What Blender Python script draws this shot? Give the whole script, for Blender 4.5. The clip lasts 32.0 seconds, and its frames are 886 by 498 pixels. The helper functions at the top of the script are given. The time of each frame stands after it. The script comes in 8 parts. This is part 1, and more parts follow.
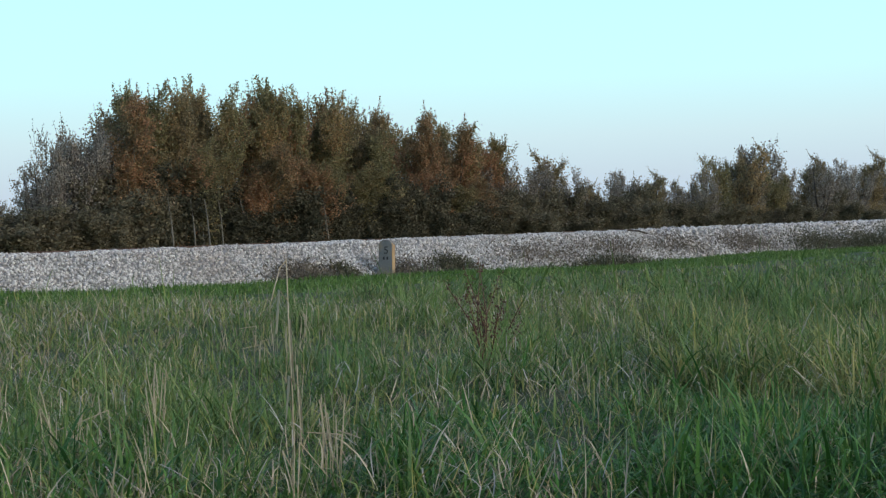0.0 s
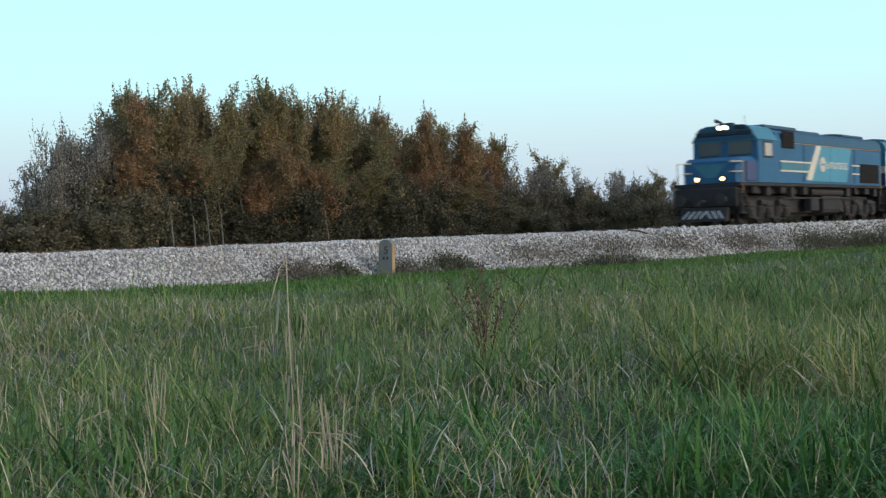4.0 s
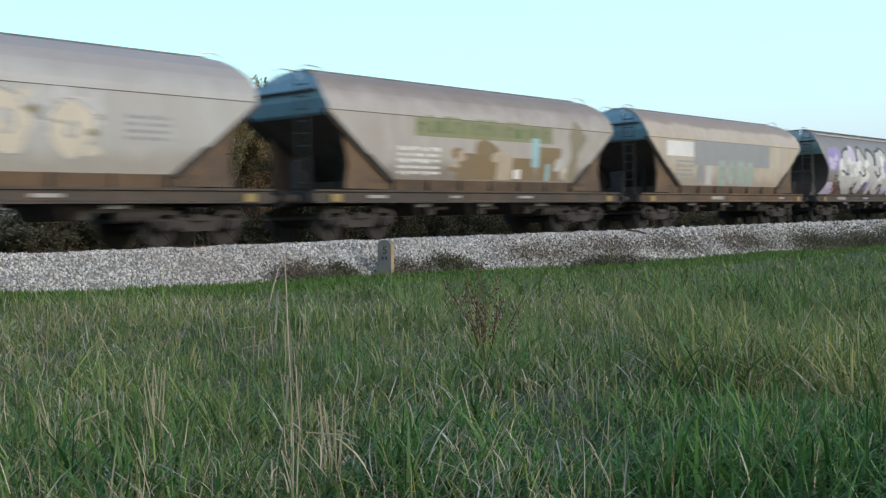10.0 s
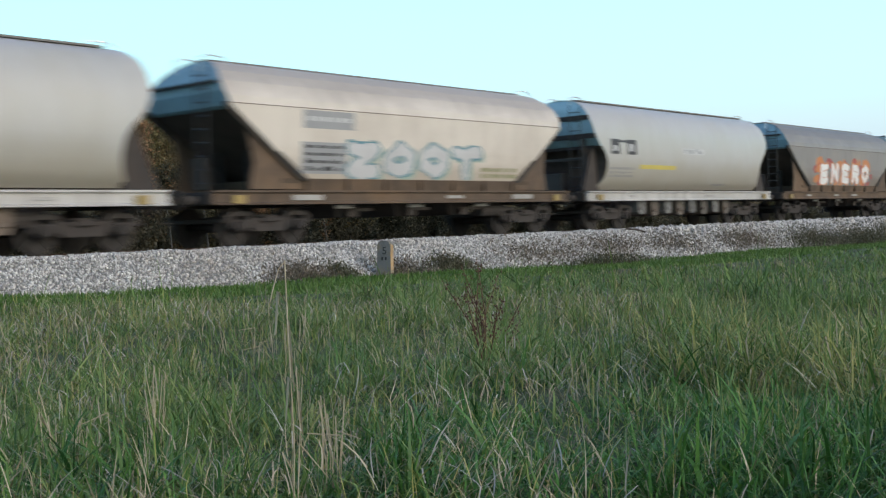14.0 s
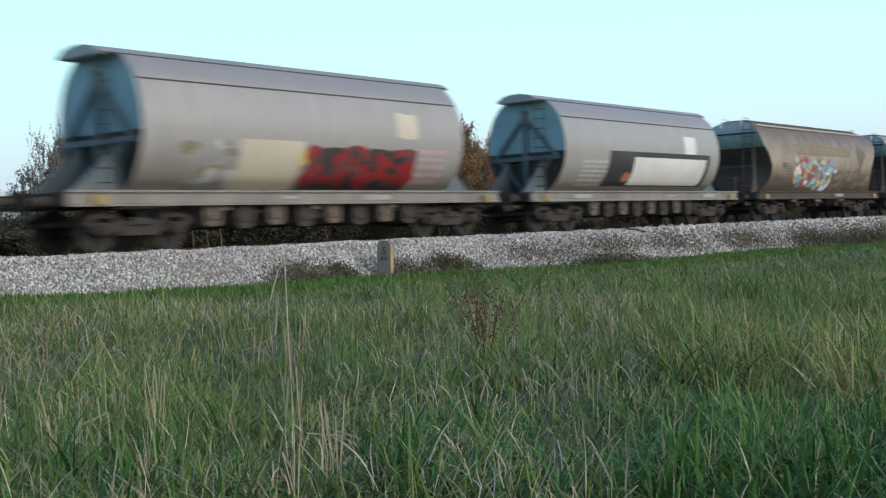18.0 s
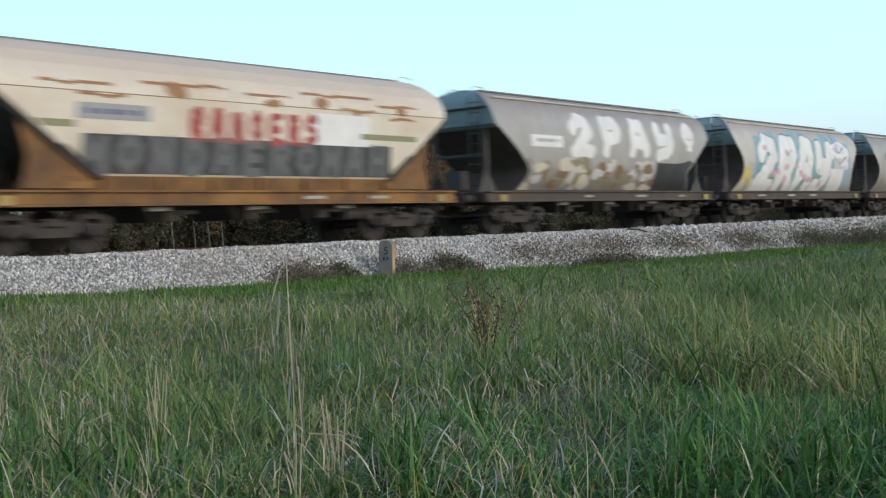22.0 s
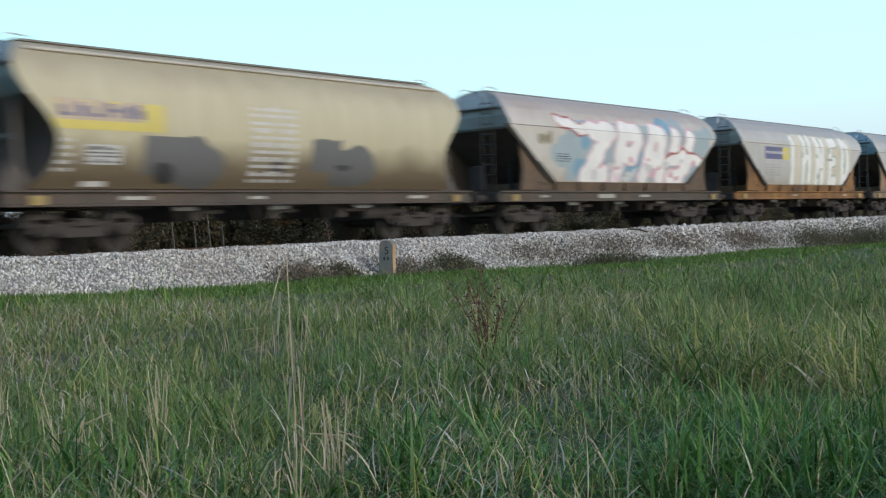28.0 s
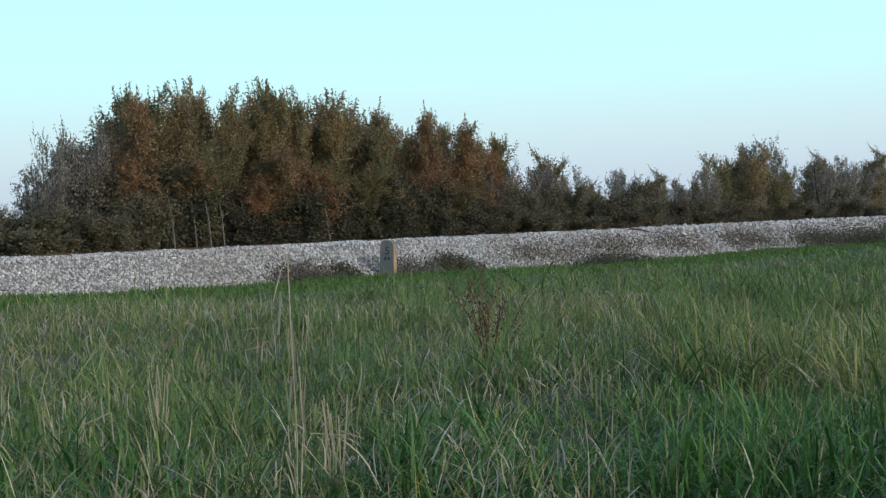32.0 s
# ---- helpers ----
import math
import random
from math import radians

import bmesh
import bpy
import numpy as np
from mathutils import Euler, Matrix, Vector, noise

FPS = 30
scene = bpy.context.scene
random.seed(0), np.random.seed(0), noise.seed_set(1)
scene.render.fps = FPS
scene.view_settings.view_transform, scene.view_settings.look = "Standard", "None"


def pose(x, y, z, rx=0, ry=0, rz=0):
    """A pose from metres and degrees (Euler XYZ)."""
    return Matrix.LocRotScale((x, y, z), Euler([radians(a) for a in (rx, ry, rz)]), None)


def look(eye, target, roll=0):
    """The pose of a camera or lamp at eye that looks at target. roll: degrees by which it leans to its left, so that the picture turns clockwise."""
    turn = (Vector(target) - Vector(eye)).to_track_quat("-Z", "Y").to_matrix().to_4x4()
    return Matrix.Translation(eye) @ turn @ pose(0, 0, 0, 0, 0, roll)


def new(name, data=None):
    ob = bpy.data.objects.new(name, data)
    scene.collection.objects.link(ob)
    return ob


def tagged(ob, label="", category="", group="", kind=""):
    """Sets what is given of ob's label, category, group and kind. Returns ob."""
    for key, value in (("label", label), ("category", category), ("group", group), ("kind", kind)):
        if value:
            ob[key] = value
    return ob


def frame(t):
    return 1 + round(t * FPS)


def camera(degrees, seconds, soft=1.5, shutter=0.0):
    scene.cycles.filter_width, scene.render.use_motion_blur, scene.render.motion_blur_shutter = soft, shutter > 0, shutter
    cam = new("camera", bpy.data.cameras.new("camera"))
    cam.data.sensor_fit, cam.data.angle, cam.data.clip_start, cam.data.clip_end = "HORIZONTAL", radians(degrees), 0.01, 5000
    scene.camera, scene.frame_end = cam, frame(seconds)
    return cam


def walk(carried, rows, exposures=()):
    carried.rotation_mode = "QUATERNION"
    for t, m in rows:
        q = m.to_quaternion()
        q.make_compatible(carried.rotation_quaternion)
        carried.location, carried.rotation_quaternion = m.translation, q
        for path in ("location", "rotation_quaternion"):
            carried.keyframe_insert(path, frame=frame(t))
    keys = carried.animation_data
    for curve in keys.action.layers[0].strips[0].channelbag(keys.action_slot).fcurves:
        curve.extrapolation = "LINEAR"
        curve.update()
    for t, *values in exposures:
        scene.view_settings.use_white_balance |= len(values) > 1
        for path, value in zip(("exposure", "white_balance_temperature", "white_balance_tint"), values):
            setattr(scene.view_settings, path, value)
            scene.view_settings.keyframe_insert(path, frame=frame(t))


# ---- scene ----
# Camera: low tripod in the grass beside a railway; z = 0 is the top of the rails,
# x runs along the track, the camera stands over x = y = 0.
EYE = Vector((0.0, 0.0, 0.24))
YC = 21.46          # centre line of the track
RAIL_TOP = -0.02
cam = camera(41.54, 32.0, 1.3, 0.5)


def aim(yaw, pitch, roll):
    a, b = radians(yaw), radians(pitch)
    way = Vector((math.sin(a) * math.cos(b), math.cos(a) * math.cos(b), math.sin(b)))
    return look(EYE, EYE + way * 10, roll)


# seconds, drift of the view to the side in hundredths of a degree, lean
CAM_ROWS = [(0, 0, 0), (8, 0, 0), (9, 3.5, 0), (10, 5.5, 0), (11, 8, 0), (12, 8.5, 0), (13, 8.5, 0.02),
            (13.3, 8.5, 0.1), (13.7, 8.3, 0.38), (14, 8.2, 0.45), (14.5, 8.2, 0.46), (17, 8.2, 0.46), (20, 8, 0.46), (21, 4.2, 0.46),
            (22, 0, 0.46), (23, -2.5, 0.46), (25, -1, 0.46), (28, -2.5, 0.46), (31, -3.5, 0.46), (32, -6.5, 0.46)]
walk(cam, [(t, aim(50.779 + d / 100, -1.045, -1.657 - r)) for t, d, r in CAM_ROWS],
     exposures=[(0, -0.1, 7650, 10), (3.5, -0.1, 7650, 10), (5.5, 0.05, 7650, 10), (29.8, 0.05, 7650, 10), (31.0, -0.1, 7650, 10), (32, -0.1, 7650, 10)])

# ---- world and light: a clear sky at dusk, the sun just above the horizon ----
world = bpy.data.worlds.new("dusk_sky")
scene.world = world
world.use_nodes = True
wn = world.node_tree.nodes
sky = wn.new("ShaderNodeTexSky")
sky.sky_type = "NISHITA"
sky.sun_disc = False
SUN_EL, SUN_AZ = 14.0, 168.0     # degrees; azimuth from +y towards +x
sky.sun_elevation, sky.sun_rotation = radians(SUN_EL), radians(SUN_AZ)
sky.air_density, sky.dust_density, sky.ozone_density = 0.6, 0.8, 3.2
wn["Background"].inputs["Strength"].default_value = 0.42
wl = world.node_tree.links
# evening haze: the lowest fifteen degrees of the sky pale off to a grey-blue horizon, the same all round
way = wn.new("ShaderNodeTexCoord")
up = wn.new("ShaderNodeSeparateXYZ")
wl.new(way.outputs["Generated"], up.inputs[0])
haze = wn.new("ShaderNodeValToRGB")
HAZE = [(0.0, (0.50, 0.68, 0.93)), (0.035, (0.54, 0.72, 0.95)), (0.075, (0.59, 0.86, 1.06)), (0.12, (0.575, 1.02, 1.23)), (0.19, (0.53, 1.17, 1.42)), (0.32, (0.5, 1.15, 1.5))]
while len(haze.color_ramp.elements) < len(HAZE):
    haze.color_ramp.elements.new(0.5)
for spot, (p, c) in zip(haze.color_ramp.elements, HAZE):
    spot.position, spot.color = p, (*c, 1)
wl.new(up.outputs[2], haze.inputs[0])
bright = wn.new("ShaderNodeVectorMath")
bright.operation = "SCALE"
bright.inputs["Scale"].default_value = 2.5
wl.new(haze.outputs[0], bright.inputs[0])
share = wn.new("ShaderNodeMapRange")
share.interpolation_type = "SMOOTHSTEP"
share.inputs[1].default_value, share.inputs[2].default_value, share.inputs[3].default_value, share.inputs[4].default_value = 0.16, 0.42, 1.0, 0.0
wl.new(up.outputs[2], share.inputs[0])
blend = wn.new("ShaderNodeMix")
blend.data_type = "RGBA"
wl.new(share.outputs[0], blend.inputs[0])
wl.new(sky.outputs[0], blend.inputs[6])
wl.new(bright.outputs[0], blend.inputs[7])
wl.new(blend.outputs[2], wn["Background"].inputs[0])

sun = new("sun", bpy.data.lights.new("sun", "SUN"))
sun.data.energy, sun.data.angle, sun.data.color = 2.1, radians(60), (1.0, 0.89, 0.77)
a, e = radians(SUN_AZ), radians(SUN_EL + 3)
sun.matrix_world = look((0, 0, 60), Vector((0, 0, 60)) - Vector((math.sin(a) * math.cos(e), math.cos(a) * math.cos(e), math.sin(e))))


# ---- mesh and material helpers ----
def chamfer_box(sx, sy, sz, c):
    c = min(c, 0.45 * min(sx, sy, sz))
    h = (sx / 2, sy / 2, sz / 2)
    v, idx = [], {}
    for i in (-1, 1):
        for j in (-1, 1):
            for k in (-1, 1):
                for ax in range(3):
                    p = [i * h[0], j * h[1], k * h[2]]
                    for o in range(3):
                        if o != ax:
                            p[o] -= (i, j, k)[o] * c
                    idx[i, j, k, ax] = len(v)
                    v.append(tuple(p))
    f = []
    S2 = ((-1, -1), (1, -1), (1, 1), (-1, 1))
    for ax in range(3):
        o1, o2 = (ax + 1) % 3, (ax + 2) % 3
        for s in (-1, 1):
            q = []
            for a1, a2 in S2:
                w = [0, 0, 0]
                w[ax], w[o1], w[o2] = s, a1, a2
                q.append(idx[(*w, ax)])
            f.append(tuple(q if s > 0 else q[::-1]))
        for a1 in (-1, 1):       # edges along ax
            for a2 in (-1, 1):
                w0, w1 = [0, 0, 0], [0, 0, 0]
                w0[ax], w0[o1], w0[o2] = -1, a1, a2
                w1[ax], w1[o1], w1[o2] = 1, a1, a2
                q = [idx[(*w0, o1)], idx[(*w1, o1)], idx[(*w1, o2)], idx[(*w0, o2)]]
                f.append(tuple(q if a1 * a2 < 0 else q[::-1]))
    for i in (-1, 1):
        for j in (-1, 1):
            for k in (-1, 1):
                q = [idx[i, j, k, 0], idx[i, j, k, 1], idx[i, j, k, 2]]
                f.append(tuple(q if i * j * k > 0 else q[::-1]))
    return v, f


class Geo:
    """Collects simple solids into one mesh."""

    def __init__(self):
        self.v, self.f, self.m, self.k = [], [], [], 0

    def add(self, v, f, m=None):
        o = len(self.v)
        self.v += [tuple(m @ Vector(p)) for p in v] if m else list(v)
        self.f += [tuple(i + o for i in q) for q in f]
        self.m += [self.k] * len(f)
        return self

    def box(self, x, y, z, sx, sy, sz, c=0.01, rx=0, ry=0, rz=0):
        return self.add(*chamfer_box(sx, sy, sz, c), pose(x, y, z, rx, ry, rz))

    def cyl(self, p, q, r, n=10, r2=None, cap=True):
        p, q = Vector(p), Vector(q)
        d = (q - p).normalized()
        u = d.orthogonal().normalized()
        w = d.cross(u)
        r2 = r if r2 is None else r2
        v = []
        for c, rr in ((p, r), (q, r2)):
            for i in range(n):
                t = 2 * math.pi * i / n
                v.append(tuple(c + u * rr * math.cos(t) + w * rr * math.sin(t)))
        f = [(i, (i + 1) % n, n + (i + 1) % n, n + i) for i in range(n)]
        if cap:
            f += [tuple(range(n))[::-1], tuple(range(n, 2 * n))]
        return self.add(v, f)

    def tube(self, pts, r, n=5):
        for p, q in zip(pts, pts[1:]):
            self.cyl(p, q, r, n)
        return self

    def prism(self, poly, lo, hi, axis=1):
        """A polygon in the other two axes (x,z for axis 1; y,z for 0; x,y for 2) pushed from lo to hi."""
        def at(a, b, c):
            return ((c, a, b), (a, c, b), (a, b, c))[axis]
        n = len(poly)
        v = [at(a, b, lo) for a, b in poly] + [at(a, b, hi) for a, b in poly]
        f = [(i, (i + 1) % n, n + (i + 1) % n, n + i) for i in range(n)]
        f += [tuple(range(n))[::-1], tuple(range(n, 2 * n))]
        return self.add(v, f)

    def mesh(self, name, *mats, smooth=False):
        me = bpy.data.meshes.new(name)
        me.from_pydata(self.v, [], self.f)
        for q in mats:
            me.materials.append(q)
        if len(mats) > 1:
            me.polygons.foreach_set("material_index", self.m)
        if smooth:
            me.polygons.foreach_set("use_smooth", [True] * len(self.f))
        bm = bmesh.new()
        bm.from_mesh(me)
        bmesh.ops.recalc_face_normals(bm, faces=bm.faces)
        bm.to_mesh(me)
        bm.free()
        me.update()
        return me


def part(name, mesh, parent, label="", loc=None):
    ob = new(name, mesh)
    ob.parent = parent
    if loc:
        ob.location = loc
    if label:
        ob["label"] = label
    return ob


def thing(name, m, label, category, group="", mesh=None, kind=""):
    ob = new(name, mesh)
    ob.matrix_basis = m
    return tagged(ob, label, category, group, kind)


def array_mesh(name, v, faces, mats, index=None, smooth=False):
    """A mesh from numpy arrays; faces all have the same number of corners."""
    me = bpy.data.meshes.new(name)
    n, k = faces.shape
    me.vertices.add(len(v))
    me.vertices.foreach_set("co", v.astype(np.float32).ravel())
    me.loops.add(n * k)
    me.loops.foreach_set("vertex_index", faces.astype(np.int32).ravel())
    me.polygons.add(n)
    me.polygons.foreach_set("loop_start", np.arange(0, n * k, k, dtype=np.int32))
    me.polygons.foreach_set("loop_total", np.full(n, k, dtype=np.int32))
    for q in mats:
        me.materials.append(q)
    if index is not None:
        me.polygons.foreach_set("material_index", index.astype(np.int32))
    if smooth:
        me.polygons.foreach_set("use_smooth", np.ones(n, dtype=bool))
    me.update(calc_edges=True)
    return me


def rgb(c):
    return (*c, 1.0)


def material(name, col, rough=0.6, metal=0.0, col2=None, scale=3.0, amount=0.5, col3=None, scale3=0.7, amount3=0.4,
             stretch=(1, 1, 1), bump=0.0, bscale=40.0, rand=0.0, island=0.0, seedy=True, spec=0.4):
    """A surface with two scales of variation: grain or streaks (col2) and larger stains (col3)."""
    ma = bpy.data.materials.new(name)
    ma.use_nodes = True
    nt = ma.node_tree
    N, Lk = nt.nodes, nt.links
    b = N["Principled BSDF"]
    b.inputs["Roughness"].default_value = rough
    b.inputs["Metallic"].default_value = metal
    b.inputs["Specular IOR Level"].default_value = spec
    tc = N.new("ShaderNodeTexCoord")
    inf = N.new("ShaderNodeObjectInfo")
    shift = N.new("ShaderNodeVectorMath")
    shift.operation = "MULTIPLY_ADD"
    comb = N.new("ShaderNodeCombineXYZ")
    for i in range(3):
        Lk.new(inf.outputs["Random"], comb.inputs[i])
    Lk.new(comb.outputs[0], shift.inputs[0])
    shift.inputs[1].default_value = (37, 53, 71) if seedy else (0, 0, 0)
    Lk.new(tc.outputs["Object"], shift.inputs[2])
    last = None

    def layer(prev, c, sc, am, st, lo, hi, detail):
        mp = N.new("ShaderNodeMapping")
        mp.inputs["Scale"].default_value = st
        Lk.new(shift.outputs[0], mp.inputs[0])
        no = N.new("ShaderNodeTexNoise")
        no.inputs["Scale"].default_value = sc
        no.inputs["Detail"].default_value = detail
        no.inputs["Roughness"].default_value = 0.65
        Lk.new(mp.outputs[0], no.inputs["Vector"])
        ra = N.new("ShaderNodeMapRange")
        ra.inputs[1].default_value, ra.inputs[2].default_value = lo, hi
        ra.inputs[4].default_value = am
        Lk.new(no.outputs[0], ra.inputs[0])
        mx = N.new("ShaderNodeMix")
        mx.data_type = "RGBA"
        Lk.new(ra.outputs[0], mx.inputs[0])
        if prev is None:
            mx.inputs[6].default_value = rgb(col)
        else:
            Lk.new(prev, mx.inputs[6])
        mx.inputs[7].default_value = rgb(c)
        return mx.outputs[2]

    if col2:
        last = layer(last, col2, scale, amount, stretch, 0.35, 0.7, 6)
    if col3:
        last = layer(last, col3, scale3, amount3, (1, 1, 1), 0.45, 0.68, 5)
    if rand or island:
        hs = N.new("ShaderNodeHueSaturation")
        ra = N.new("ShaderNodeMapRange")
        am = rand or island
        ra.inputs[3].default_value, ra.inputs[4].default_value = 1 - am, 1 + am
        if island:
            ge = N.new("ShaderNodeNewGeometry")
            Lk.new(ge.outputs["Random Per Island"], ra.inputs[0])
        else:
            Lk.new(inf.outputs["Random"], ra.inputs[0])
        Lk.new(ra.outputs[0], hs.inputs["Value"])
        if last is None:
            hs.inputs["Color"].default_value = rgb(col)
        else:
            Lk.new(last, hs.inputs["Color"])
        last = hs.outputs[0]
    if last is None:
        b.inputs["Base Color"].default_value = rgb(col)
    else:
        Lk.new(last, b.inputs["Base Color"])
    if bump:
        no = N.new("ShaderNodeTexNoise")
        no.inputs["Scale"].default_value = bscale
        no.inputs["Detail"].default_value = 4
        Lk.new(tc.outputs["Object"], no.inputs["Vector"])
        bu = N.new("ShaderNodeBump")
        bu.inputs["Strength"].default_value = bump
        bu.inputs["Distance"].default_value = 0.02
        Lk.new(no.outputs[0], bu.inputs["Height"])
        Lk.new(bu.outputs[0], b.inputs["Normal"])
    return ma


def leafy(name, cols, rough=0.55, trans=0.25, spec=0.3, patch=0.9, share=0.38, drift=0):
    """Leaf or grass colour that varies from blade to blade and in larger patches."""
    ma = bpy.data.materials.new(name)
    ma.use_nodes = True
    nt = ma.node_tree
    N, Lk = nt.nodes, nt.links
    b = N["Principled BSDF"]
    b.inputs["Roughness"].default_value = rough
    b.inputs["Specular IOR Level"].default_value = spec
    ge = N.new("ShaderNodeNewGeometry")
    tc = N.new("ShaderNodeTexCoord")
    no = N.new("ShaderNodeTexNoise")
    no.inputs["Scale"].default_value = patch
    no.inputs["Detail"].default_value = 3
    inf = N.new("ShaderNodeObjectInfo")
    off = N.new("ShaderNodeVectorMath")
    off.operation = "MULTIPLY_ADD"
    Lk.new(inf.outputs["Random"], off.inputs[0])
    off.inputs[1].default_value = (drift, drift * 1.7, drift * 0.6)
    Lk.new(tc.outputs["Object"], off.inputs[2])
    Lk.new(off.outputs[0], no.inputs["Vector"])
    mix = N.new("ShaderNodeMath")
    mix.operation = "MULTIPLY_ADD"
    Lk.new(ge.outputs["Random Per Island"], mix.inputs[0])
    mix.inputs[1].default_value = 1 - share
    sub = N.new("ShaderNodeMapRange")
    sub.inputs[1].default_value, sub.inputs[2].default_value = 0.32, 0.68
    sub.inputs[3].default_value, sub.inputs[4].default_value = 0.0, share
    Lk.new(no.outputs[0], sub.inputs[0])
    Lk.new(sub.outputs[0], mix.inputs[2])
    cr = N.new("ShaderNodeValToRGB")
    el = cr.color_ramp.elements
    while len(el) < len(cols):
        el.new(0.5)
    for i, (p, c) in enumerate(cols):
        el[i].position, el[i].color = p, rgb(c)
    Lk.new(mix.outputs[0], cr.inputs[0])
    Lk.new(cr.outputs[0], b.inputs["Base Color"])
    tr = N.new("ShaderNodeBsdfTranslucent")
    Lk.new(cr.outputs[0], tr.inputs[0])
    ms = N.new("ShaderNodeMixShader")
    ms.inputs[0].default_value = trans
    Lk.new(b.outputs[0], ms.inputs[1])
    Lk.new(tr.outputs[0], ms.inputs[2])
    Lk.new(ms.outputs[0], N["Material Output"].inputs[0])
    return ma


# ---- materials of the place ----
M_SOIL = material("soil", (0.055, 0.07, 0.028), 0.95, col2=(0.04, 0.065, 0.02), scale=2.0, amount=0.8, col3=(0.085, 0.08, 0.04), scale3=0.6, bump=0.6, bscale=14)
M_BED = material("ballast_bed", (0.3, 0.29, 0.27), 0.95, col2=(0.12, 0.11, 0.1), scale=9, amount=0.8, bump=1.0, bscale=14)
M_STONE = material("crushed_limestone", (0.56, 0.535, 0.495), 0.9, col2=(0.23, 0.213, 0.195), scale=4, amount=0.6, col3=(0.36, 0.31, 0.26), scale3=0.5, amount3=0.5, island=0.42)
M_GRASS = leafy("meadow_grass", [(0, (0.034, 0.074, 0.020)), (0.3, (0.078, 0.156, 0.036)), (0.58, (0.132, 0.230, 0.056)), (0.8, (0.195, 0.272, 0.076)), (0.93, (0.270, 0.265, 0.095)), (1, (0.400, 0.320, 0.165))])
M_GRASS2 = leafy("meadow_grass_pale", [(0, (0.074, 0.136, 0.044)), (0.4, (0.142, 0.230, 0.068)), (0.8, (0.200, 0.285, 0.088)), (1, (0.340, 0.300, 0.140))])
M_VERGE = leafy("short_grass", [(0, (0.050, 0.118, 0.020)), (0.5, (0.092, 0.185, 0.036)), (1, (0.160, 0.222, 0.066))])
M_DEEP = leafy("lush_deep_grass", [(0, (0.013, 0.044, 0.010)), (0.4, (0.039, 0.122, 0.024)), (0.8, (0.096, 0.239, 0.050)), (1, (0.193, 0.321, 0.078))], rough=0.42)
M_TUSSOCK = leafy("yellowing_tussock", [(0, (0.154, 0.200, 0.055)), (0.5, (0.308, 0.308, 0.092)), (1, (0.553, 0.461, 0.200))])
M_STRAW = leafy("dry_straw", [(0, (0.240, 0.180, 0.108)), (0.5, (0.432, 0.348, 0.228)), (1, (0.600, 0.504, 0.372))], trans=0.15)
M_ASHSTRAW = leafy("bleached_straw", [(0, (0.25, 0.22, 0.18)), (0.5, (0.42, 0.38, 0.33)), (1, (0.58, 0.54, 0.48))], trans=0.1)
M_DOCK = leafy("dry_dock_seed", [(0.0, (0.06, 0.025, 0.018)), (0.6, (0.12, 0.05, 0.03)), (1.0, (0.2, 0.11, 0.06))], trans=0.1)
M_WEED = leafy("weeds", [(0.0, (0.05, 0.05, 0.03)), (0.5, (0.09, 0.09, 0.045)), (1.0, (0.17, 0.13, 0.1))], trans=0.15)
M_WEED2 = leafy("withered_weeds", [(0.0, (0.08, 0.065, 0.045)), (0.5, (0.16, 0.13, 0.095)), (1.0, (0.25, 0.21, 0.16))], trans=0.1)
M_BARK = material("bark", (0.2, 0.18, 0.14), 0.9, col2=(0.07, 0.06, 0.05), scale=6, amount=0.8, stretch=(1, 1, 0.3), bump=0.6, bscale=25)
M_TWIG = material("twig_bark", (0.07, 0.055, 0.045), 0.9, col2=(0.03, 0.025, 0.02), scale=6, amount=0.7)
M_CONC = material("old_concrete", (0.2, 0.2, 0.19), 0.9, col2=(0.09, 0.09, 0.085), scale=5, amount=0.8, col3=(0.3, 0.2, 0.09), scale3=2.2, amount3=0.75, bump=0.5, bscale=30)
M_INK = material("black_paint", (0.02, 0.02, 0.02), 0.8, col2=(0.06, 0.06, 0.055), scale=20, amount=0.5)
M_STEEL = material("rusty_rail", (0.12, 0.065, 0.04), 0.7, metal=0.3, col2=(0.06, 0.04, 0.03), scale=12, amount=0.8)
M_SLEEPER = material("sleeper", (0.22, 0.2, 0.18), 0.9, col2=(0.1, 0.09, 0.08), scale=8, amount=0.7)


def smooth01(t):
    t = np.clip(t, 0, 1)
    return t * t * (3 - 2 * t)


def toe_z(x):
    return -1.11 + 0.6 * np.exp(-(np.clip(x, -8, 400) - 6) / 16)


def ground_z(x, y):
    """Height of the field: nearly level by the camera, falling gently along the line, level again beyond it."""
    x, y = np.asarray(x, float), np.asarray(y, float)
    k = smooth01((y - 2) / 14)
    z = -0.76 * (1 - k) + toe_z(x) * k
    z += 0.035 * np.sin(x * 1.3 + 0.6 * y) * np.cos(y * 1.1 - 0.4 * x) + 0.05 * np.sin(x * 0.35 + 1) * np.sin(y * 0.5)
    far = smooth01((np.hypot(x, y) - 70) / 60)
    return z * (1 - far) - 1.1 * far


def ballast_z(x, y):
    """Cross-section of the ballast bank, with heaped crests just outside the rails."""
    d = np.abs(np.asarray(y, float) - YC)
    top = np.interp(d, [0, 1.2, 1.7, 2.15, 2.45, 4.6], [-0.22, -0.2, -0.12, -0.03, -0.065, -1.5])
    return top


def uneven(x, y, s, k):
    return s * (np.sin(x * 2.1 * k + 1.3 * np.sin(y * 1.7 * k)) + np.sin(y * 2.7 * k + 1.1 * np.sin(x * 1.3 * k + 2))) * 0.5


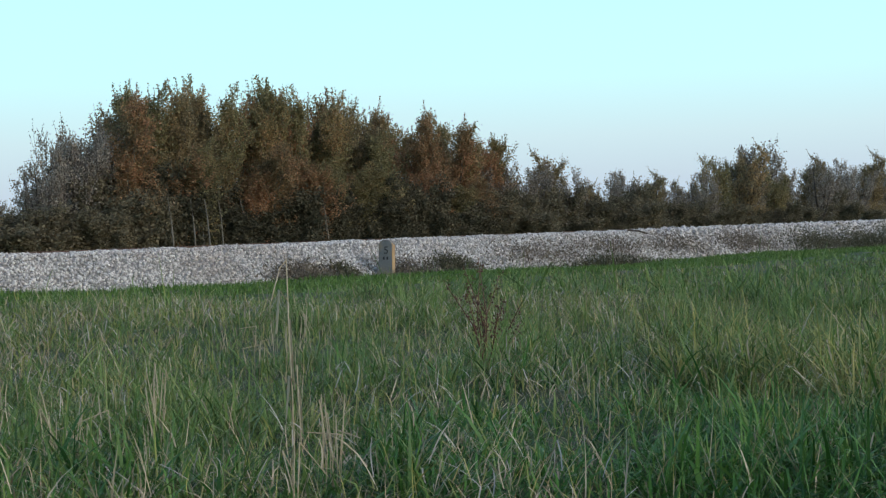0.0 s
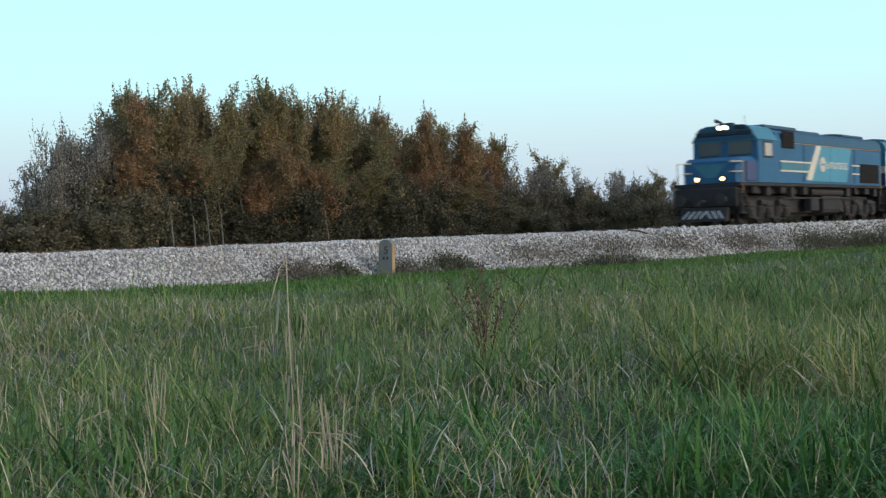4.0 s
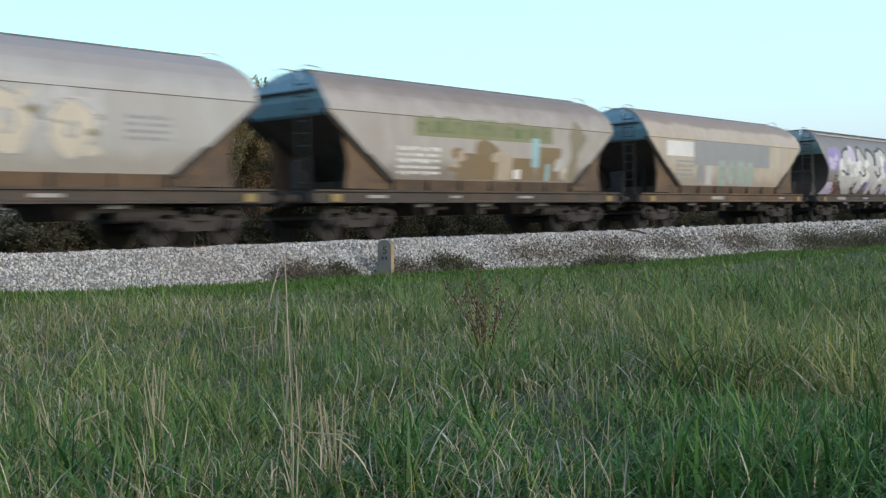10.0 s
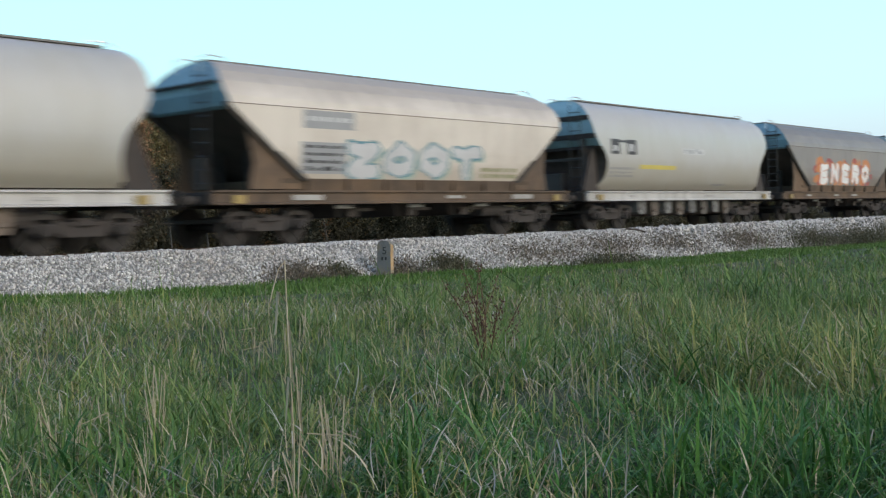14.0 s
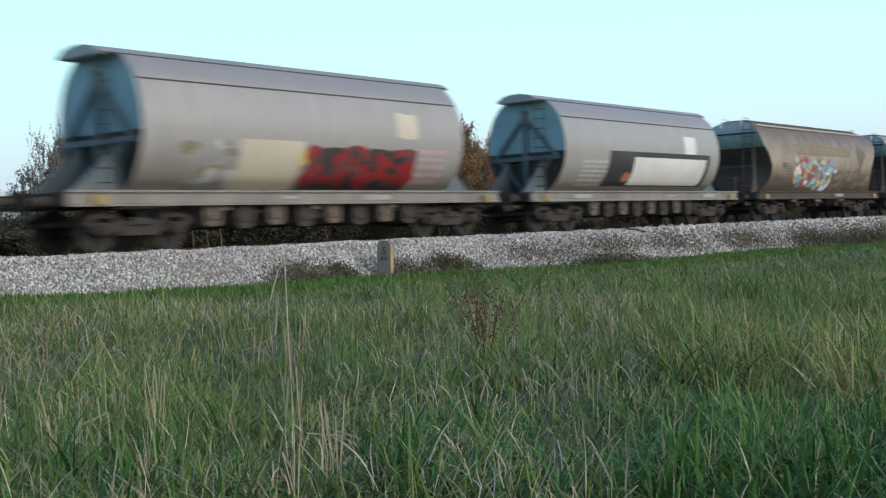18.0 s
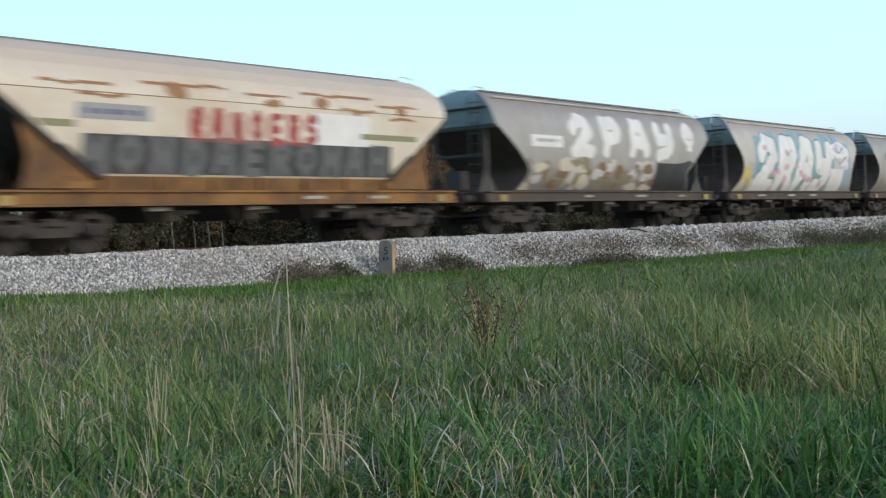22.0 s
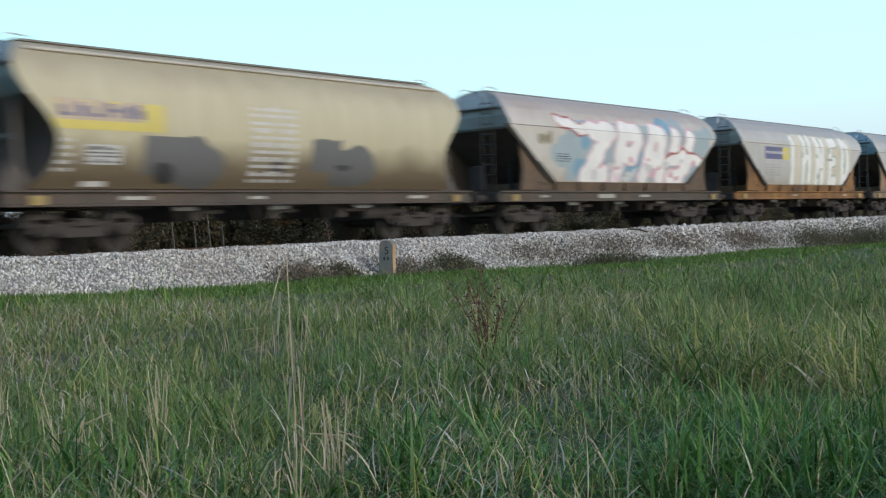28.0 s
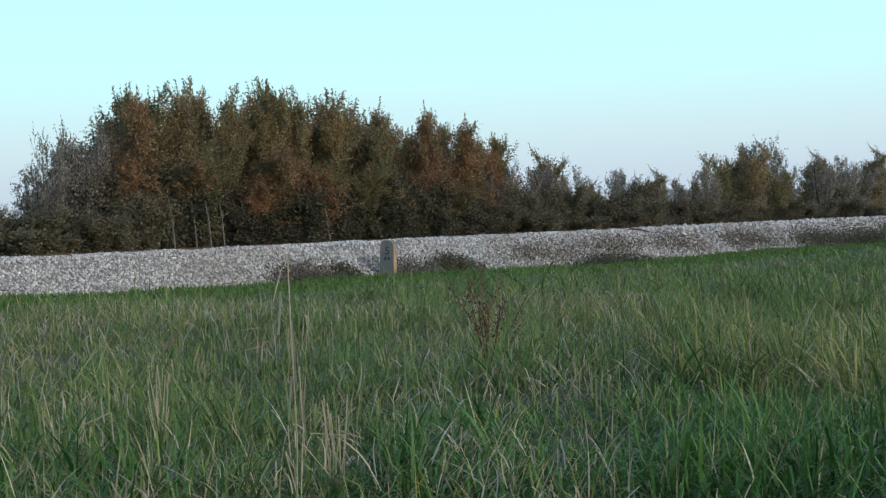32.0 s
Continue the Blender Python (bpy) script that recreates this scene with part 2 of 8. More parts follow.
# one sheet of ground that reaches the horizon
def build_ground():
    ax = np.concatenate([-np.geomspace(1500, 14, 26), np.arange(-12, 90, 0.6), np.geomspace(92, 2500, 30)])
    ay = np.concatenate([-np.geomspace(1500, 10, 24), np.arange(-9, 40, 0.6), np.geomspace(42, 2500, 30)])
    gx, gy = np.meshgrid(ax, ay, indexing="ij")
    gz = ground_z(gx, gy)
    v = np.stack([gx, gy, gz], -1).reshape(-1, 3)
    n, m = gx.shape
    i = np.arange(n * m).reshape(n, m)
    f = np.stack([i[:-1, :-1], i[1:, :-1], i[1:, 1:], i[:-1, 1:]], -1).reshape(-1, 4)
    tagged(new("ground", array_mesh("ground", v, f, [M_SOIL], smooth=True)), "earth under rough meadow grass beside a railway", "ground", kind="structure")


build_ground()


def build_ballast():
    ax = np.concatenate([np.linspace(-700, -30, 40), np.arange(-29, 110, 0.5), np.linspace(112, 1200, 60)])
    ay = YC + np.array([-4.6, -4.2, -3.8, -3.4, -3, -2.6, -2.45, -2.15, -1.9, -1.6, -1.2, -0.7, 0, 0.7, 1.2, 1.6, 1.9, 2.15, 2.45, 2.6, 3, 3.4, 3.8, 4.2, 4.6])
    gx, gy = np.meshgrid(ax, ay, indexing="ij")
    gz = ballast_z(gx, gy) - 0.02 + uneven(gx, gy, 0.02, 1.7)
    v = np.stack([gx, gy, gz], -1).reshape(-1, 3)
    n, m = gx.shape
    i = np.arange(n * m).reshape(n, m)
    f = np.stack([i[:-1, :-1], i[1:, :-1], i[1:, 1:], i[:-1, 1:]], -1).reshape(-1, 4)
    bed = tagged(new("ballast_bank", array_mesh("ballast_bank", v, f, [M_BED])), "railway embankment of pale crushed limestone ballast", "ballast", kind="structure")
    # the loose stones on its near face and crest
    rng = np.random.default_rng(5)
    ico_v = np.array([(0, 0, 1), (0.89, 0, 0.45), (0.28, 0.85, 0.45), (-0.72, 0.53, 0.45), (-0.72, -0.53, 0.45), (0.28, -0.85, 0.45),
                      (0.72, 0.53, -0.45), (-0.28, 0.85, -0.45), (-0.89, 0, -0.45), (-0.28, -0.85, -0.45), (0.72, -0.53, -0.45), (0, 0, -1)])
    ico_f = np.array([(0, 1, 2), (0, 2, 3), (0, 3, 4), (0, 4, 5), (0, 5, 1), (1, 6, 2), (2, 7, 3), (3, 8, 4), (4, 9, 5), (5, 10, 1),
                      (2, 6, 7), (3, 7, 8), (4, 8, 9), (5, 9, 10), (1, 10, 6), (11, 7, 6), (11, 8, 7), (11, 9, 8), (11, 10, 9), (11, 6, 10)])
    xs, ys, rs = [], [], []
    for x0, x1, per, r in ((5, 18, 720, 0.023), (18, 34, 420, 0.029), (34, 60, 130, 0.05), (60, 130, 36, 0.07), (-30, 5, 30, 0.07)):
        cnt = int((x1 - x0) * 2.3 * per)
        xs.append(rng.uniform(x0, x1, cnt))
        ys.append(YC - 4.15 + 2.3 * rng.random(cnt))
        rs.append(r * rng.uniform(0.6, 1.35, cnt))
    x, y, r = np.concatenate(xs), np.concatenate(ys), np.concatenate(rs)
    keep = ballast_z(x, y) > ground_z(x, y) - 0.1
    x, y, r = x[keep], y[keep], r[keep]
    z = ballast_z(x, y) + uneven(x, y, 0.02, 1.7) + r * rng.uniform(-0.5, 0.5, len(r))
    n = len(x)
    q = rng.normal(size=(n, 4))
    q /= np.linalg.norm(q, axis=1)[:, None]
    w, a, b, c = q.T
    R = np.stack([1 - 2 * (b * b + c * c), 2 * (a * b - c * w), 2 * (a * c + b * w), 2 * (a * b + c * w), 1 - 2 * (a * a + c * c), 2 * (b * c - a * w),
                  2 * (a * c - b * w), 2 * (b * c + a * w), 1 - 2 * (a * a + b * b)], -1).reshape(n, 3, 3)
    pts = ico_v[None] * rng.uniform(0.7, 1.3, (n, 12, 1)) * rng.uniform(0.65, 1.35, (n, 1, 3)) * r[:, None, None]
    pts = np.einsum("nij,nkj->nki", R, pts) + np.stack([x, y, z], -1)[:, None]
    f = (ico_f[None] + 12 * np.arange(n)[:, None, None]).reshape(-1, 3)
    tagged(new("ballast_stones", array_mesh("ballast_stones", pts.reshape(-1, 3), f, [M_STONE])), "loose pale grey limestone ballast on the bank", "ballast", kind="stuff")


build_ballast()


def build_track():
    g = Geo()
    for s in (-1, 1):
        prof = [(-0.075, -0.172), (0.075, -0.172), (0.075, -0.16), (0.012, -0.14), (0.012, -0.05), (0.036, -0.035), (0.036, -0.003), (0.028, 0.0), (-0.028, 0.0), (-0.036, -0.003), (-0.036, -0.035), (-0.012, -0.05), (-0.012, -0.14), (-0.075, -0.16)]
        rail = Geo().prism([(YC + s * 0.755 + y, z - 0.02) for y, z in prof], -700, 1200, axis=0)
        tagged(new("rail", rail.mesh("rail", M_STEEL)), "rusty steel running rail bedded in ballast", "rail", "rails of the track", "structure")
    sl = Geo()
    for i in range(-60, 180):
        sl.box(i * 0.6, YC, -0.28, 0.24, 2.5, 0.16, 0.02)
    tagged(new("sleepers", sl.mesh("sleepers", M_SLEEPER)), "concrete sleepers half buried in ballast", "sleepers", kind="stuff")


build_track()


# ---- grass ----
def blades(name, x, y, h, w, lean, az, seg, mats, index, rng, folded=0.3, twist=0.5, lift=0.0):
    """Curved tapering blades of length h rooted at x, y; one strip of quads each. Some are folded over part way up."""
    n = len(x)
    z = ground_z(x, y) - 0.02 + lift
    face = az + rng.normal(0, 0.6, n) + np.pi / 2
    turn = rng.normal(0, twist, n)
    fold = np.where(rng.random(n) < folded, rng.uniform(0.7, 1.9, n), 0.0)
    knee = rng.uniform(0.4, 0.85, n)
    v = np.zeros((n, seg + 1, 2, 3))
    # the blade bends over along its length: angle from upright grows towards the tip
    a0, a1 = lean * 0.65, lean * 1.7
    ox, oy, up = np.zeros(n), np.zeros(n), np.zeros(n)
    for i in range(seg + 1):
        t = i / seg
        half = w * 0.5 * (1 - 0.93 * t ** 2.2) * (0.7 + 0.3 * min(1, t * 4))
        for j, s in enumerate((-1, 1)):
            v[:, i, j, 0] = x + ox + np.cos(face + turn * t) * half * s
            v[:, i, j, 1] = y + oy + np.sin(face + turn * t) * half * s
            v[:, i, j, 2] = z + up
        m = (i + 0.5) / seg
        an = np.minimum(a0 + (a1 - a0) * m ** 1.6 + fold * (m > knee), 2.75)
        ox = ox + np.sin(an) * np.cos(az + turn * m) * h / seg
        oy = oy + np.sin(an) * np.sin(az + turn * m) * h / seg
        up = up + np.cos(an) * h / seg
    base = (np.arange(n) * (seg + 1) * 2)[:, None, None]
    q = np.array([[2 * i, 2 * i + 1, 2 * i + 3, 2 * i + 2] for i in range(seg)])[None]
    f = (base + q).reshape(-1, 4)
    return array_mesh(name, v.reshape(-1, 3), f, mats, np.repeat(index, seg), smooth=True)


def patch_noise(x, y, k, s):
    return 0.5 + 0.25 * (np.sin(x * k + s + 1.7 * np.sin(y * k * 0.8 + s)) + np.sin(y * k * 1.2 + 2 * s + 1.4 * np.sin(x * k * 0.7)))


def build_grass():
    rng = np.random.default_rng(11)

    def tufts(x0, x1, y0, y1, per, each, loose):
        n = int((x1 - x0) * (y1 - y0) * per)
        cx, cy = rng.uniform(x0, x1, n), rng.uniform(y0, y1, n)
        ca, ch = rng.uniform(0, 2 * np.pi, n), rng.uniform(0.45, 1.5, n)
        x = np.repeat(cx, each) + rng.normal(0, loose, n * each)
        y = np.repeat(cy, each) + rng.normal(0, loose, n * each)
        az = np.repeat(ca, each) + rng.normal(0, 1.9, n * each)
        return x, y, az, np.repeat(ch, each), np.repeat(rng.random(n), each)

    def meadow(name, t, k, wide, seg, tall=1.0):
        x, y, az, ch, pick = (q[k] for q in t)
        n = len(x)
        lush = patch_noise(x, y, 0.55, 2.2)
        h = tall * (0.13 + 0.12 * lush) * ch * rng.uniform(0.45, 1.25, n) * (1 + 0.9 * (rng.random(n) < 0.06))
        h = h * (1 - 0.55 * smooth01((y - 9.5) / 4.5)) * (0.35 + 1.3 * patch_noise(x, y, 3.6, 0.3)) * (0.6 + 0.8 * patch_noise(x, y, 1.4, 3.3))
        h = np.minimum(h * 0.88, 0.1 + 0.055 * np.hypot(x, y))
        w = wide * rng.uniform(0.35, 1.3, n) * (1 + 0.6 * (rng.random(n) < 0.2))
        lean = np.clip(rng.normal(1.06, 0.45, n) + 0.4 * (rng.random(n) < 0.3), 0.05, 1.8)
        d = np.hypot(x, y)
        side = np.degrees(np.arctan2(x, y))
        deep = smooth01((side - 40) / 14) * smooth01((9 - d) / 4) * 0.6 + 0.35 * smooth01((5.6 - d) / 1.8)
        dry = patch_noise(x, y, 0.9, 5.1) + patch_noise(x, y, 0.3, 1.1) * 0.5
        idx = (rng.random(n) < (0.03 + 0.34 * np.clip(dry - 0.5, 0, 0.7)) * (1 - 0.6 * smooth01((side - 45) / 12)) * (0.4 + 0.6 * smooth01((7 - d) / 2)) + 0.4 * (pick < 0.04)).astype(int)
        idx[(pick > 0.5 - 0.35 * smooth01((d - 5) / 1.5) * smooth01((15 - d) / 3)) & (idx == 0)] = 2
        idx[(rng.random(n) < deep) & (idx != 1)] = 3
        broad = (idx == 3) & (rng.random(n) < 0.22) & (d < 7)
        w = np.where(idx == 1, w * 0.7, np.where(broad, w * 1.5, w))
        h = np.where(broad, h * 1.25, h)
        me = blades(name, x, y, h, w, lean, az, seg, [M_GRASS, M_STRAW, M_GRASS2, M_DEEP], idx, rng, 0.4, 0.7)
        tagged(new(name, me), "rough uncut meadow grass with dry yellow blades", "grass", kind="stuff")

    def wedge(t):
        b = np.degrees(np.arctan2(t[0], t[1]))
        return np.hypot(t[0], t[1]), rng.random(len(b)) < smooth01((b - 18) / 10) * smooth01((85 - b) / 11)

    t = tufts(0.2, 6.4, 0.0, 6.2, 205, 13, 0.055)
    d, seen = wedge(t)
    meadow("meadow_grass", t, (d < 6.2) & (d > 1.3) & seen, 0.0088, 5)
    t = tufts(1, 14, 0.0, 13.5, 105, 11, 0.07)
    d, seen = wedge(t)
    meadow("meadow_grass", t, (d >= 6.0) & (d < 14) & seen, 0.0088, 4, 1.15)
    t = tufts(3, 24, 0.0, 14.4, 34, 9, 0.1)
    d = np.hypot(t[0], t[1])
    meadow("meadow_grass", t, (d >= 13.8) & (d < 24), 0.018, 3, 1.2)
    t = tufts(6, 75, -6, 14.8, 7, 6, 0.16)
    d = np.hypot(t[0], t[1])
    meadow("meadow_grass", t, d >= 23.5, 0.045, 2, 1.3)
    t = tufts(-16, 23, -14, 17.0, 22, 6, 0.16)
    d, seen = wedge(t)
    meadow("meadow_grass", t, (d > 0.5) & ~seen & ((d < 14) | (t[0] < 3)) & (d < 19), 0.03, 2)
    # thin dry culms that stand out of the leaves
    n = 6500
    b, d = np.radians(rng.uniform(28, 74, n)), 1.8 + 12 * rng.random(n) ** 0.7
    x, y = np.sin(b) * d, np.cos(b) * d
    k = patch_noise(x, y, 0.8, 4.4) + 0.25 * rng.random(n) > 0.42
    x, y, d = x[k], y[k], d[k]
    n = len(x)
    me = blades("dry_culms", x, y, rng.uniform(0.14, 0.34, n) * (1 - 0.4 * smooth01((y - 9.5) / 4.5)), rng.uniform(0.0026, 0.0048, n) * (1 + 0.05 * d), np.abs(rng.normal(0.6, 0.4, n)), rng.uniform(0, 6.28, n), 3, [M_TUSSOCK, M_STRAW], (rng.random(n) < 0.45).astype(int), rng)
    tagged(new("dry_culms", me), "thin yellowed grass stems scattered through the meadow", "grass", kind="stuff")
    # the tops of the far meadow have gone to seed and stand olive and brown
    n = 7000
    b, d = np.radians(rng.uniform(30, 75, n)), 10 + 17 * rng.random(n)
    x, y = np.sin(b) * d, np.cos(b) * d
    k = (patch_noise(x, y, 0.5, 2.4) + 0.35 * rng.random(n) + 0.25 * smooth01((np.degrees(b) - 46) / 14) > 0.62) & (y < 14.2)
    x, y, d = x[k], y[k], d[k]
    n = len(x)
    me = blades("seeding_grass", x, y, rng.uniform(0.16, 0.36, n) * (1 - 0.35 * smooth01((y - 9.5) / 4.5)), rng.uniform(0.004, 0.008, n) * (1 + 0.04 * d), np.abs(rng.normal(0.6, 0.4, n)), rng.uniform(0, 6.28, n), 3, [M_TUSSOCK, M_WEED2, M_STRAW], rng.choice(3, n, p=[0.55, 0.3, 0.15]), rng)
    tagged(new("seeding_grass", me), "olive and brown seeding grass tops across the meadow", "grass", kind="stuff")
    # broken straw and dead leaves caught in the grass at all angles
    n = 9000
    b, d = np.radians(rng.uniform(27, 75, n)), 3.4 + 10 * rng.random(n) ** 0.8
    x, y = np.sin(b) * d, np.cos(b) * d
    k = patch_noise(x, y, 1.1, 5.1) + patch_noise(x, y, 4.0, 1.6) * 0.5 + 0.35 * rng.random(n) - 0.3 * smooth01((np.degrees(b) - 50) / 10) > 0.85
    x, y, d = x[k], y[k], d[k]
    n = len(x)
    me = blades("straw_litter", x, y, rng.uniform(0.07, 0.24, n), rng.uniform(0.003, 0.006, n) * (1 + 0.04 * d), rng.uniform(0.5, 1.5, n), rng.uniform(0, 6.28, n), 4, [M_STRAW, M_TUSSOCK, M_ASHSTRAW], rng.choice(3, n, p=[0.45, 0.3, 0.25]), rng, 0.6, 0.9, rng.uniform(0.03, 0.2, n))
    tagged(new("straw_litter", me), "broken dry straw and dead leaves caught in the meadow", "grass", kind="stuff")
    # short green verge along the toe of the ballast
    n = int(66 * 5 * 190)
    x, y = rng.uniform(-4, 62, n), rng.uniform(13.6, 18.6, n)
    k = (ground_z(x, y) > ballast_z(x, y) - 0.03)
    x, y = x[k], y[k]
    n = len(x)
    me = blades("verge_grass", x, y, rng.uniform(0.06, 0.16, n), rng.uniform(0.015, 0.035, n), rng.uniform(0.1, 0.9, n), rng.uniform(0, 6.28, n), 2, [M_VERGE], np.zeros(n), rng)
    tagged(new("verge_grass", me), "short fresh green grass along the ballast", "grass", kind="stuff")


build_grass()


def build_tussocks():
    """High tufts of long arching blades that have begun to yellow."""
    rng = np.random.default_rng(29)
    for cx, cy, r, n, tall in ((6.5, 3.1, 0.4, 1000, 0.56), (6.7, 2.45, 0.45, 1300, 0.6), (7.4, 3.3, 0.45, 900, 0.56), (6.1, 2.0, 0.4, 900, 0.48), (8.6, 4.4, 0.5, 800, 0.5), (8.2, 2.6, 0.5, 900, 0.58)):
        a, d = rng.uniform(0, 2 * np.pi, n), r * np.sqrt(rng.random(n))
        x, y = cx + np.cos(a) * d, cy + np.sin(a) * d
        az = a + rng.normal(0, 1.3, n)
        me = blades("grass_tussock", x, y, tall * rng.uniform(0.4, 1.15, n), 0.011 * rng.uniform(0.4, 1.3, n), np.clip(rng.normal(1.05, 0.42, n), 0.1, 1.8), az, 7,
                    [M_TUSSOCK, M_GRASS, M_STRAW], rng.choice(3, n, p=[0.42, 0.5, 0.08]), rng, 0.75, 1.0)
        tagged(new("grass_tussock", me), "tall yellowing tussock of arching grass", "grass", kind="stuff")


build_tussocks()


# ---- single dry plants that stand out of the meadow ----
def straw_clump(x, y, n, h, r, seed, label, name="dry_stalks"):
    """A bunch of dead hollow stems, some bent over."""
    rnd = random.Random(seed)
    z = float(ground_z(x, y))
    ob = thing(name, pose(x, y, z), label, "dry plant", "dry plants in the meadow")
    for i in range(n):
        g = Geo()
        a, d = rnd.uniform(0, 6.28), r * rnd.random()
        p = Vector((math.cos(a) * d, math.sin(a) * d, -0.03))
        way = Vector((rnd.gauss(0, 0.035), rnd.gauss(0, 0.035), 1)).normalized()
        hh = h * rnd.uniform(0.55, 1.05)
        pts = [p, p + way * hh * 0.5, p + (way + Vector((rnd.gauss(0, 0.05), rnd.gauss(0, 0.05), 0))) * hh]
        if rnd.random() < 0.45:
            pts.append(pts[-1] + Vector((rnd.uniform(-0.12, 0.12), rnd.uniform(-0.1, 0.1), rnd.uniform(-0.14, 0.02))))
        for q0, q1 in zip(pts, pts[1:]):
            g.cyl(q0, q1, 0.0027, 5, 0.0019)
        part("stem", g.mesh("stem", M_STRAW), ob)
    return ob


def tall_stalk(x, y, h):
    z = float(ground_z(x, y))
    ob = thing("tall_dry_stalk", pose(x, y, z), "single tall dry straw stalk with a withered leaf", "dry plant", "dry plants in the meadow")
    g = Geo().tube([(0, 0, -0.03), (-0.004, 0.0, h * 0.35), (-0.012, 0, h * 0.7), (-0.014, 0, h)], 0.003, 6)
    part("stem", g.mesh("stem", M_STRAW), ob)
    if h > 0.6:
        part("stem", Geo().tube([(-0.013, 0, h - 0.004), (-0.04, 0.01, h - 0.035), (-0.085, 0, h - 0.12), (-0.1, 0, h - 0.16)], 0.0022, 5).mesh("stem", M_STRAW), ob)
    for (z0, dx, dz) in ((0.8, -0.07, -0.12), (0.66, 0.015, -0.12), (0.5, 0.02, -0.1)):
        v = [(-0.012, -0.004, h * z0), (-0.012, 0.004, h * z0), (-0.012 + dx * 0.6, 0.01, h * z0 + 0.05), (-0.012 + dx * 0.6, -0.004, h * z0 + 0.045), (-0.012 + dx, 0.002, h * z0 + dz), (-0.01 + dx, -0.004, h * z0 + dz)]
        part("leaf", Geo().add(v, [(0, 1, 2, 3), (3, 2, 4, 5)]).mesh("leaf", M_STRAW), ob)


def dock_plant(x, y, h, seed, n=9):
    """Branched brown seed stems of a dock, beaded with seeds."""
    rnd = random.Random(seed)
    ob = thing("dock_plant", pose(x, y, float(ground_z(x, y))), "withered red-brown dock with seed heads in the grass", "plant", "dry plants in the meadow")
    for i in range(n):
        g = Geo()
        way = Vector((rnd.gauss(0, 0.2), rnd.gauss(0, 0.2), 1)).normalized()
        hh = h * rnd.uniform(0.55, 1.0)
        bend = Vector((rnd.gauss(0, 0.1), rnd.gauss(0, 0.1), 0))
        g.cyl((0, 0, -0.03), way * hh * 0.5, 0.005, 5, 0.004, cap=False).cyl(way * hh * 0.5, way * hh + bend, 0.004, 5, 0.002, cap=False)
        for k in range(30):
            t = rnd.uniform(0.35, 1.0)
            c = way * hh * t + bend * max(0, t * 2 - 1) + Vector((rnd.gauss(0, 0.02), rnd.gauss(0, 0.02), rnd.gauss(0, 0.012)))
            s = rnd.uniform(0.004, 0.01)
            q = Vector((rnd.gauss(0, 1), rnd.gauss(0, 1), rnd.gauss(0, 1))).normalized()
            u = q.orthogonal().normalized() * s
            w = q.cross(u)
            g.add([tuple(c + u), tuple(c + w), tuple(c - u), tuple(c - w), tuple(c + q * s), tuple(c - q * s)], [(0, 1, 4), (1, 2, 4), (2, 3, 4), (3, 0, 4), (1, 0, 5), (2, 1, 5), (3, 2, 5), (0, 3, 5)])
        part("seed_stem", g.mesh("seed_stem", M_DOCK), ob)


def build_dry_plants():
    tall_stalk(3.17, 3.37, 0.84)
    tall_stalk(3.2, 3.36, 0.42)
    for x, y, n, h, r, s in ((2.62, 4.02, 16, 0.3, 0.2, 1), (3.0, 4.02, 9, 0.42, 0.03, 2), (2.95, 2.95, 9, 0.37, 0.04, 3), (2.86, 3.03, 2, 0.26, 0.02, 9), (2.53, 2.68, 3, 0.46, 0.022, 8), (5.41, 3.43, 5, 0.3, 0.08, 4), (6.3, 6.6, 9, 0.36, 0.4, 5), (5.2, 5.8, 8, 0.36, 0.3, 6), (4.0, 5.0, 7, 0.3, 0.25, 7)):
        straw_clump(x, y, n, h, r, s, "bunch of dead straw-coloured stems in the grass")
    dock_plant(6.16, 4.68, 0.82, 1, 8)
    dock_plant(6.6, 4.85, 0.55, 2, 3)


build_dry_plants()


# ---- weeds at the foot of the ballast ----
def weed_patch(x, y, wide, deep, h, n, ma, seed, label):
    rng = np.random.default_rng(seed)
    px, py = rng.normal(0, wide * 0.4, n), rng.normal(0, deep * 0.4, n)
    gx, gy = x + px, y + py
    z = np.maximum(ground_z(gx, gy), ballast_z(gx, gy))
    hh = h * rng.uniform(0.3, 1.0, n) * np.exp(-(px / wide) ** 2)
    P = np.stack([gx, gy, z + hh * rng.random(n)], -1)
    a = rng.normal(size=(n, 3)) + np.array([0, 0, 0.7])
    a /= np.linalg.norm(a, axis=1)[:, None]
    b = np.cross(a, rng.normal(size=(n, 3)))
    b /= np.linalg.norm(b, axis=1)[:, None]
    s = rng.uniform(0.03, 0.09, (n, 1))
    v = np.stack([P, P + a * s * 0.5 + b * s * 0.2, P + a * s * 1.3, P + a * s * 0.5 - b * s * 0.2], 1)
    tagged(new("weed_patch", array_mesh("weed_patch", v.reshape(-1, 3), np.arange(n * 4).reshape(n, 4), [ma])), label, "weeds", kind="stuff")


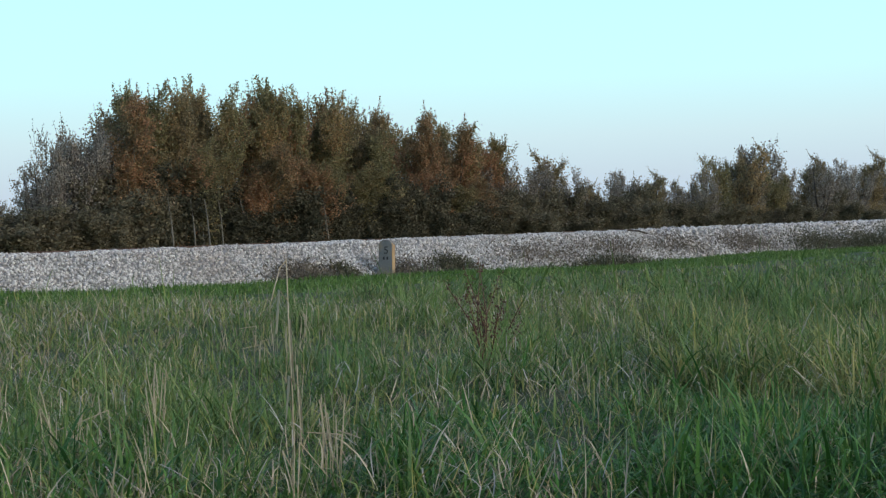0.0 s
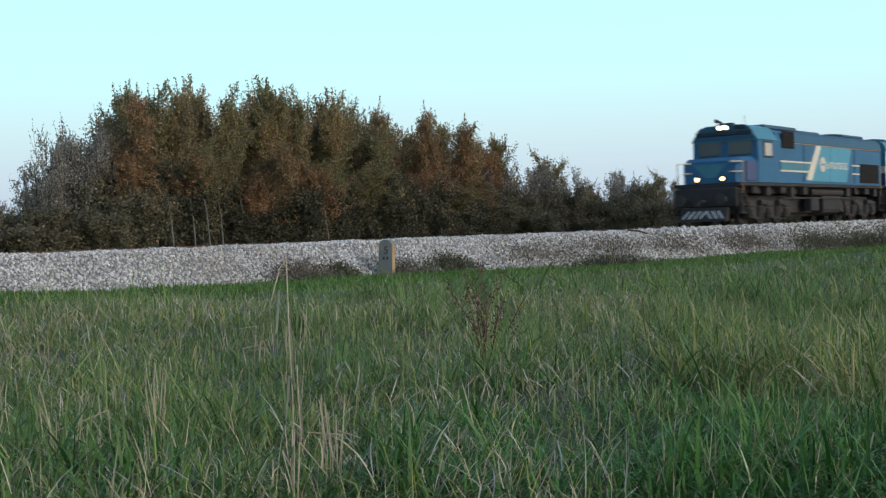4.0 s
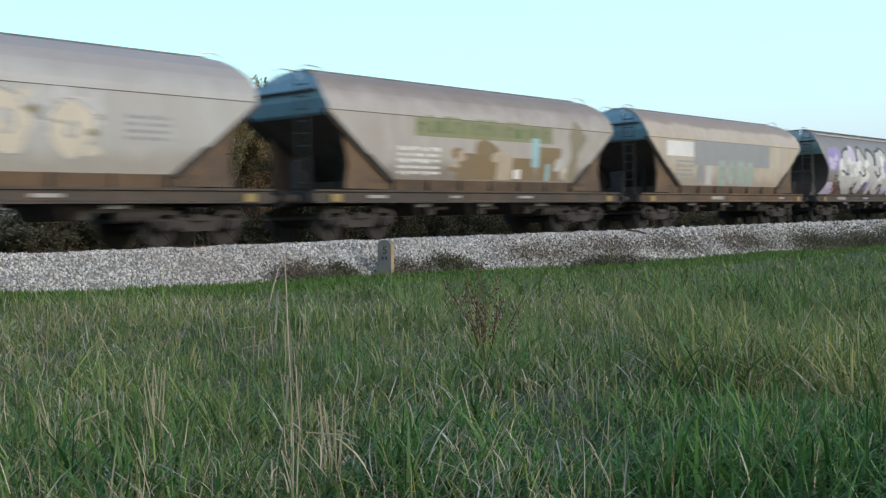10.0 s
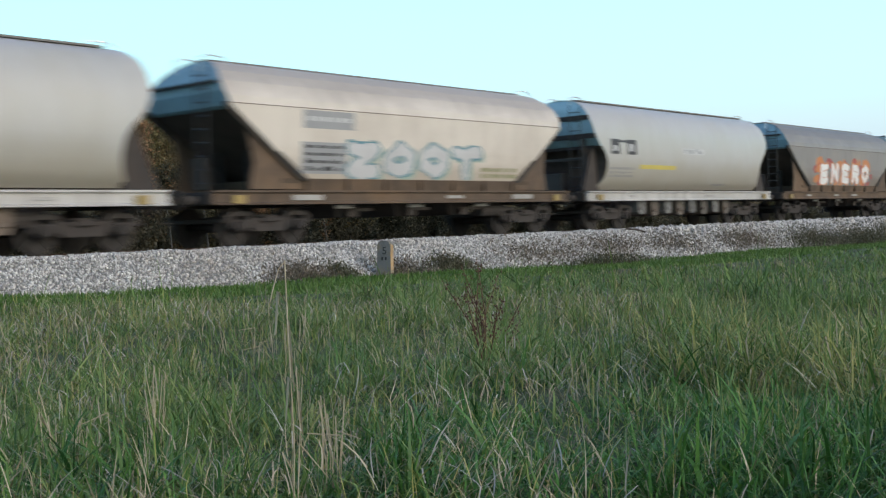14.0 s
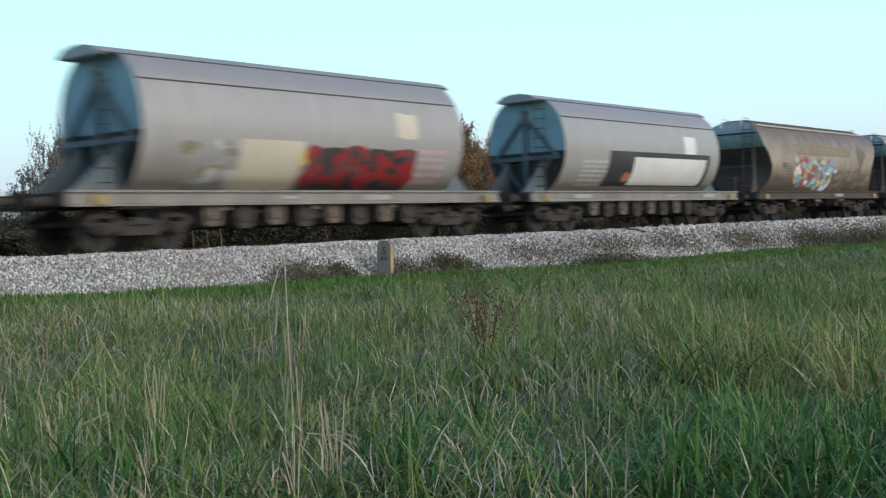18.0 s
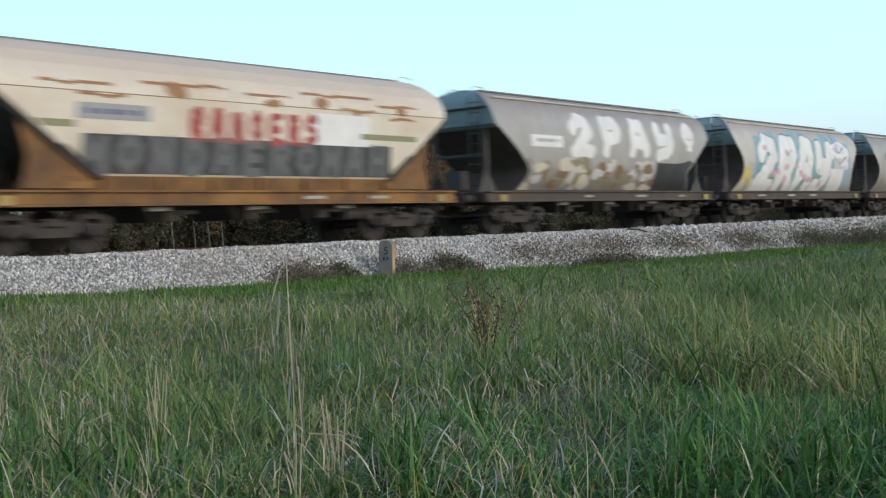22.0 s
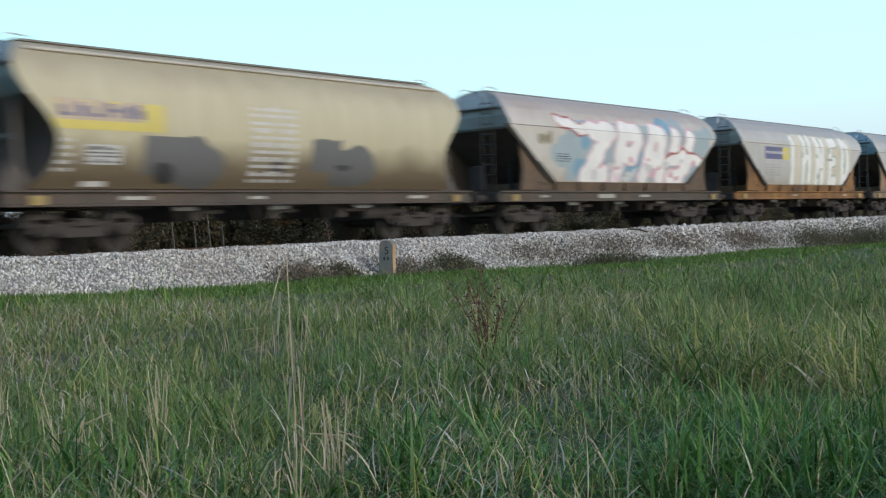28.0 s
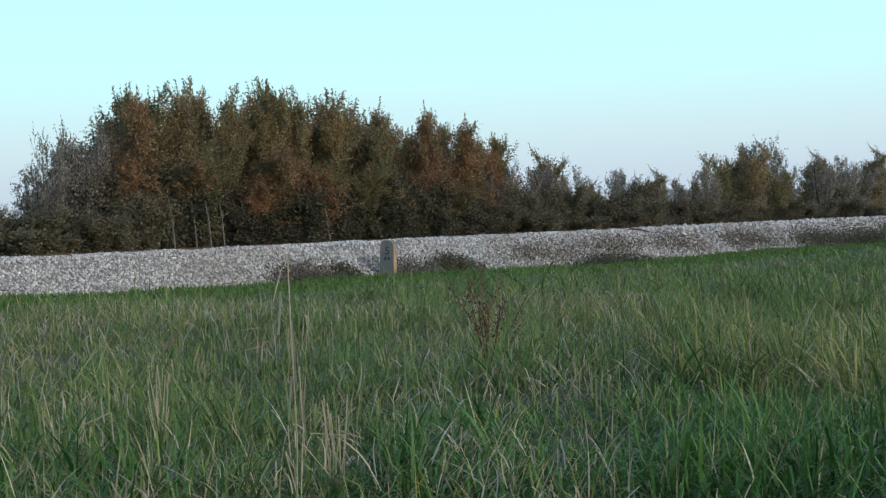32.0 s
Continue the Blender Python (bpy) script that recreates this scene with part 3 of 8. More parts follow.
def build_weeds():
    low = "low brown weeds growing in the ballast"
    for i, (x, y, w, d, h, n, ma) in enumerate((
            (17.4, 18.0, 1.4, 0.5, 0.22, 2600, M_WEED2), (18.6, 18.0, 0.6, 0.4, 0.2, 900, M_WEED), (20.6, 17.85, 1.6, 0.6, 0.2, 2800, M_WEED2), (22.4, 17.9, 1.2, 0.5, 0.3, 2600, M_WEED),
            (26.5, 18.2, 3.0, 0.7, 0.22, 2200, M_WEED2), (30.5, 18.3, 3.0, 0.6, 0.25, 2000, M_WEED2), (34.5, 18.2, 3.0, 0.7, 0.25, 2400, M_WEED2), (29.0, 17.5, 3.0, 0.5, 0.35, 3000, M_WEED),
            (39.5, 18.1, 3.5, 0.7, 0.3, 4000, M_WEED2), (45.0, 17.7, 3.5, 0.9, 0.6, 6000, M_WEED), (49.0, 17.4, 3.5, 1.0, 0.8, 7000, M_WEED), (54.0, 17.4, 4.0, 1.2, 0.8, 7000, M_WEED), (58.0, 17.6, 4.0, 1.2, 0.9, 6000, M_WEED))):
        weed_patch(x, y, w, d, h, n, ma, 60 + i, low if h < 0.3 else "tall green-brown weeds at the foot of the ballast")
    g = Geo().tube([(32.2, 19.1, -0.13), (32.7, 19.0, -0.02), (33.2, 18.95, -0.04), (33.6, 18.85, -0.14)], 0.028, 6)
    tagged(new("fallen_branch", g.mesh("fallen_branch", M_TWIG)), "dark fallen branch lying on the ballast", "branch")


build_weeds()


M_PALEBARK = material("pale_bark", (0.19, 0.175, 0.145), 0.9, col2=(0.08, 0.075, 0.06), scale=6, amount=0.7, stretch=(1, 1, 0.3))


# ---- trees and shrubs behind the line ----
def crown_leaves(name, cols, share=0.5, trans=0.35):
    return leafy(name, cols, 0.8, trans, 0.1, 0.3, share, 40)


M_LEAF_GREEN = crown_leaves("poplar_leaves_green", [(0, (0.154, 0.147, 0.077)), (0.4, (0.237, 0.218, 0.109)), (0.65, (0.326, 0.262, 0.128)), (0.85, (0.420, 0.262, 0.132)), (1, (0.530, 0.365, 0.180))])
M_LEAF_RUST = crown_leaves("poplar_leaves_rust", [(0, (0.160, 0.138, 0.079)), (0.3, (0.243, 0.186, 0.102)), (0.55, (0.358, 0.211, 0.109)), (0.8, (0.430, 0.222, 0.125)), (1, (0.520, 0.310, 0.165))])
M_LEAF_GREY = crown_leaves("willow_leaves_grey", [(0, (0.179, 0.161, 0.133)), (0.5, (0.296, 0.264, 0.215)), (1, (0.448, 0.385, 0.305))])
M_LEAF_BROWN = crown_leaves("hedge_leaves_brown", [(0, (0.152, 0.134, 0.081)), (0.45, (0.260, 0.215, 0.122)), (0.8, (0.385, 0.269, 0.140)), (1, (0.538, 0.358, 0.179))])
# foot shrubs' leaf colours are darkened to stand for shade under the crowns
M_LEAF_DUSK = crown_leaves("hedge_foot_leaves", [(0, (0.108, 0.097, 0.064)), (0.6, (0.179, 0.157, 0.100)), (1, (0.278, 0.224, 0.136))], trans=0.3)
M_LEAF_SHADED = crown_leaves("shaded_undergrowth_leaves", [(0, (0.052, 0.052, 0.034)), (0.6, (0.098, 0.090, 0.058)), (1, (0.165, 0.138, 0.086))], trans=0.2)


def grow(seed, h, spread, style):
    """Stem, limbs and twigs as a list of (from, to, r0, r1), and the points that carry leaves."""
    rnd = random.Random(seed)
    wood, tips = [], []

    def limb(p, d, length, r, level, upward):
        n = 4 if level == 0 else 3
        q = p.copy()
        for i in range(n):
            d = (d + Vector((rnd.gauss(0, 0.12), rnd.gauss(0, 0.12), upward * 0.16))).normalized()
            e = q + d * length / n
            wood.append((q.copy(), e.copy(), r * (1 - i / n * 0.75), r * (1 - (i + 1) / n * 0.75), level))
            if level >= 1:
                tips.append((e.copy(), d.copy(), level))
                tips.append(((q + e) / 2, d.copy(), level))
            if level < 2 and i > 0 or level == 1:
                for _ in range(2 if level == 1 else 3):
                    az = rnd.uniform(0, 2 * math.pi)
                    sd = (d * rnd.uniform(0.5, 1.0) + Vector((math.cos(az), math.sin(az), rnd.uniform(-0.1, 0.5))) * (0.8 if style != "willow" else 0.6)).normalized()
                    limb(q.lerp(e, rnd.random()), sd, length * rnd.uniform(0.3, 0.5), r * 0.4, level + 1, upward)
            q = e

    stems = {"poplar": 1, "shrub": 3, "willow": 4}[style]
    for s in range(stems):
        lean = Vector((rnd.gauss(0, 0.05), rnd.gauss(0, 0.05), 1)) if stems == 1 else Vector((rnd.gauss(0, 0.3), rnd.gauss(0, 0.3), 1))
        lean.normalize()
        top = h * rnd.uniform(0.86, 1.0) * (1 if s == 0 else rnd.uniform(0.7, 0.92))
        p = Vector((rnd.gauss(0, 0.12), rnd.gauss(0, 0.12), -0.25)) * (1 if stems > 1 else 0.3)
        p.z = -0.25
        r = 0.013 * h + 0.01
        seg = 9
        q, d = p, lean
        for i in range(seg):
            d = (d + Vector((rnd.gauss(0, 0.05), rnd.gauss(0, 0.05), 0.1 if style == "poplar" else 0.04))).normalized()
            e = q + d * (top / seg)
            wood.append((q.copy(), e.copy(), r * (1 - 0.88 * i / seg), r * (1 - 0.88 * (i + 1) / seg), 0))
            f = (i + 0.5) / seg
            bare = 0.13 if style == "poplar" else 0.04
            if f > bare:
                if style == "poplar":
                    wide = spread * (0.55 + 0.75 * math.sin(math.pi * min(1, (f - bare) / (1 - bare) * 0.85 + 0.12)))
                    rise = 1.1 + 1.1 * f
                else:
                    wide = spread * (0.8 - 0.35 * f)
                    rise = 0.5 + 0.8 * f
                for _ in range({"poplar": 5, "shrub": 4, "willow": 2}[style]):
                    az = rnd.uniform(0, 2 * math.pi)
                    sd = Vector((math.cos(az), math.sin(az), rise * rnd.uniform(0.6, 1.4))).normalized()
                    limb(q.lerp(e, rnd.random()), sd, wide * rnd.uniform(0.6, 1.15), r * 0.35 * (1.1 - f), 1, 1.0 if style == "poplar" else 0.5)
            q = e
        tips += [(q.copy(), d.copy(), 2)] * 3
    return wood, tips


def tree_meshes(seed, h, spread, style, leaf, per, size, fill):
    wood, tips = grow(seed, h, spread, style)
    rng = np.random.default_rng(seed)
    P = np.array([t[0] for t in tips])
    D = np.array([t[1] for t in tips])
    g = Geo()
    for p, q, r0, r1, lv in wood:
        if lv < 2 or style == "willow" and p.z > 0.4 * h:
            g.cyl(p, q, max(r0, 0.008), 6 if lv == 0 else 3, max(r1, 0.006), cap=False)
    k = rng.choice(len(P), int(len(P) * fill), replace=False)
    # leafy shoots of the year stand up from the outer twigs
    far = np.hypot(P[:, 0], P[:, 1]) / spread + P[:, 2] / h
    hi = np.flatnonzero((P[:, 2] > (0.55 if style == "poplar" else 0.45) * h) & (far > np.quantile(far, 0.6)))
    hi = rng.choice(hi, min({"poplar": 85, "willow": 60, "shrub": 30}[style], len(hi)), replace=False)
    S, T, V = [], [], []
    for i in hi:
        p = P[i]
        w = D[i] * (0.35 if style == "poplar" else 0.9) + np.array([0, 0, 1.0]) + rng.normal(0, 0.12, 3)
        w /= np.linalg.norm(w)
        long = rng.uniform(0.35, 0.85) if style == "poplar" else rng.uniform(0.3, 0.7)
        for side in np.cross(w, [[1, 0, 0], [0, 1, 0]]):
            side = side / np.linalg.norm(side) * 0.009
            V += [p - side, p + side, p + w * long + side * 0.4, p + w * long - side * 0.4]
        for t in np.linspace(0.05, 1.0, 15 if style == "poplar" else 9):
            S.append(p + w * long * t)
            T.append(w)
    trunk = g.mesh("trunk", M_BARK if style == "poplar" else M_TWIG)
    P, D = np.repeat(P[k], per, 0), np.repeat(D[k], per, 0)
    n = len(P)
    P = P + D * rng.uniform(-0.15, 0.2, (n, 1)) + rng.normal(0, 0.1, (n, 3)) * (1 - 0.5 * (np.arange(n) % 3 == 0))[:, None]
    S = np.array(S) + rng.normal(0, 0.02, (len(S), 3))
    P = np.concatenate([P, S])
    D = np.concatenate([D * 0.2, np.array(T) * 0.9])
    low = 0.1 * h if style == "poplar" else 0.0
    ok = P[:, 2] > low
    P, D = P[ok], D[ok]
    n = len(P)
    a = rng.normal(size=(n, 3)) * 0.8 + D
    a[:, 2] -= 0.3
    a /= np.linalg.norm(a, axis=1)[:, None]
    b = np.cross(a, rng.normal(size=(n, 3)))
    b /= np.linalg.norm(b, axis=1)[:, None]
    s = size * rng.uniform(0.6, 1.35, (n, 1))
    nrm = np.cross(a, b)
    # a leaf: pointed oval with a fold, four corners and a lifted side
    v = np.stack([P, P + a * s * 0.5 + b * s * 0.42 + nrm * s * 0.12, P + a * s * 1.05, P + a * s * 0.5 - b * s * 0.42 + nrm * s * 0.12], 1)
    v = np.concatenate([v.reshape(-1, 3), np.array(V)])
    f = np.arange(len(v)).reshape(-1, 4)
    crown = array_mesh("crown", v, f, [leaf, M_TWIG], (np.arange(len(f)) >= n).astype(int))
    return trunk, crown


def plant_tree(name, x, y, trunk, crown, turn, sx, sz, label, category, group):
    ob = thing(name, pose(x, y, float(ground_z(x, y)), 0, 0, turn) @ Matrix.Diagonal((sx, sx, sz, 1)), label, category, group)
    part("trunk", trunk, ob)
    part("crown", crown, ob)
    return ob


def at_side(deg, y):
    """The place on a line at y beside the track that lies deg degrees from +y as seen from the tripod."""
    return y * math.tan(radians(deg)), y


# bearing of each tree and the height of its top over the field, metres, at 35 m from the tripod's line
POPLARS = [(35.6, 6.55), (36.4, 6.91), (37.2, 6.86), (38.3, 6.94), (39.0, 7.25), (39.4, 6.99), (40.8, 7.14), (41.2, 6.84), (42.0, 7.24), (42.4, 7.66), (42.7, 7.48), (43.5, 7.25), (44.0, 7.42), (44.8, 7.48), (45.2, 7.17), (45.8, 7.39), (46.3, 7.14), (47.0, 6.34), (47.7, 6.14), (48.5, 7.09), (49.4, 7.05), (50.2, 6.20), (50.8, 6.83), (51.4, 6.61), (52.2, 6.49), (52.8, 5.98), (53.4, 5.38)]
WILLOWS = [(19, 3.6), (21, 4.2), (23, 3.9), (25, 3.4), (27, 3.0), (29, 2.8), (30.3, 2.91), (30.8, 3.10), (31.5, 3.76), (32.0, 4.34), (32.5, 5.05), (33.3, 5.53), (33.7, 5.16), (34.3, 5.44), (35.0, 5.87)]
HEDGEROW = [(53.8, 4.49), (54.6, 4.82), (55.6, 5.32), (56.3, 4.85), (56.8, 4.17), (57.5, 3.66), (58.2, 3.81), (58.9, 4.41), (59.4, 4.44), (60.1, 4.64), (60.8, 4.44), (61.3, 3.77), (61.8, 3.33), (62.4, 3.88), (62.8, 4.08), (63.3, 5.02), (63.9, 5.73), (64.7, 6.58), (65.2, 6.72), (65.8, 6.73), (66.4, 7.18), (66.8, 5.52), (67.3, 5.87), (68.1, 6.22), (68.6, 6.16), (69.1, 6.00), (69.7, 5.53), (70.3, 6.41), (70.8, 6.96), (71.2, 6.06), (71.6, 6.77),
            (72.3, 6.6), (73.2, 6.9), (74.2, 6.2), (75.2, 6.8), (76.2, 6.5)]


def top_of(me):
    z = np.empty(len(me.vertices) * 3, np.float32)
    me.vertices.foreach_get("co", z)
    return float(np.percentile(z[2::3], 99.9))


def build_trees():
    pop = [tree_meshes(s, 7.0, 1.6, "poplar", m, 6, 0.085, 1.0) for s, m in ((21, M_LEAF_GREEN), (22, M_LEAF_RUST), (23, M_LEAF_GREEN), (24, M_LEAF_RUST), (25, M_LEAF_BROWN))]
    wil = [tree_meshes(s, 5.0, 1.9, "willow", m, f, 0.085, 0.9) for s, m, f in ((31, M_LEAF_GREY, 3), (32, M_LEAF_BROWN, 5), (33, M_LEAF_GREY, 4), (34, M_LEAF_GREEN, 5))]
    wil += [tree_meshes(s, 5.0, 1.9, "willow", M_LEAF_GREY, 3, 0.075, 0.75) for s in (35, 36)]
    shr = [tree_meshes(s, 3.0, 1.5, "shrub", m, 5, 0.09, 1.0) for s, m in ((41, M_LEAF_SHADED), (42, M_LEAF_SHADED), (43, M_LEAF_DUSK), (44, M_LEAF_DUSK))]
    rnd = random.Random(8)
    words = {0: "young poplar with dull green autumn leaves behind the railway", 2: "young poplar with dull green autumn leaves behind the railway", 4: "young poplar with brownish autumn leaves behind the railway"}

    def poplar(d, y, h, k, wide):
        x, y = at_side(d, y)
        plant_tree("poplar_tree", x, y, *pop[k], rnd.uniform(0, 360), wide, h * y / 35 / top_of(pop[k][1]), words.get(k, "young poplar with rust-red autumn leaves behind the railway"), "tree", "poplar grove")

    # grove of young poplars; a second row stands lower behind the first
    for i, (d, h) in enumerate(POPLARS):
        rusty = d < 36 or 37.8 < d < 41.5 or 43.2 < d < 51.6
        k = rnd.choice((1, 3, 2, 4) if rusty else (0, 2, 2, 3))
        poplar(d, (34.4, 36.0, 35.2)[i % 3] + rnd.uniform(-0.3, 0.3), h * 0.972, k, rnd.uniform(0.8, 1.0))
        poplar(d + rnd.uniform(-0.35, 0.35), 38.0 + rnd.uniform(-0.6, 0.6), h * rnd.uniform(0.78, 0.88), rnd.choice((0, 2, 4)), 1.1)
        if i % 2:
            poplar(d + rnd.uniform(-0.5, 0.5), 33.0 + rnd.uniform(-0.3, 0.3), h * rnd.uniform(0.5, 0.72), rnd.choice((0, 1, 2, 3)), 0.9)

    def hedge_tree(d, y, h, k, wide=1.0):
        x, y = at_side(d, y)
        s = h * y / 35 / top_of(wil[k][1])
        plant_tree("hedgerow_tree", x, y, *wil[k], rnd.uniform(0, 360), (s * 0.7 + 0.2) * wide, s,
                   {1: "hedgerow tree with brown autumn leaves", 3: "hedgerow tree with dull green leaves"}.get(k, "bushy willow with thin grey-brown autumn leaves"), "tree", "hedgerow along the line")

    # airy willows before the grove, hedgerow trees past it
    for i, (d, h) in enumerate(WILLOWS):
        hedge_tree(d, 34.6 + 0.8 * (i % 3), h * (0.84 if d < 31.8 else 0.93), (4, 5, 0)[i % 3], 0.75)
        hedge_tree(d + 0.3, 36.6, h * (0.8 if d > 31 else 0.62), 2, 1.0)
    for i, (d, h) in enumerate(HEDGEROW):
        hedge_tree(d, 34.4 + 0.8 * (i % 3), h * 0.965, (2, 4, 1, 0)[i % 4] if d < 63 else (0, 3, 2, 1, 4)[i % 5], 1.05)
        hedge_tree(d + 0.25, 36.8, h * rnd.uniform(0.5, 0.68), rnd.choice((1, 2, 3)), 1.1)
    d = 27.0
    while d < 76:
        x, y = at_side(d, rnd.uniform(32.6, 34.5))
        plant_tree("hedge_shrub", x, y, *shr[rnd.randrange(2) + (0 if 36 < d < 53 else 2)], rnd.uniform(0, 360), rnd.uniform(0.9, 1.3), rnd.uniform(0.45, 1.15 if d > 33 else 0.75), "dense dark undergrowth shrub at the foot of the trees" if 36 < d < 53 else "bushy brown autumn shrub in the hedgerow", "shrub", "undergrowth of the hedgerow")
        d += 0.5 if 36 < d < 54 else 0.75
    # bare pale stems at the edge of the grove
    for j, b in enumerate((37.8, 38.8, 39.2, 39.5, 40.1, 41.4, 45.2, 48.6)):
        x, y = at_side(b, 31.9 + 0.3 * (j % 3))
        g = Geo()
        l = rnd.gauss(0, 0.12)
        g.cyl((0, 0, -0.2), (l * 0.3, 0, 0.9), 0.034, 6, 0.03).cyl((l * 0.3, 0, 0.9), (l * 0.6, 0.1, 1.7), 0.03, 6, 0.024).cyl((l * 0.6, 0.1, 1.7), (l * 0.8, 0.25, 2.4), 0.024, 6, 0.015)
        if j % 3 == 0:
            g.tube([(l * 0.6, 0.1, 1.2), (l + rnd.choice((-0.35, 0.35)), 0.5, 1.8)], 0.014, 5)
        ob = thing("sapling", pose(x, y, float(ground_z(x, y))), "slim pale poplar sapling with sparse leaves", "tree", "saplings at the edge of the grove")
        part("trunk", g.mesh("trunk", M_PALEBARK), ob)


build_trees()


M_OCHRE = material("ochre_lichen", (0.42, 0.25, 0.1), 0.9, col2=(0.4, 0.36, 0.28), scale=6, amount=0.8, col3=(0.14, 0.08, 0.05), scale3=3, amount3=0.6)


# ---- kilometre stone by the track ----
def build_post():
    x, y = 19.7, 17.75
    z = float(ground_z(x, y)) - 0.12
    g = Geo()
    poly = [(-0.17, 0), (0.17, 0), (0.15, 0.86), (0.12, 0.94), (0.05, 0.97), (-0.05, 0.97), (-0.12, 0.94), (-0.15, 0.86)]
    g.prism(poly, -0.11, 0.11, axis=1)
    ob = thing("kilometre_stone", pose(x, y, z, 0, 1.5, -66), "weathered concrete kilometre stone with a black 5", "marker stone", mesh=g.mesh("kilometre_stone", M_CONC))
    cu = bpy.data.curves.new("number", "FONT")
    cu.body, cu.size, cu.extrude, cu.align_x = "5", 0.24, 0.003, "CENTER"
    tmp = new("number", cu)
    bpy.context.view_layer.update()
    me = bpy.data.meshes.new_from_object(tmp.evaluated_get(bpy.context.evaluated_depsgraph_get()))
    bpy.data.objects.remove(tmp)
    me.materials.append(M_INK)
    n = part("number", me, ob, "painted black number")
    n.matrix_basis = pose(0.02, -0.115, 0.66, 90)
    part("stained_face", Geo().prism([(-0.1, 0.3), (0.1, 0.3), (0.105, 0.84), (-0.1, 0.9)], 0.148, 0.165, axis=0).mesh("stained_face", M_OCHRE), ob, "ochre-stained side of the stone")
    bars = Geo().box(-0.035, -0.112, 0.56, 0.04, 0.008, 0.07, 0.003).box(0.05, -0.112, 0.56, 0.04, 0.008, 0.07, 0.003)
    part("small_marks", bars.mesh("small_marks", M_INK), ob)


build_post()


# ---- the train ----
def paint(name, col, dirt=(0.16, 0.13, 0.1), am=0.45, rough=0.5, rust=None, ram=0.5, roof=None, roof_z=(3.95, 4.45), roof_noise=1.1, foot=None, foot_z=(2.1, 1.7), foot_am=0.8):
    """Weathered paint: rain streaks and stains, and on wagons grain dust, soot and rust that spread over the roof and a
    brown tone that deepens towards the foot.
    """
    ma = material(name, col, rough, col2=dirt, scale=1.6, amount=am, stretch=(2.2, 1, 0.35), col3=rust or dirt, scale3=0.55, amount3=ram, bump=0.05, bscale=3)
    nt = ma.node_tree
    N, Lk = nt.nodes, nt.links
    b = N["Principled BSDF"]

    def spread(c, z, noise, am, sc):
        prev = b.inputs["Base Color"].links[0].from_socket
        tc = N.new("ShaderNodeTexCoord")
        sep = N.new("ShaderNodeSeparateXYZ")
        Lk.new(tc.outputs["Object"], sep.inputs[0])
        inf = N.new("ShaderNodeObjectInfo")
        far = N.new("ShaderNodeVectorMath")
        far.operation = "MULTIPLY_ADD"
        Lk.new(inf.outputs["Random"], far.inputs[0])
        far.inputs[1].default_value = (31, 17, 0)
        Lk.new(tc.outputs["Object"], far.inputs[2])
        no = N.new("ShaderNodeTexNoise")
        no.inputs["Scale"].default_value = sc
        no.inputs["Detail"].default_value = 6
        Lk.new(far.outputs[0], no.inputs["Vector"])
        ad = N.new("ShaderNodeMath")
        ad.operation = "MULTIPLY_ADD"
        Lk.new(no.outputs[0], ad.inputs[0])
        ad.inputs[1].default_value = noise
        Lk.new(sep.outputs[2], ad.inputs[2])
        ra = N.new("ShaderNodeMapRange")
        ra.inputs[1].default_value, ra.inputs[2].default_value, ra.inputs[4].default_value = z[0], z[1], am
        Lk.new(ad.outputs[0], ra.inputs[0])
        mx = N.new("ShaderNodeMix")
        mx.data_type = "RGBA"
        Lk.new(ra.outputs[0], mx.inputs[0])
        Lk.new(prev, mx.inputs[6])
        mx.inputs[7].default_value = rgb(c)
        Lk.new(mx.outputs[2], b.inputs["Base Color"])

    if roof:
        spread(roof, roof_z, roof_noise, 0.68, 0.9)
    # browner towards the lower edge, its limit broken up by noise
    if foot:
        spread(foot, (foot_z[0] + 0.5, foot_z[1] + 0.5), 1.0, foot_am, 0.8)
    return ma


M_FRAME = material("grimy_frame", (0.068, 0.057, 0.051), 0.85, col2=(0.042, 0.036, 0.032), scale=2.5, amount=0.8, col3=(0.06, 0.043, 0.033), scale3=0.8, amount3=0.6, bump=0.2, bscale=20, spec=0.2)
M_SILL = material("grey_brown_sill", (0.085, 0.07, 0.06), 0.8, col2=(0.05, 0.041, 0.035), scale=1.8, amount=0.7, col3=(0.13, 0.09, 0.065), scale3=0.5, amount3=0.5, spec=0.25)
M_RUST = material("rusty_brown", (0.125, 0.09, 0.066), 0.85, col2=(0.06, 0.044, 0.034), scale=2.2, amount=0.7, col3=(0.2, 0.125, 0.075), scale3=0.6, amount3=0.7, spec=0.2)
M_DARK = material("dull_black", (0.042, 0.036, 0.031), 0.9, col2=(0.06, 0.05, 0.042), scale=2, amount=0.7)
M_BOGIE = material("bogie_grime", (0.06, 0.052, 0.048), 0.9, col2=(0.034, 0.03, 0.027), scale=5, amount=0.7, col3=(0.075, 0.06, 0.052), scale3=1.5, amount3=0.5, spec=0.2)
M_WHEEL = material("wheel_steel", (0.055, 0.048, 0.044), 0.75, metal=0.2, col2=(0.018, 0.015, 0.013), scale=6, amount=0.6, spec=0.2)
M_ENDBLUE = paint("faded_blue_end", (0.24, 0.4, 0.45), (0.15, 0.24, 0.27), 0.6)
M_ENDGREY = paint("grey_green_end", (0.37, 0.405, 0.385), (0.2, 0.22, 0.205), 0.6)
M_YELLOW = paint("yellow_box_paint", (0.4, 0.28, 0.09), (0.15, 0.1, 0.05), 0.65)
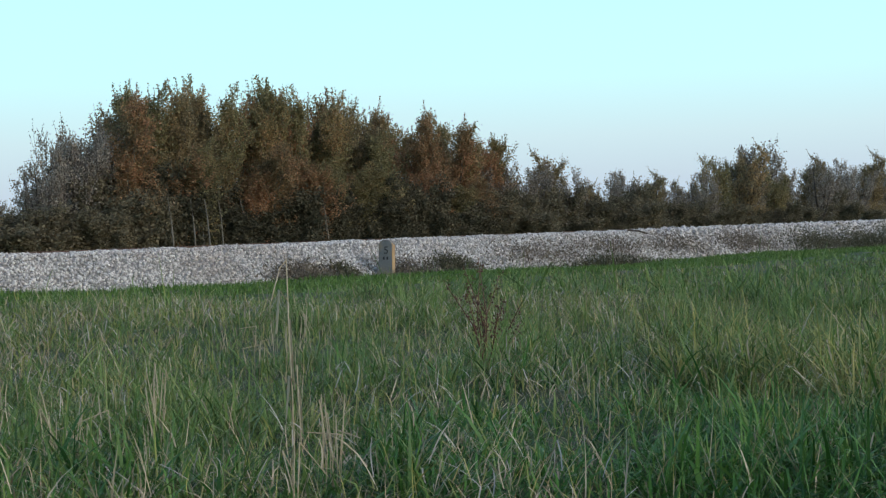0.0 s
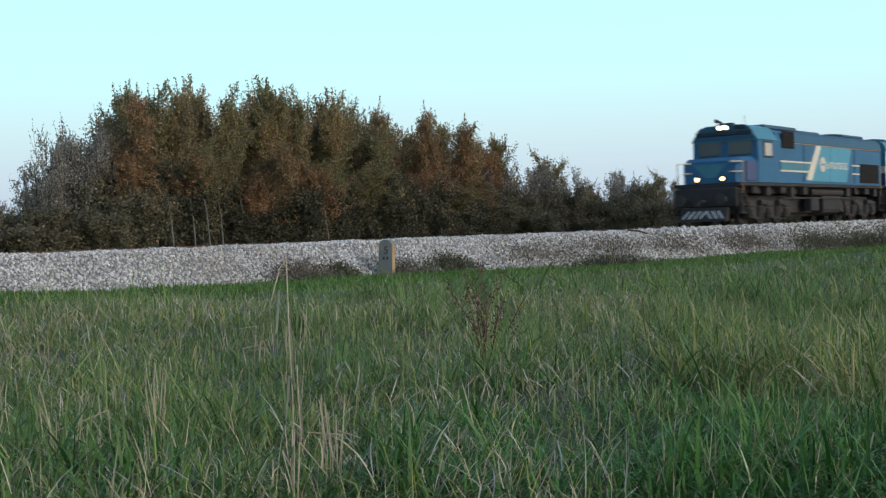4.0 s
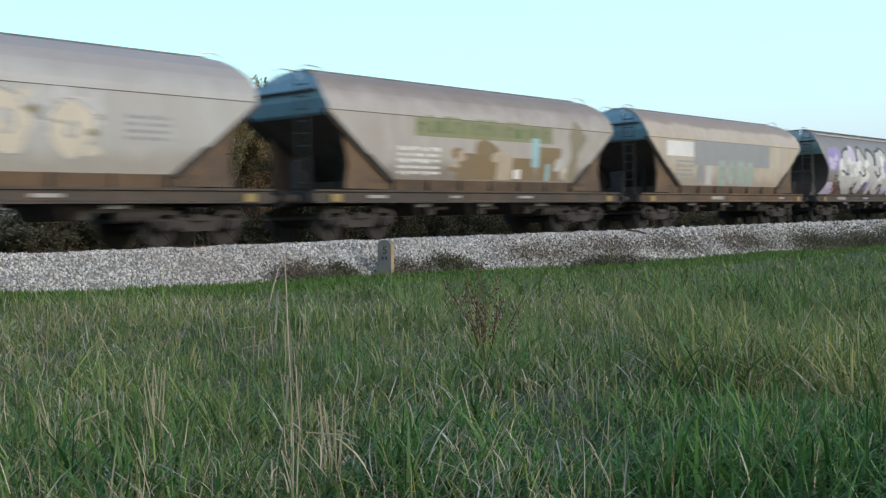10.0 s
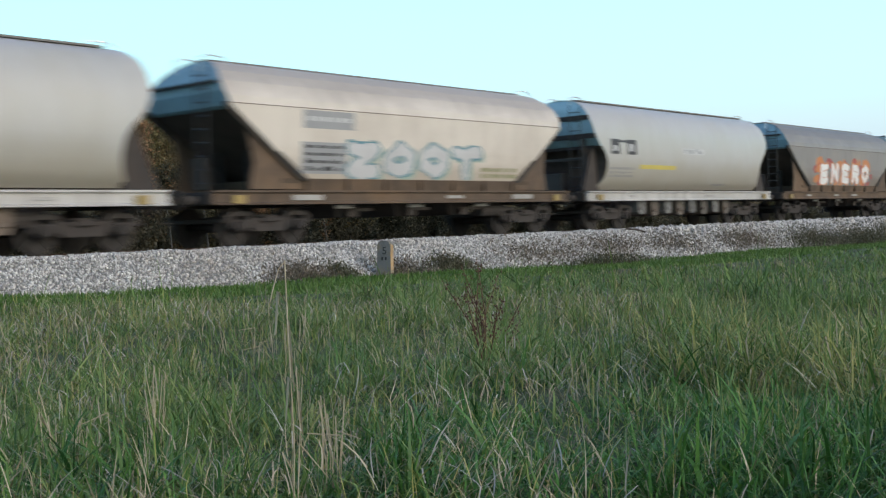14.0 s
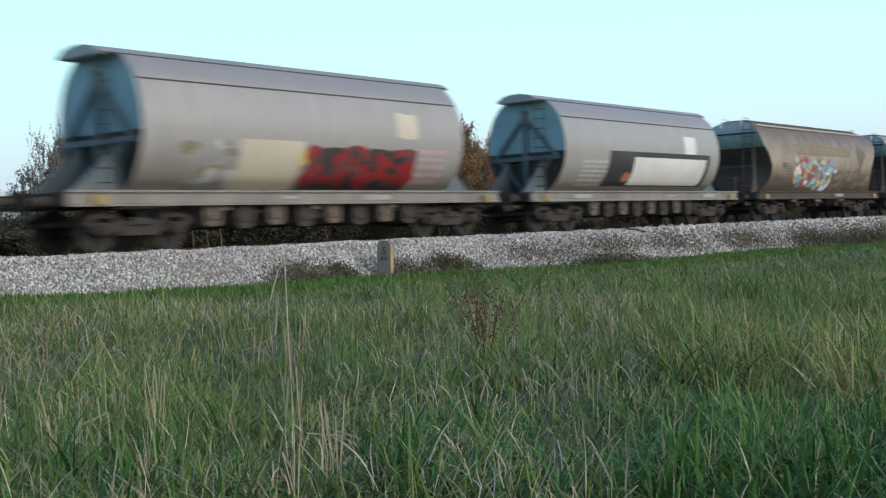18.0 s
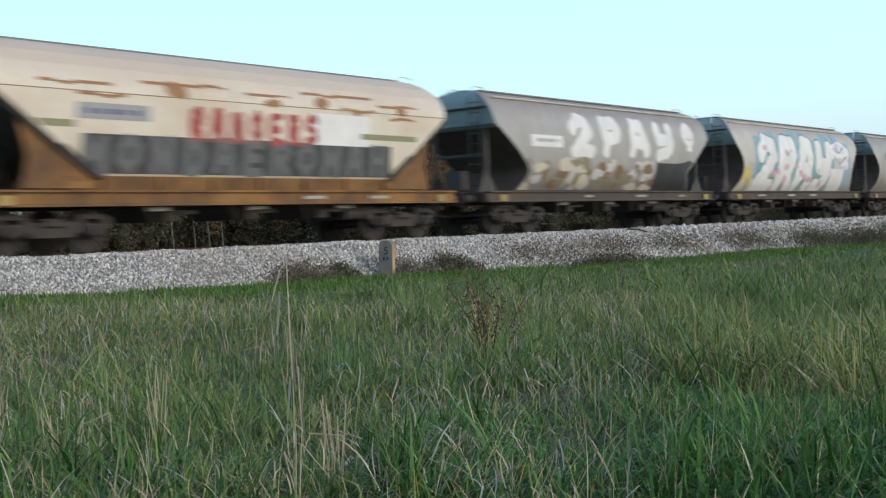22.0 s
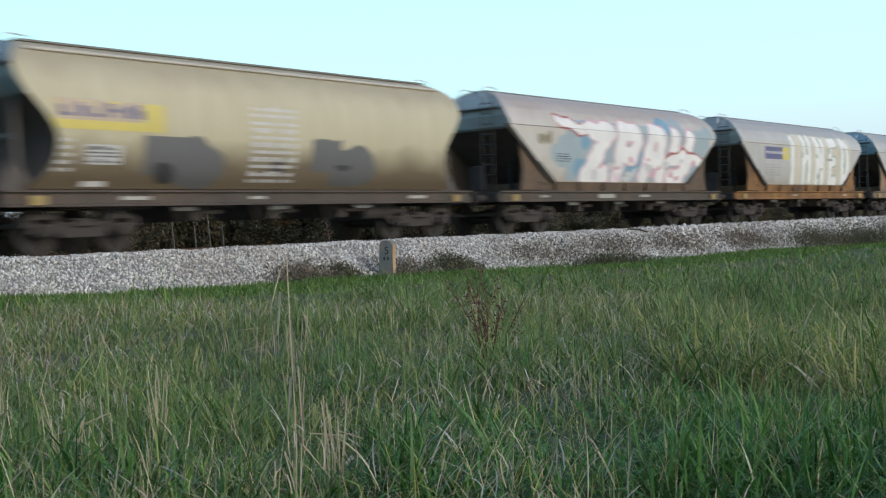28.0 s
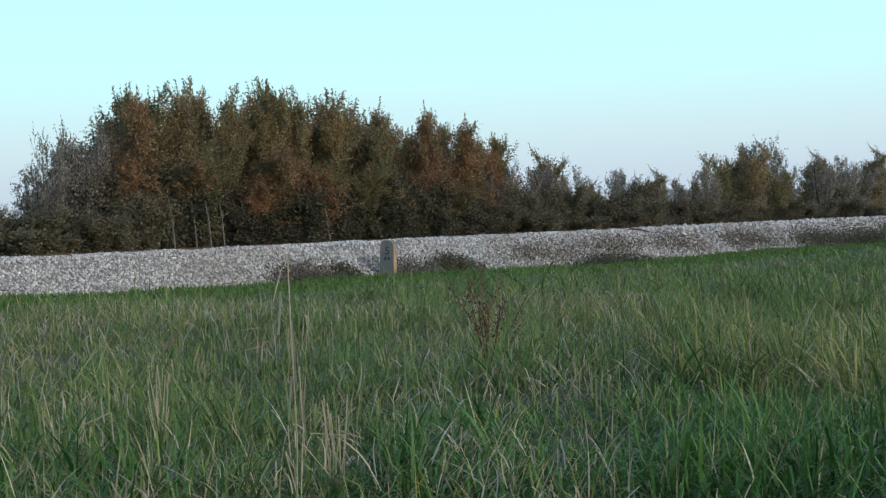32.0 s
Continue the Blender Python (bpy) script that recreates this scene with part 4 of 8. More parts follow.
M_HOLLOW = material("dark_slope_sheet", (0.115, 0.082, 0.066), 0.85, col2=(0.06, 0.045, 0.038), scale=2, amount=0.8, col3=(0.11, 0.085, 0.065), scale3=0.9, amount3=0.5, spec=0.2)
M_WALK = material("dusty_walkway", (0.2, 0.19, 0.175), 0.85, col2=(0.1, 0.09, 0.08), scale=2, amount=0.7)
M_SILLPLATE = paint("dirty_white_plate", (0.4, 0.38, 0.355), (0.2, 0.18, 0.16), 0.6)
M_STENCIL = paint("worn_white_stencil", (0.58, 0.56, 0.53), (0.3, 0.27, 0.24), 0.5)
M_ENDDARK = paint("dull_teal_end", (0.29, 0.37, 0.36), (0.15, 0.18, 0.17), 0.55)
M_BRACE = paint("dark_blue_brace", (0.1, 0.14, 0.155), (0.05, 0.065, 0.07), 0.6)
M_ENDFRAME = paint("dull_grey_frame", (0.075, 0.062, 0.055), (0.04, 0.034, 0.03), 0.7)
M_LADDER = paint("grey_ladder", (0.062, 0.054, 0.049), (0.04, 0.036, 0.033), 0.6)
M_GUTTER = paint("pale_gutter", (0.5, 0.46, 0.4), (0.34, 0.3, 0.25), 0.5)
M_TUB = paint("pale_tub", (0.2, 0.185, 0.17), (0.07, 0.06, 0.055), 0.8)
M_TUBRUST = paint("rusty_tub", (0.13, 0.09, 0.065), (0.06, 0.05, 0.04), 0.7)
M_GALV = material("galvanised_rail", (0.6, 0.6, 0.6), 0.4, metal=0.6)

WHEEL_R = 0.46
mesh_cache = {}


def cached(key, make):
    if key not in mesh_cache:
        mesh_cache[key] = make()
    return mesh_cache[key]


def wheelset_mesh():
    g = Geo()
    g.cyl((0, -0.95, 0), (0, 0.95, 0), 0.085, 10)
    for s in (-1, 1):
        g.cyl((0, s * 0.7, 0), (0, s * 0.835, 0), WHEEL_R, 28)
        g.cyl((0, s * 0.69, 0), (0, s * 0.72, 0), WHEEL_R + 0.03, 28)
        g.cyl((0, s * 0.83, 0), (0, s * 0.87, 0), 0.17, 12)
        for i in range(4):
            a = i * math.pi / 2
            g.box(math.cos(a) * 0.28, s * 0.838, math.sin(a) * 0.28, 0.16, 0.03, 0.06, 0.01, ry=-math.degrees(a))
    return g.mesh("wheelset", M_WHEEL)


def bogie_mesh(base, axles):
    """Cast side frames with axle boxes and springs, bolster and brake beams; origin on the rail."""
    g = Geo()
    half = base / 2
    for s in (-1, 1):
        y = s * 1.02
        poly = [(-half - 0.42, 0.5), (-half - 0.42, 0.66), (-half - 0.25, 0.76), (-half + 0.3, 0.76), (-0.45, 0.6), (0.45, 0.6), (half - 0.3, 0.76), (half + 0.25, 0.76), (half + 0.42, 0.66),
                (half + 0.42, 0.5), (half + 0.3, 0.5), (half + 0.2, 0.66), (half - 0.24, 0.66), (0.5, 0.3), (-0.5, 0.3), (-half + 0.24, 0.66), (-half - 0.2, 0.66), (-half - 0.3, 0.5)]
        g.prism([(x, z + 0.04) for x, z in poly], y - 0.06, y + 0.06)
        for x in axles:
            g.box(x, s * 1.06, 0.47, 0.3, 0.24, 0.28, 0.04)
            g.cyl((x, s * 1.18, 0.47), (x, s * 1.23, 0.47), 0.1, 10)
            for o in (-0.24, 0.24):
                g.cyl((x + o, s * 1.05, 0.42), (x + o, s * 1.05, 0.68), 0.075, 8)
        g.box(0, s * 1.1, 0.62, 0.5, 0.12, 0.14, 0.02)
    g.box(0, 0, 0.62, 0.42, 2.1, 0.2, 0.03)
    for x in (-half - 0.4, half + 0.4):
        g.box(x, 0, 0.6, 0.1, 2.1, 0.1, 0.02)
    return g.mesh("bogie_frame", M_BOGIE)


def heavy_bogie_mesh(base, axles):
    """Deep cast frames of a three-axle bogie with brake gear, springs and sand pipes."""
    g = Geo()
    half = base / 2
    for s in (-1, 1):
        y = s * 1.1
        poly = [(-half - 0.65, 0.55), (-half - 0.65, 0.95), (-half + 0.2, 1.02), (half - 0.2, 1.02), (half + 0.65, 0.95), (half + 0.65, 0.55), (half + 0.35, 0.45), (half - 0.35, 0.5), (half - 0.5, 0.34),
                (0.5, 0.34), (0.35, 0.5), (-0.35, 0.5), (-0.5, 0.34), (-half + 0.5, 0.34), (-half + 0.35, 0.5), (-half - 0.35, 0.45)]
        g.prism(poly, y - 0.07, y + 0.07)
        for x in axles:
            g.box(x, s * 1.17, 0.5, 0.44, 0.26, 0.42, 0.04)
            g.cyl((x, s * 1.28, 0.5), (x, s * 1.34, 0.5), 0.14, 12)
            g.box(x, s * 1.2, 0.86, 0.6, 0.14, 0.2, 0.03)
        for x in (-0.88, 0.88):
            g.cyl((x - 0.13, s * 1.22, 0.36), (x - 0.13, s * 1.22, 0.74), 0.1, 8)
            g.cyl((x + 0.13, s * 1.22, 0.36), (x + 0.13, s * 1.22, 0.74), 0.1, 8)
            g.cyl((x - 0.2, s * 1.28, 0.92), (x + 0.3, s * 1.28, 0.92), 0.12, 10)
            g.box(x, s * 1.12, 0.3, 0.8, 0.1, 0.14, 0.02)
    g.box(0, 0, 0.8, base + 0.6, 1.5, 0.34, 0.03)
    g.box(-half - 0.6, 0, 0.72, 0.12, 2.2, 0.2, 0.02).box(half + 0.6, 0, 0.72, 0.12, 2.2, 0.2, 0.02)
    return g.mesh("bogie_frame", M_BOGIE)


def bogie(parent, x, base=1.8, axles=(-0.9, 0.9), turned=0):
    b = part("bogie", cached(("bogie", base), lambda: (bogie_mesh if len(axles) == 2 else heavy_bogie_mesh)(base, axles)), parent, loc=(x, 0, 0))
    for a in axles:
        w = part("wheelset", cached("wheelset", wheelset_mesh), b)
        w.matrix_parent_inverse = pose(a, 0, WHEEL_R, 0, 0, turned)
        WHEELS.append(w)


WHEELS = []
TRAIN = []      # (thing, its place along the train)


def buffer_mesh():
    g = Geo()
    g.cyl((0, 0, 0), (-0.34, 0, 0), 0.1, 10)
    g.cyl((-0.34, 0, 0), (-0.56, 0, 0), 0.075, 10)
    g.cyl((-0.56, 0, 0), (-0.6, 0, 0), 0.22, 14)
    return g.mesh("buffer", M_DARK)


def coupling_mesh():
    g = Geo()
    g.box(-0.2, 0, 1.0, 0.4, 0.12, 0.1, 0.02)
    g.tube([(-0.35, 0.05, 1.0), (-0.55, 0.05, 0.85), (-0.6, -0.05, 0.8)], 0.035, 6)
    return g.mesh("coupling", M_DARK)


def hose_mesh():
    return Geo().tube([(-0.1, 0.35, 0.95), (-0.3, 0.38, 0.6), (-0.55, 0.36, 0.55)], 0.025, 5).mesh("brake_hose", M_DARK)


def ends(parent, front, rear=None):
    for s in (-1, 1):
        half = front if s < 0 else rear or front
        for y in (-0.875, 0.875):
            b = part("buffer", cached("buffer", buffer_mesh), parent)
            b.matrix_basis = pose(s * (half - 0.6), y, 1.06, 0, 0, 0 if s < 0 else 180)
        c = part("coupling", cached("coupling", coupling_mesh), parent)
        c.matrix_basis = pose(s * (half - 0.45), 0, 0, 0, 0, 0 if s < 0 else 180)
        c = part("brake_hose", cached("hose", hose_mesh), parent)
        c.matrix_basis = pose(s * (half - 0.45), 0, 0, 0, 0, 0 if s < 0 else 180)


# cross-sections: half width at each height, from the bottom edge to the ridge
PROFILE = {
    "angular": [(1.38, 1.55), (1.47, 2.3), (1.5, 3.2), (1.46, 3.4), (1.28, 3.74), (1.02, 4.0), (0.7, 4.19), (0.4, 4.29), (0.0, 4.33)],
    "ribbed": [(1.4, 1.32), (1.48, 2.2), (1.5, 3.15), (1.45, 3.34), (1.25, 3.64), (1.0, 3.92), (0.7, 4.15), (0.4, 4.26), (0.0, 4.31)],
    "round": [(1.1, 1.3), (1.3, 1.62), (1.44, 2.05), (1.5, 2.55), (1.47, 3.05), (1.36, 3.5), (1.15, 3.85), (0.85, 4.1), (0.45, 4.26), (0.0, 4.3)],
    "hex": [(1.1, 1.3), (1.3, 1.62), (1.44, 2.05), (1.5, 2.55), (1.47, 3.05), (1.36, 3.5), (1.15, 3.85), (0.85, 4.1), (0.45, 4.26), (0.0, 4.3)],
    "barrel": [(1.05, 1.32), (1.3, 1.65), (1.45, 2.1), (1.5, 2.6), (1.46, 3.15), (1.33, 3.6), (1.1, 3.95), (0.78, 4.18), (0.4, 4.3), (0.0, 4.34)],
    "tank": [(0.75, 1.3), (1.12, 1.6), (1.4, 2.1), (1.5, 2.65), (1.44, 3.2), (1.25, 3.7), (0.95, 4.05), (0.6, 4.25), (0.25, 4.32), (0.0, 4.34)],
}
# half length at each height
ENDCURVE = {
    "angular": [(1.55, 4.38), (3.18, 6.6), (3.5, 6.7), (3.8, 6.68), (4.1, 6.48), (4.33, 6.25)],
    "ribbed": [(1.32, 4.25), (3.15, 6.5), (3.7, 6.6), (4.1, 6.45), (4.31, 6.35)],
    "round": [(1.3, 6.45), (1.6, 6.15), (2.0, 5.95), (2.4, 5.97), (2.8, 6.25), (3.2, 6.6), (3.55, 6.74), (3.85, 6.68), (4.1, 6.45), (4.3, 6.22)],
    "hex": [(1.3, 5.4), (1.6, 5.15), (1.9, 5.05), (2.3, 5.45), (3.12, 6.55), (3.3, 6.7), (3.9, 6.72), (4.2, 6.6), (4.3, 6.5)],
    "barrel": [(1.32, 6.3), (1.7, 6.0), (2.15, 5.95), (2.5, 6.1), (2.9, 6.5), (3.3, 6.7), (3.9, 6.72), (4.2, 6.6), (4.34, 6.5)],
    "tank": [(1.3, 5.35), (1.6, 5.35), (4.2, 5.35), (4.34, 5.35)],
}


def rounded(p, n=5):
    """A smooth line through the points."""
    q = [np.array(a, float) for a in p]
    q = [2 * q[0] - q[1]] + q + [np.array([-q[-2][0], q[-2][1]])]
    out = []
    for a, b, c, d in zip(q, q[1:], q[2:], q[3:]):
        for i in range(n):
            t = i / n
            out.append(tuple(0.5 * (2 * b + (c - a) * t + (2 * a - 5 * b + 4 * c - d) * t * t + (3 * b - a - 3 * c + d) * t ** 3)))
    return out + [tuple(q[-2])]


for key in ("round", "hex", "barrel", "tank"):
    PROFILE[key] = rounded(PROFILE[key])
for key in ("round", "hex", "barrel"):
    q = ENDCURVE[key]
    ENDCURVE[key] = rounded([q[0]] + q[1:-1] + [q[-1]])[:5 * (len(q) - 1) - 4] + [q[-1]]


def half_width(kind, z):
    p = PROFILE[kind]
    return float(np.interp(z, [q[1] for q in p], [q[0] for q in p]))


def half_length(kind, z):
    p = ENDCURVE[kind]
    return float(np.interp(z, [q[0] for q in p], [q[1] for q in p]))


def levels(kind, step=0.12):
    p = PROFILE[kind]
    zs = {round(q[1], 3) for q in p} | {round(q[0], 3) for q in ENDCURVE[kind]}
    lo, hi = p[0][1], p[-1][1]
    n = int((hi - lo) / step)
    zs |= {round(lo + (hi - lo) * i / n, 3) for i in range(n + 1)}
    zs = sorted(z for z in zs if lo <= z <= hi)
    return [z for i, z in enumerate(zs) if i == 0 or z - zs[i - 1] > 0.006 or z == hi]


def shell_mesh(kind):
    """The skin of the hopper: both sides and the roof."""
    zs = levels(kind)
    ring = [(-half_width(kind, z), z) for z in zs] + [(half_width(kind, z), z) for z in zs[-2::-1]]
    us = np.linspace(-1, 1, 19)
    v = [(u * half_length(kind, z), y, z) for y, z in ring for u in us]
    k = len(us)
    f = [(r * k + i, r * k + i + 1, (r + 1) * k + i + 1, (r + 1) * k + i) for r in range(len(ring) - 1) for i in range(k - 1)]
    g = Geo().add(v, f)
    me = g.mesh("hopper_shell")
    me.polygons.foreach_set("use_smooth", [kind != "ribbed"] * len(me.polygons))
    me.set_sharp_from_angle(angle=radians(28 if kind not in ("angular", "ribbed") else 9))
    return me


def end_mesh(kind, lo, hi, inset, step=0.12):
    """Plate across the end between two heights, following the end's slope; built for the front end."""
    zs = [z for z in levels(kind, step) if lo < z < hi]
    zs = [lo] + zs + [hi]
    v, f = [], []
    ks = 7
    for z in zs:
        w, x = half_width(kind, z) - 0.005, half_length(kind, z) - inset
        for j in range(ks):
            v.append((-x, w * (2 * j / (ks - 1) - 1), z))
    for i in range(len(zs) - 1):
        for j in range(ks - 1):
            a = i * ks + j
            f.append((a, a + 1, a + ks + 1, a + ks))
    g = Geo().add(v, f)
    return g.mesh("end_plate")


def band_boxes(kind, zs, depth=0.02, high=0.035):
    """Level ribs or seams along both sides."""
    out = []
    for z in zs:
        w, x = half_width(kind, z), half_length(kind, z)
        g = Geo()
        for s in (-1, 1):
            g.box(0, s * (w + depth / 2 - 0.004), z, 2 * x - 0.1, depth, high, 0.006)
        out.append(g.mesh("rib"))
    return out


def with_mat(me, ma):
    """The same mesh shape under another paint."""
    key = (me.name, ma.name)
    if key not in mesh_cache:
        c = me.copy()
        c.materials.clear()
        c.materials.append(ma)
        mesh_cache[key] = c
    return mesh_cache[key]


HALF = 7.78


def hopper_wagon(kind, label, paint_mat, end_mat=None, sill_mat=None, band_mat=None, rib_mat=None):
    end_mat, sill_mat, band_mat = end_mat or M_ENDBLUE, sill_mat or M_SILL, band_mat or M_RUST
    ob = thing("hopper_wagon", Matrix.Identity(4), label, "freight wagon", "wagons of the goods train")
    part("hopper_shell", with_mat(cached(("shell", kind), lambda: shell_mesh(kind)), paint_mat), ob)
    split = {"tank": 2.55, "barrel": 2.75}.get(kind, 3.12)
    lo, top = PROFILE[kind][0][1], PROFILE[kind][-1][1]
    for s in (0, 180):
        e = part("end_plate", with_mat(cached(("endtop", kind), lambda: end_mesh(kind, split, top - 0.02, 0.03)), end_mat), ob)
        e.matrix_basis = pose(0, 0, 0, 0, 0, s)
        # the sheets below the end plates get a darker colour than the plates
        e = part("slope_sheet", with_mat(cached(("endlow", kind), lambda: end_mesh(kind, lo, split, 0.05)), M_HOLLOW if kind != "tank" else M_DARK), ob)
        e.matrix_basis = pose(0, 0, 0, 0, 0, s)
    if kind == "angular":
        # lower hopper band with its ribs
        part("hopper_band", with_mat(cached("band", lambda: Geo().prism([(-1.38, 1.55), (-1.3, 1.26), (1.3, 1.26), (1.38, 1.55)], -5.0, 5.0, axis=0).mesh("hopper_band")), band_mat), ob)
        for i in range(7):
            for s in (-1, 1):
                p = part("rib", with_mat(cached("bandrib", lambda: Geo().box(0, 0, 0, 0.09, 0.1, 0.32, 0.01).mesh("rib")), band_mat), ob, loc=(-4.2 + i * 1.4, s * 1.37, 1.4))
        for me in cached("seam", lambda: band_boxes("angular", [3.22], 0.012, 0.02)):
            part("seam", with_mat(me, sill_mat), ob)
    if kind not in ("tank", "barrel"):
        for s in (0, 180):
            r = part("end_step", cached(("endstep", kind), lambda: with_mat(Geo().box(-6.74, 0, 3.72, 0.12, 2.3, 0.05, 0.01).mesh("end_step"), M_FRAME)), ob)
            r.matrix_basis = pose(0, 0, 0, 0, 0, s)
    if kind in ("angular", "ribbed"):
        # corner props that carry the sloping ends
        def prop():
            g = Geo()
            g.prism([(-4.45, 1.5), (-6.72, 3.14), (-6.72, 3.24), (-6.58, 3.24), (-4.2, 1.5)], -0.04, 0.04)
            return g.mesh("end_rim")

        def gusset():
            g = Geo().prism([(-4.4, 1.3), (-6.0, 1.3), (-5.85, 1.9), (-6.05, 2.72), (-5.9, 2.75), (-4.4, 1.66)], -0.03, 0.03)
            return g.mesh("gusset")
        for s in (0, 180):
            for y in (-1.36, 1.36):
                r = part("end_rim", with_mat(cached("rim", prop), M_DARK if kind == "angular" else M_FRAME), ob)
                r.matrix_basis = pose(0, y * 1.04, 0.0, 0, 0, s)
                r = part("gusset", with_mat(cached("gusset", gusset), band_mat), ob)
                r.matrix_basis = pose(0, y * 0.97, 0.0, 0, 0, s)
            def hop():
                g = Geo()
                g.box(-5.3, 0, 1.75, 0.1, 0.1, 1.0, 0.01)
                return g.mesh("end_post")
            for y in (-0.5, 0.5):
                r = part("end_post", with_mat(cached("endpost", hop), M_FRAME), ob)
                r.matrix_basis = pose(0, y, 0, 0, 0, s)
            r = part("brake_stand", with_mat(cached("brakestand", lambda: Geo().box(-6.35, 0, 1.7, 0.06, 0.5, 0.75, 0.02).mesh("brake_stand")), M_FRAME), ob)
            r.matrix_basis = pose(0, 0, 0, 0, 0, s)
    if kind in ("round", "hex"):
        part("roof_gutter", cached("gutter", lambda: with_mat(Geo().box(0, -0.98, 4.05, 12.5, 0.1, 0.07, 0.02).box(0, 0.98, 4.05, 12.5, 0.1, 0.07, 0.02).mesh("roof_gutter"), M_GUTTER)), ob, "pale strip below the roof walkway")
    if kind in ("round", "hex", "barrel"):
        def end_frame():
            g = Geo()
            for y in (-0.95, 0.95):
                g.box(-6.55, y, 2.15, 0.12, 0.1, 1.9, 0.01)
                g.prism([(-6.1, 1.26), (-7.0, 1.26), (-6.6, 1.9)], y - 0.03, y + 0.03)
            g.box(-6.55, 0, 2.35, 0.1, 1.9, 0.09, 0.01).box(-6.5, 0.25, 1.62, 0.3, 0.7, 0.6, 0.03)
            return g.mesh("end_frame")
        for s in (0, 180):
            r = part("end_frame", with_mat(cached("endframe", end_frame), M_ENDFRAME), ob)
            r.matrix_basis = pose(0, 0, 0, 0, 0, s)
    if kind == "ribbed":
        for me in cached("ribs", lambda: band_boxes("ribbed", [1.36, 1.62, 1.88, 2.14, 2.4, 2.66, 2.92, 3.18], 0.014, 0.02)):
            part("rib", with_mat(me, rib_mat or paint_mat), ob)
        for me in cached("roofribs", lambda: band_boxes("ribbed", [3.64, 3.92], 0.016, 0.02)):
            part("rib", with_mat(me, M_STENCIL if rib_mat is not M_RIBBLUE else rib_mat), ob)
        for s in (0, 180):
            r = part("end_lip", cached("endlip", lambda: with_mat(Geo().box(-6.56, 0, 3.14, 0.1, 2.96, 0.1, 0.02).mesh("end_lip"), M_TUB)), ob)
            r.matrix_basis = pose(0, 0, 0, 0, 0, s)
    if kind == "tank":
        def brace():
            g = Geo()
            g.box(-5.4, 0, 2.6, 0.1, 0.16, 2.6, 0.02)
            g.box(-5.4, 0, 2.35, 0.1, 2.5, 0.14, 0.02)
            for a in (-1, 1):
                g.box(-5.4, a * 0.62, 3.0, 0.09, 0.13, 1.75, 0.02, rx=a * 42)
                g.box(-5.4, a * 0.55, 1.8, 0.09, 0.13, 1.3, 0.02, rx=-a * 40)
            g.prism([(-5.35, 1.25), (-6.6, 1.25), (-6.4, 1.4), (-5.4, 2.3)], -0.7, -0.62)
            g.prism([(-5.35, 1.25), (-6.6, 1.25), (-6.4, 1.4), (-5.4, 2.3)], 0.62, 0.7)
            return g.mesh("end_brace")
        for s in (0, 180):
            r = part("end_brace", with_mat(cached("brace", brace), M_BRACE), ob)
            r.matrix_basis = pose(0, 0, 0, 0, 0, s)
        def cap():
            g = Geo()
            g.prism([(-0.74, 4.2), (-0.5, 4.33), (-0.2, 4.39), (0.2, 4.39), (0.5, 4.33), (0.74, 4.2), (0.7, 4.14), (-0.7, 4.14)], -5.85, 5.7, axis=0)
            return g.mesh("roof_hatch")
        part("roof_hatch", with_mat(cached("cap", cap), paint_mat), ob)
        for me in cached("tankseams", lambda: band_boxes("tank", [3.62], 0.03, 0.03)):
            part("seam", with_mat(me, M_SILL), ob)
        part("roof_ledge", cached("ledge", lambda: with_mat(Geo().box(0, -0.76, 4.17, 11.3, 0.06, 0.035, 0.006).box(0, 0.76, 4.17, 11.3, 0.06, 0.035, 0.006).mesh("roof_ledge"), M_SILL)), ob)
    if kind == "barrel":
        for s in (0, 180):
            for z in (3.08, 3.68):
                w = half_width(kind, z) * 0.97
                r = part("end_step", cached(("bend", z), lambda: with_mat(Geo().box(-half_length(kind, z) + 0.02, 0, z, 0.08, 2 * w, 0.16, 0.01).mesh("end_step"), M_FRAME)), ob)
                r.matrix_basis = pose(0, 0, 0, 0, 0, s)
            def frame_end():
                g = Geo()
                for y in (-1.12, 1.12):
                    g.prism([(-6.1, 1.3), (-7.0, 1.3), (-6.75, 1.9), (-6.45, 2.72), (-6.2, 2.72)], y - 0.04, y + 0.04)
                g.box(-6.35, 0, 2.72, 0.12, 2.6, 0.1, 0.01)
                return g.mesh("gusset")
            r = part("gusset", with_mat(cached("barrelframe", frame_end), M_FRAME), ob)
            r.matrix_basis = pose(0, 0, 0, 0, 0, s)
    if kind in ("barrel", "tank"):
        for i in range(8):
            x = -3.35 + i * 0.95
            tub = cached(("tub", kind, i % 2), lambda: with_mat(Geo().prism([(-0.27, 0.95), (0.27, 0.95), (0.24, 0.5), (0.16, 0.42), (-0.16, 0.42), (-0.24, 0.5)], -1.2, 1.2).box(0, -1.22, 0.62, 0.3, 0.06, 0.12, 0.01).mesh("discharge_tub"), ((M_TUB, M_TUBRUST) if kind == "barrel" else (M_TUBRUST, M_FRAME))[i % 2]))
            part("discharge_tub", tub, ob, loc=(x, 0, 0) if i % 2 else (x, -0.02, 0.06))
    # frame, underframe gear
    def sill():
        return Geo().prism([(-1.42, 1.27), (-1.42, 1.22), (-1.36, 1.2), (-1.36, 1.0), (-1.42, 0.98), (-1.42, 0.94), (-1.28, 0.94), (-1.28, 1.27)], -7.1, 7.1, axis=0).mesh("side_sill")
    for s in (0, 180):
        r = part("side_sill", with_mat(cached("sill", sill), sill_mat), ob)
        r.matrix_basis = pose(0, 0, 0, 0, 0, s)
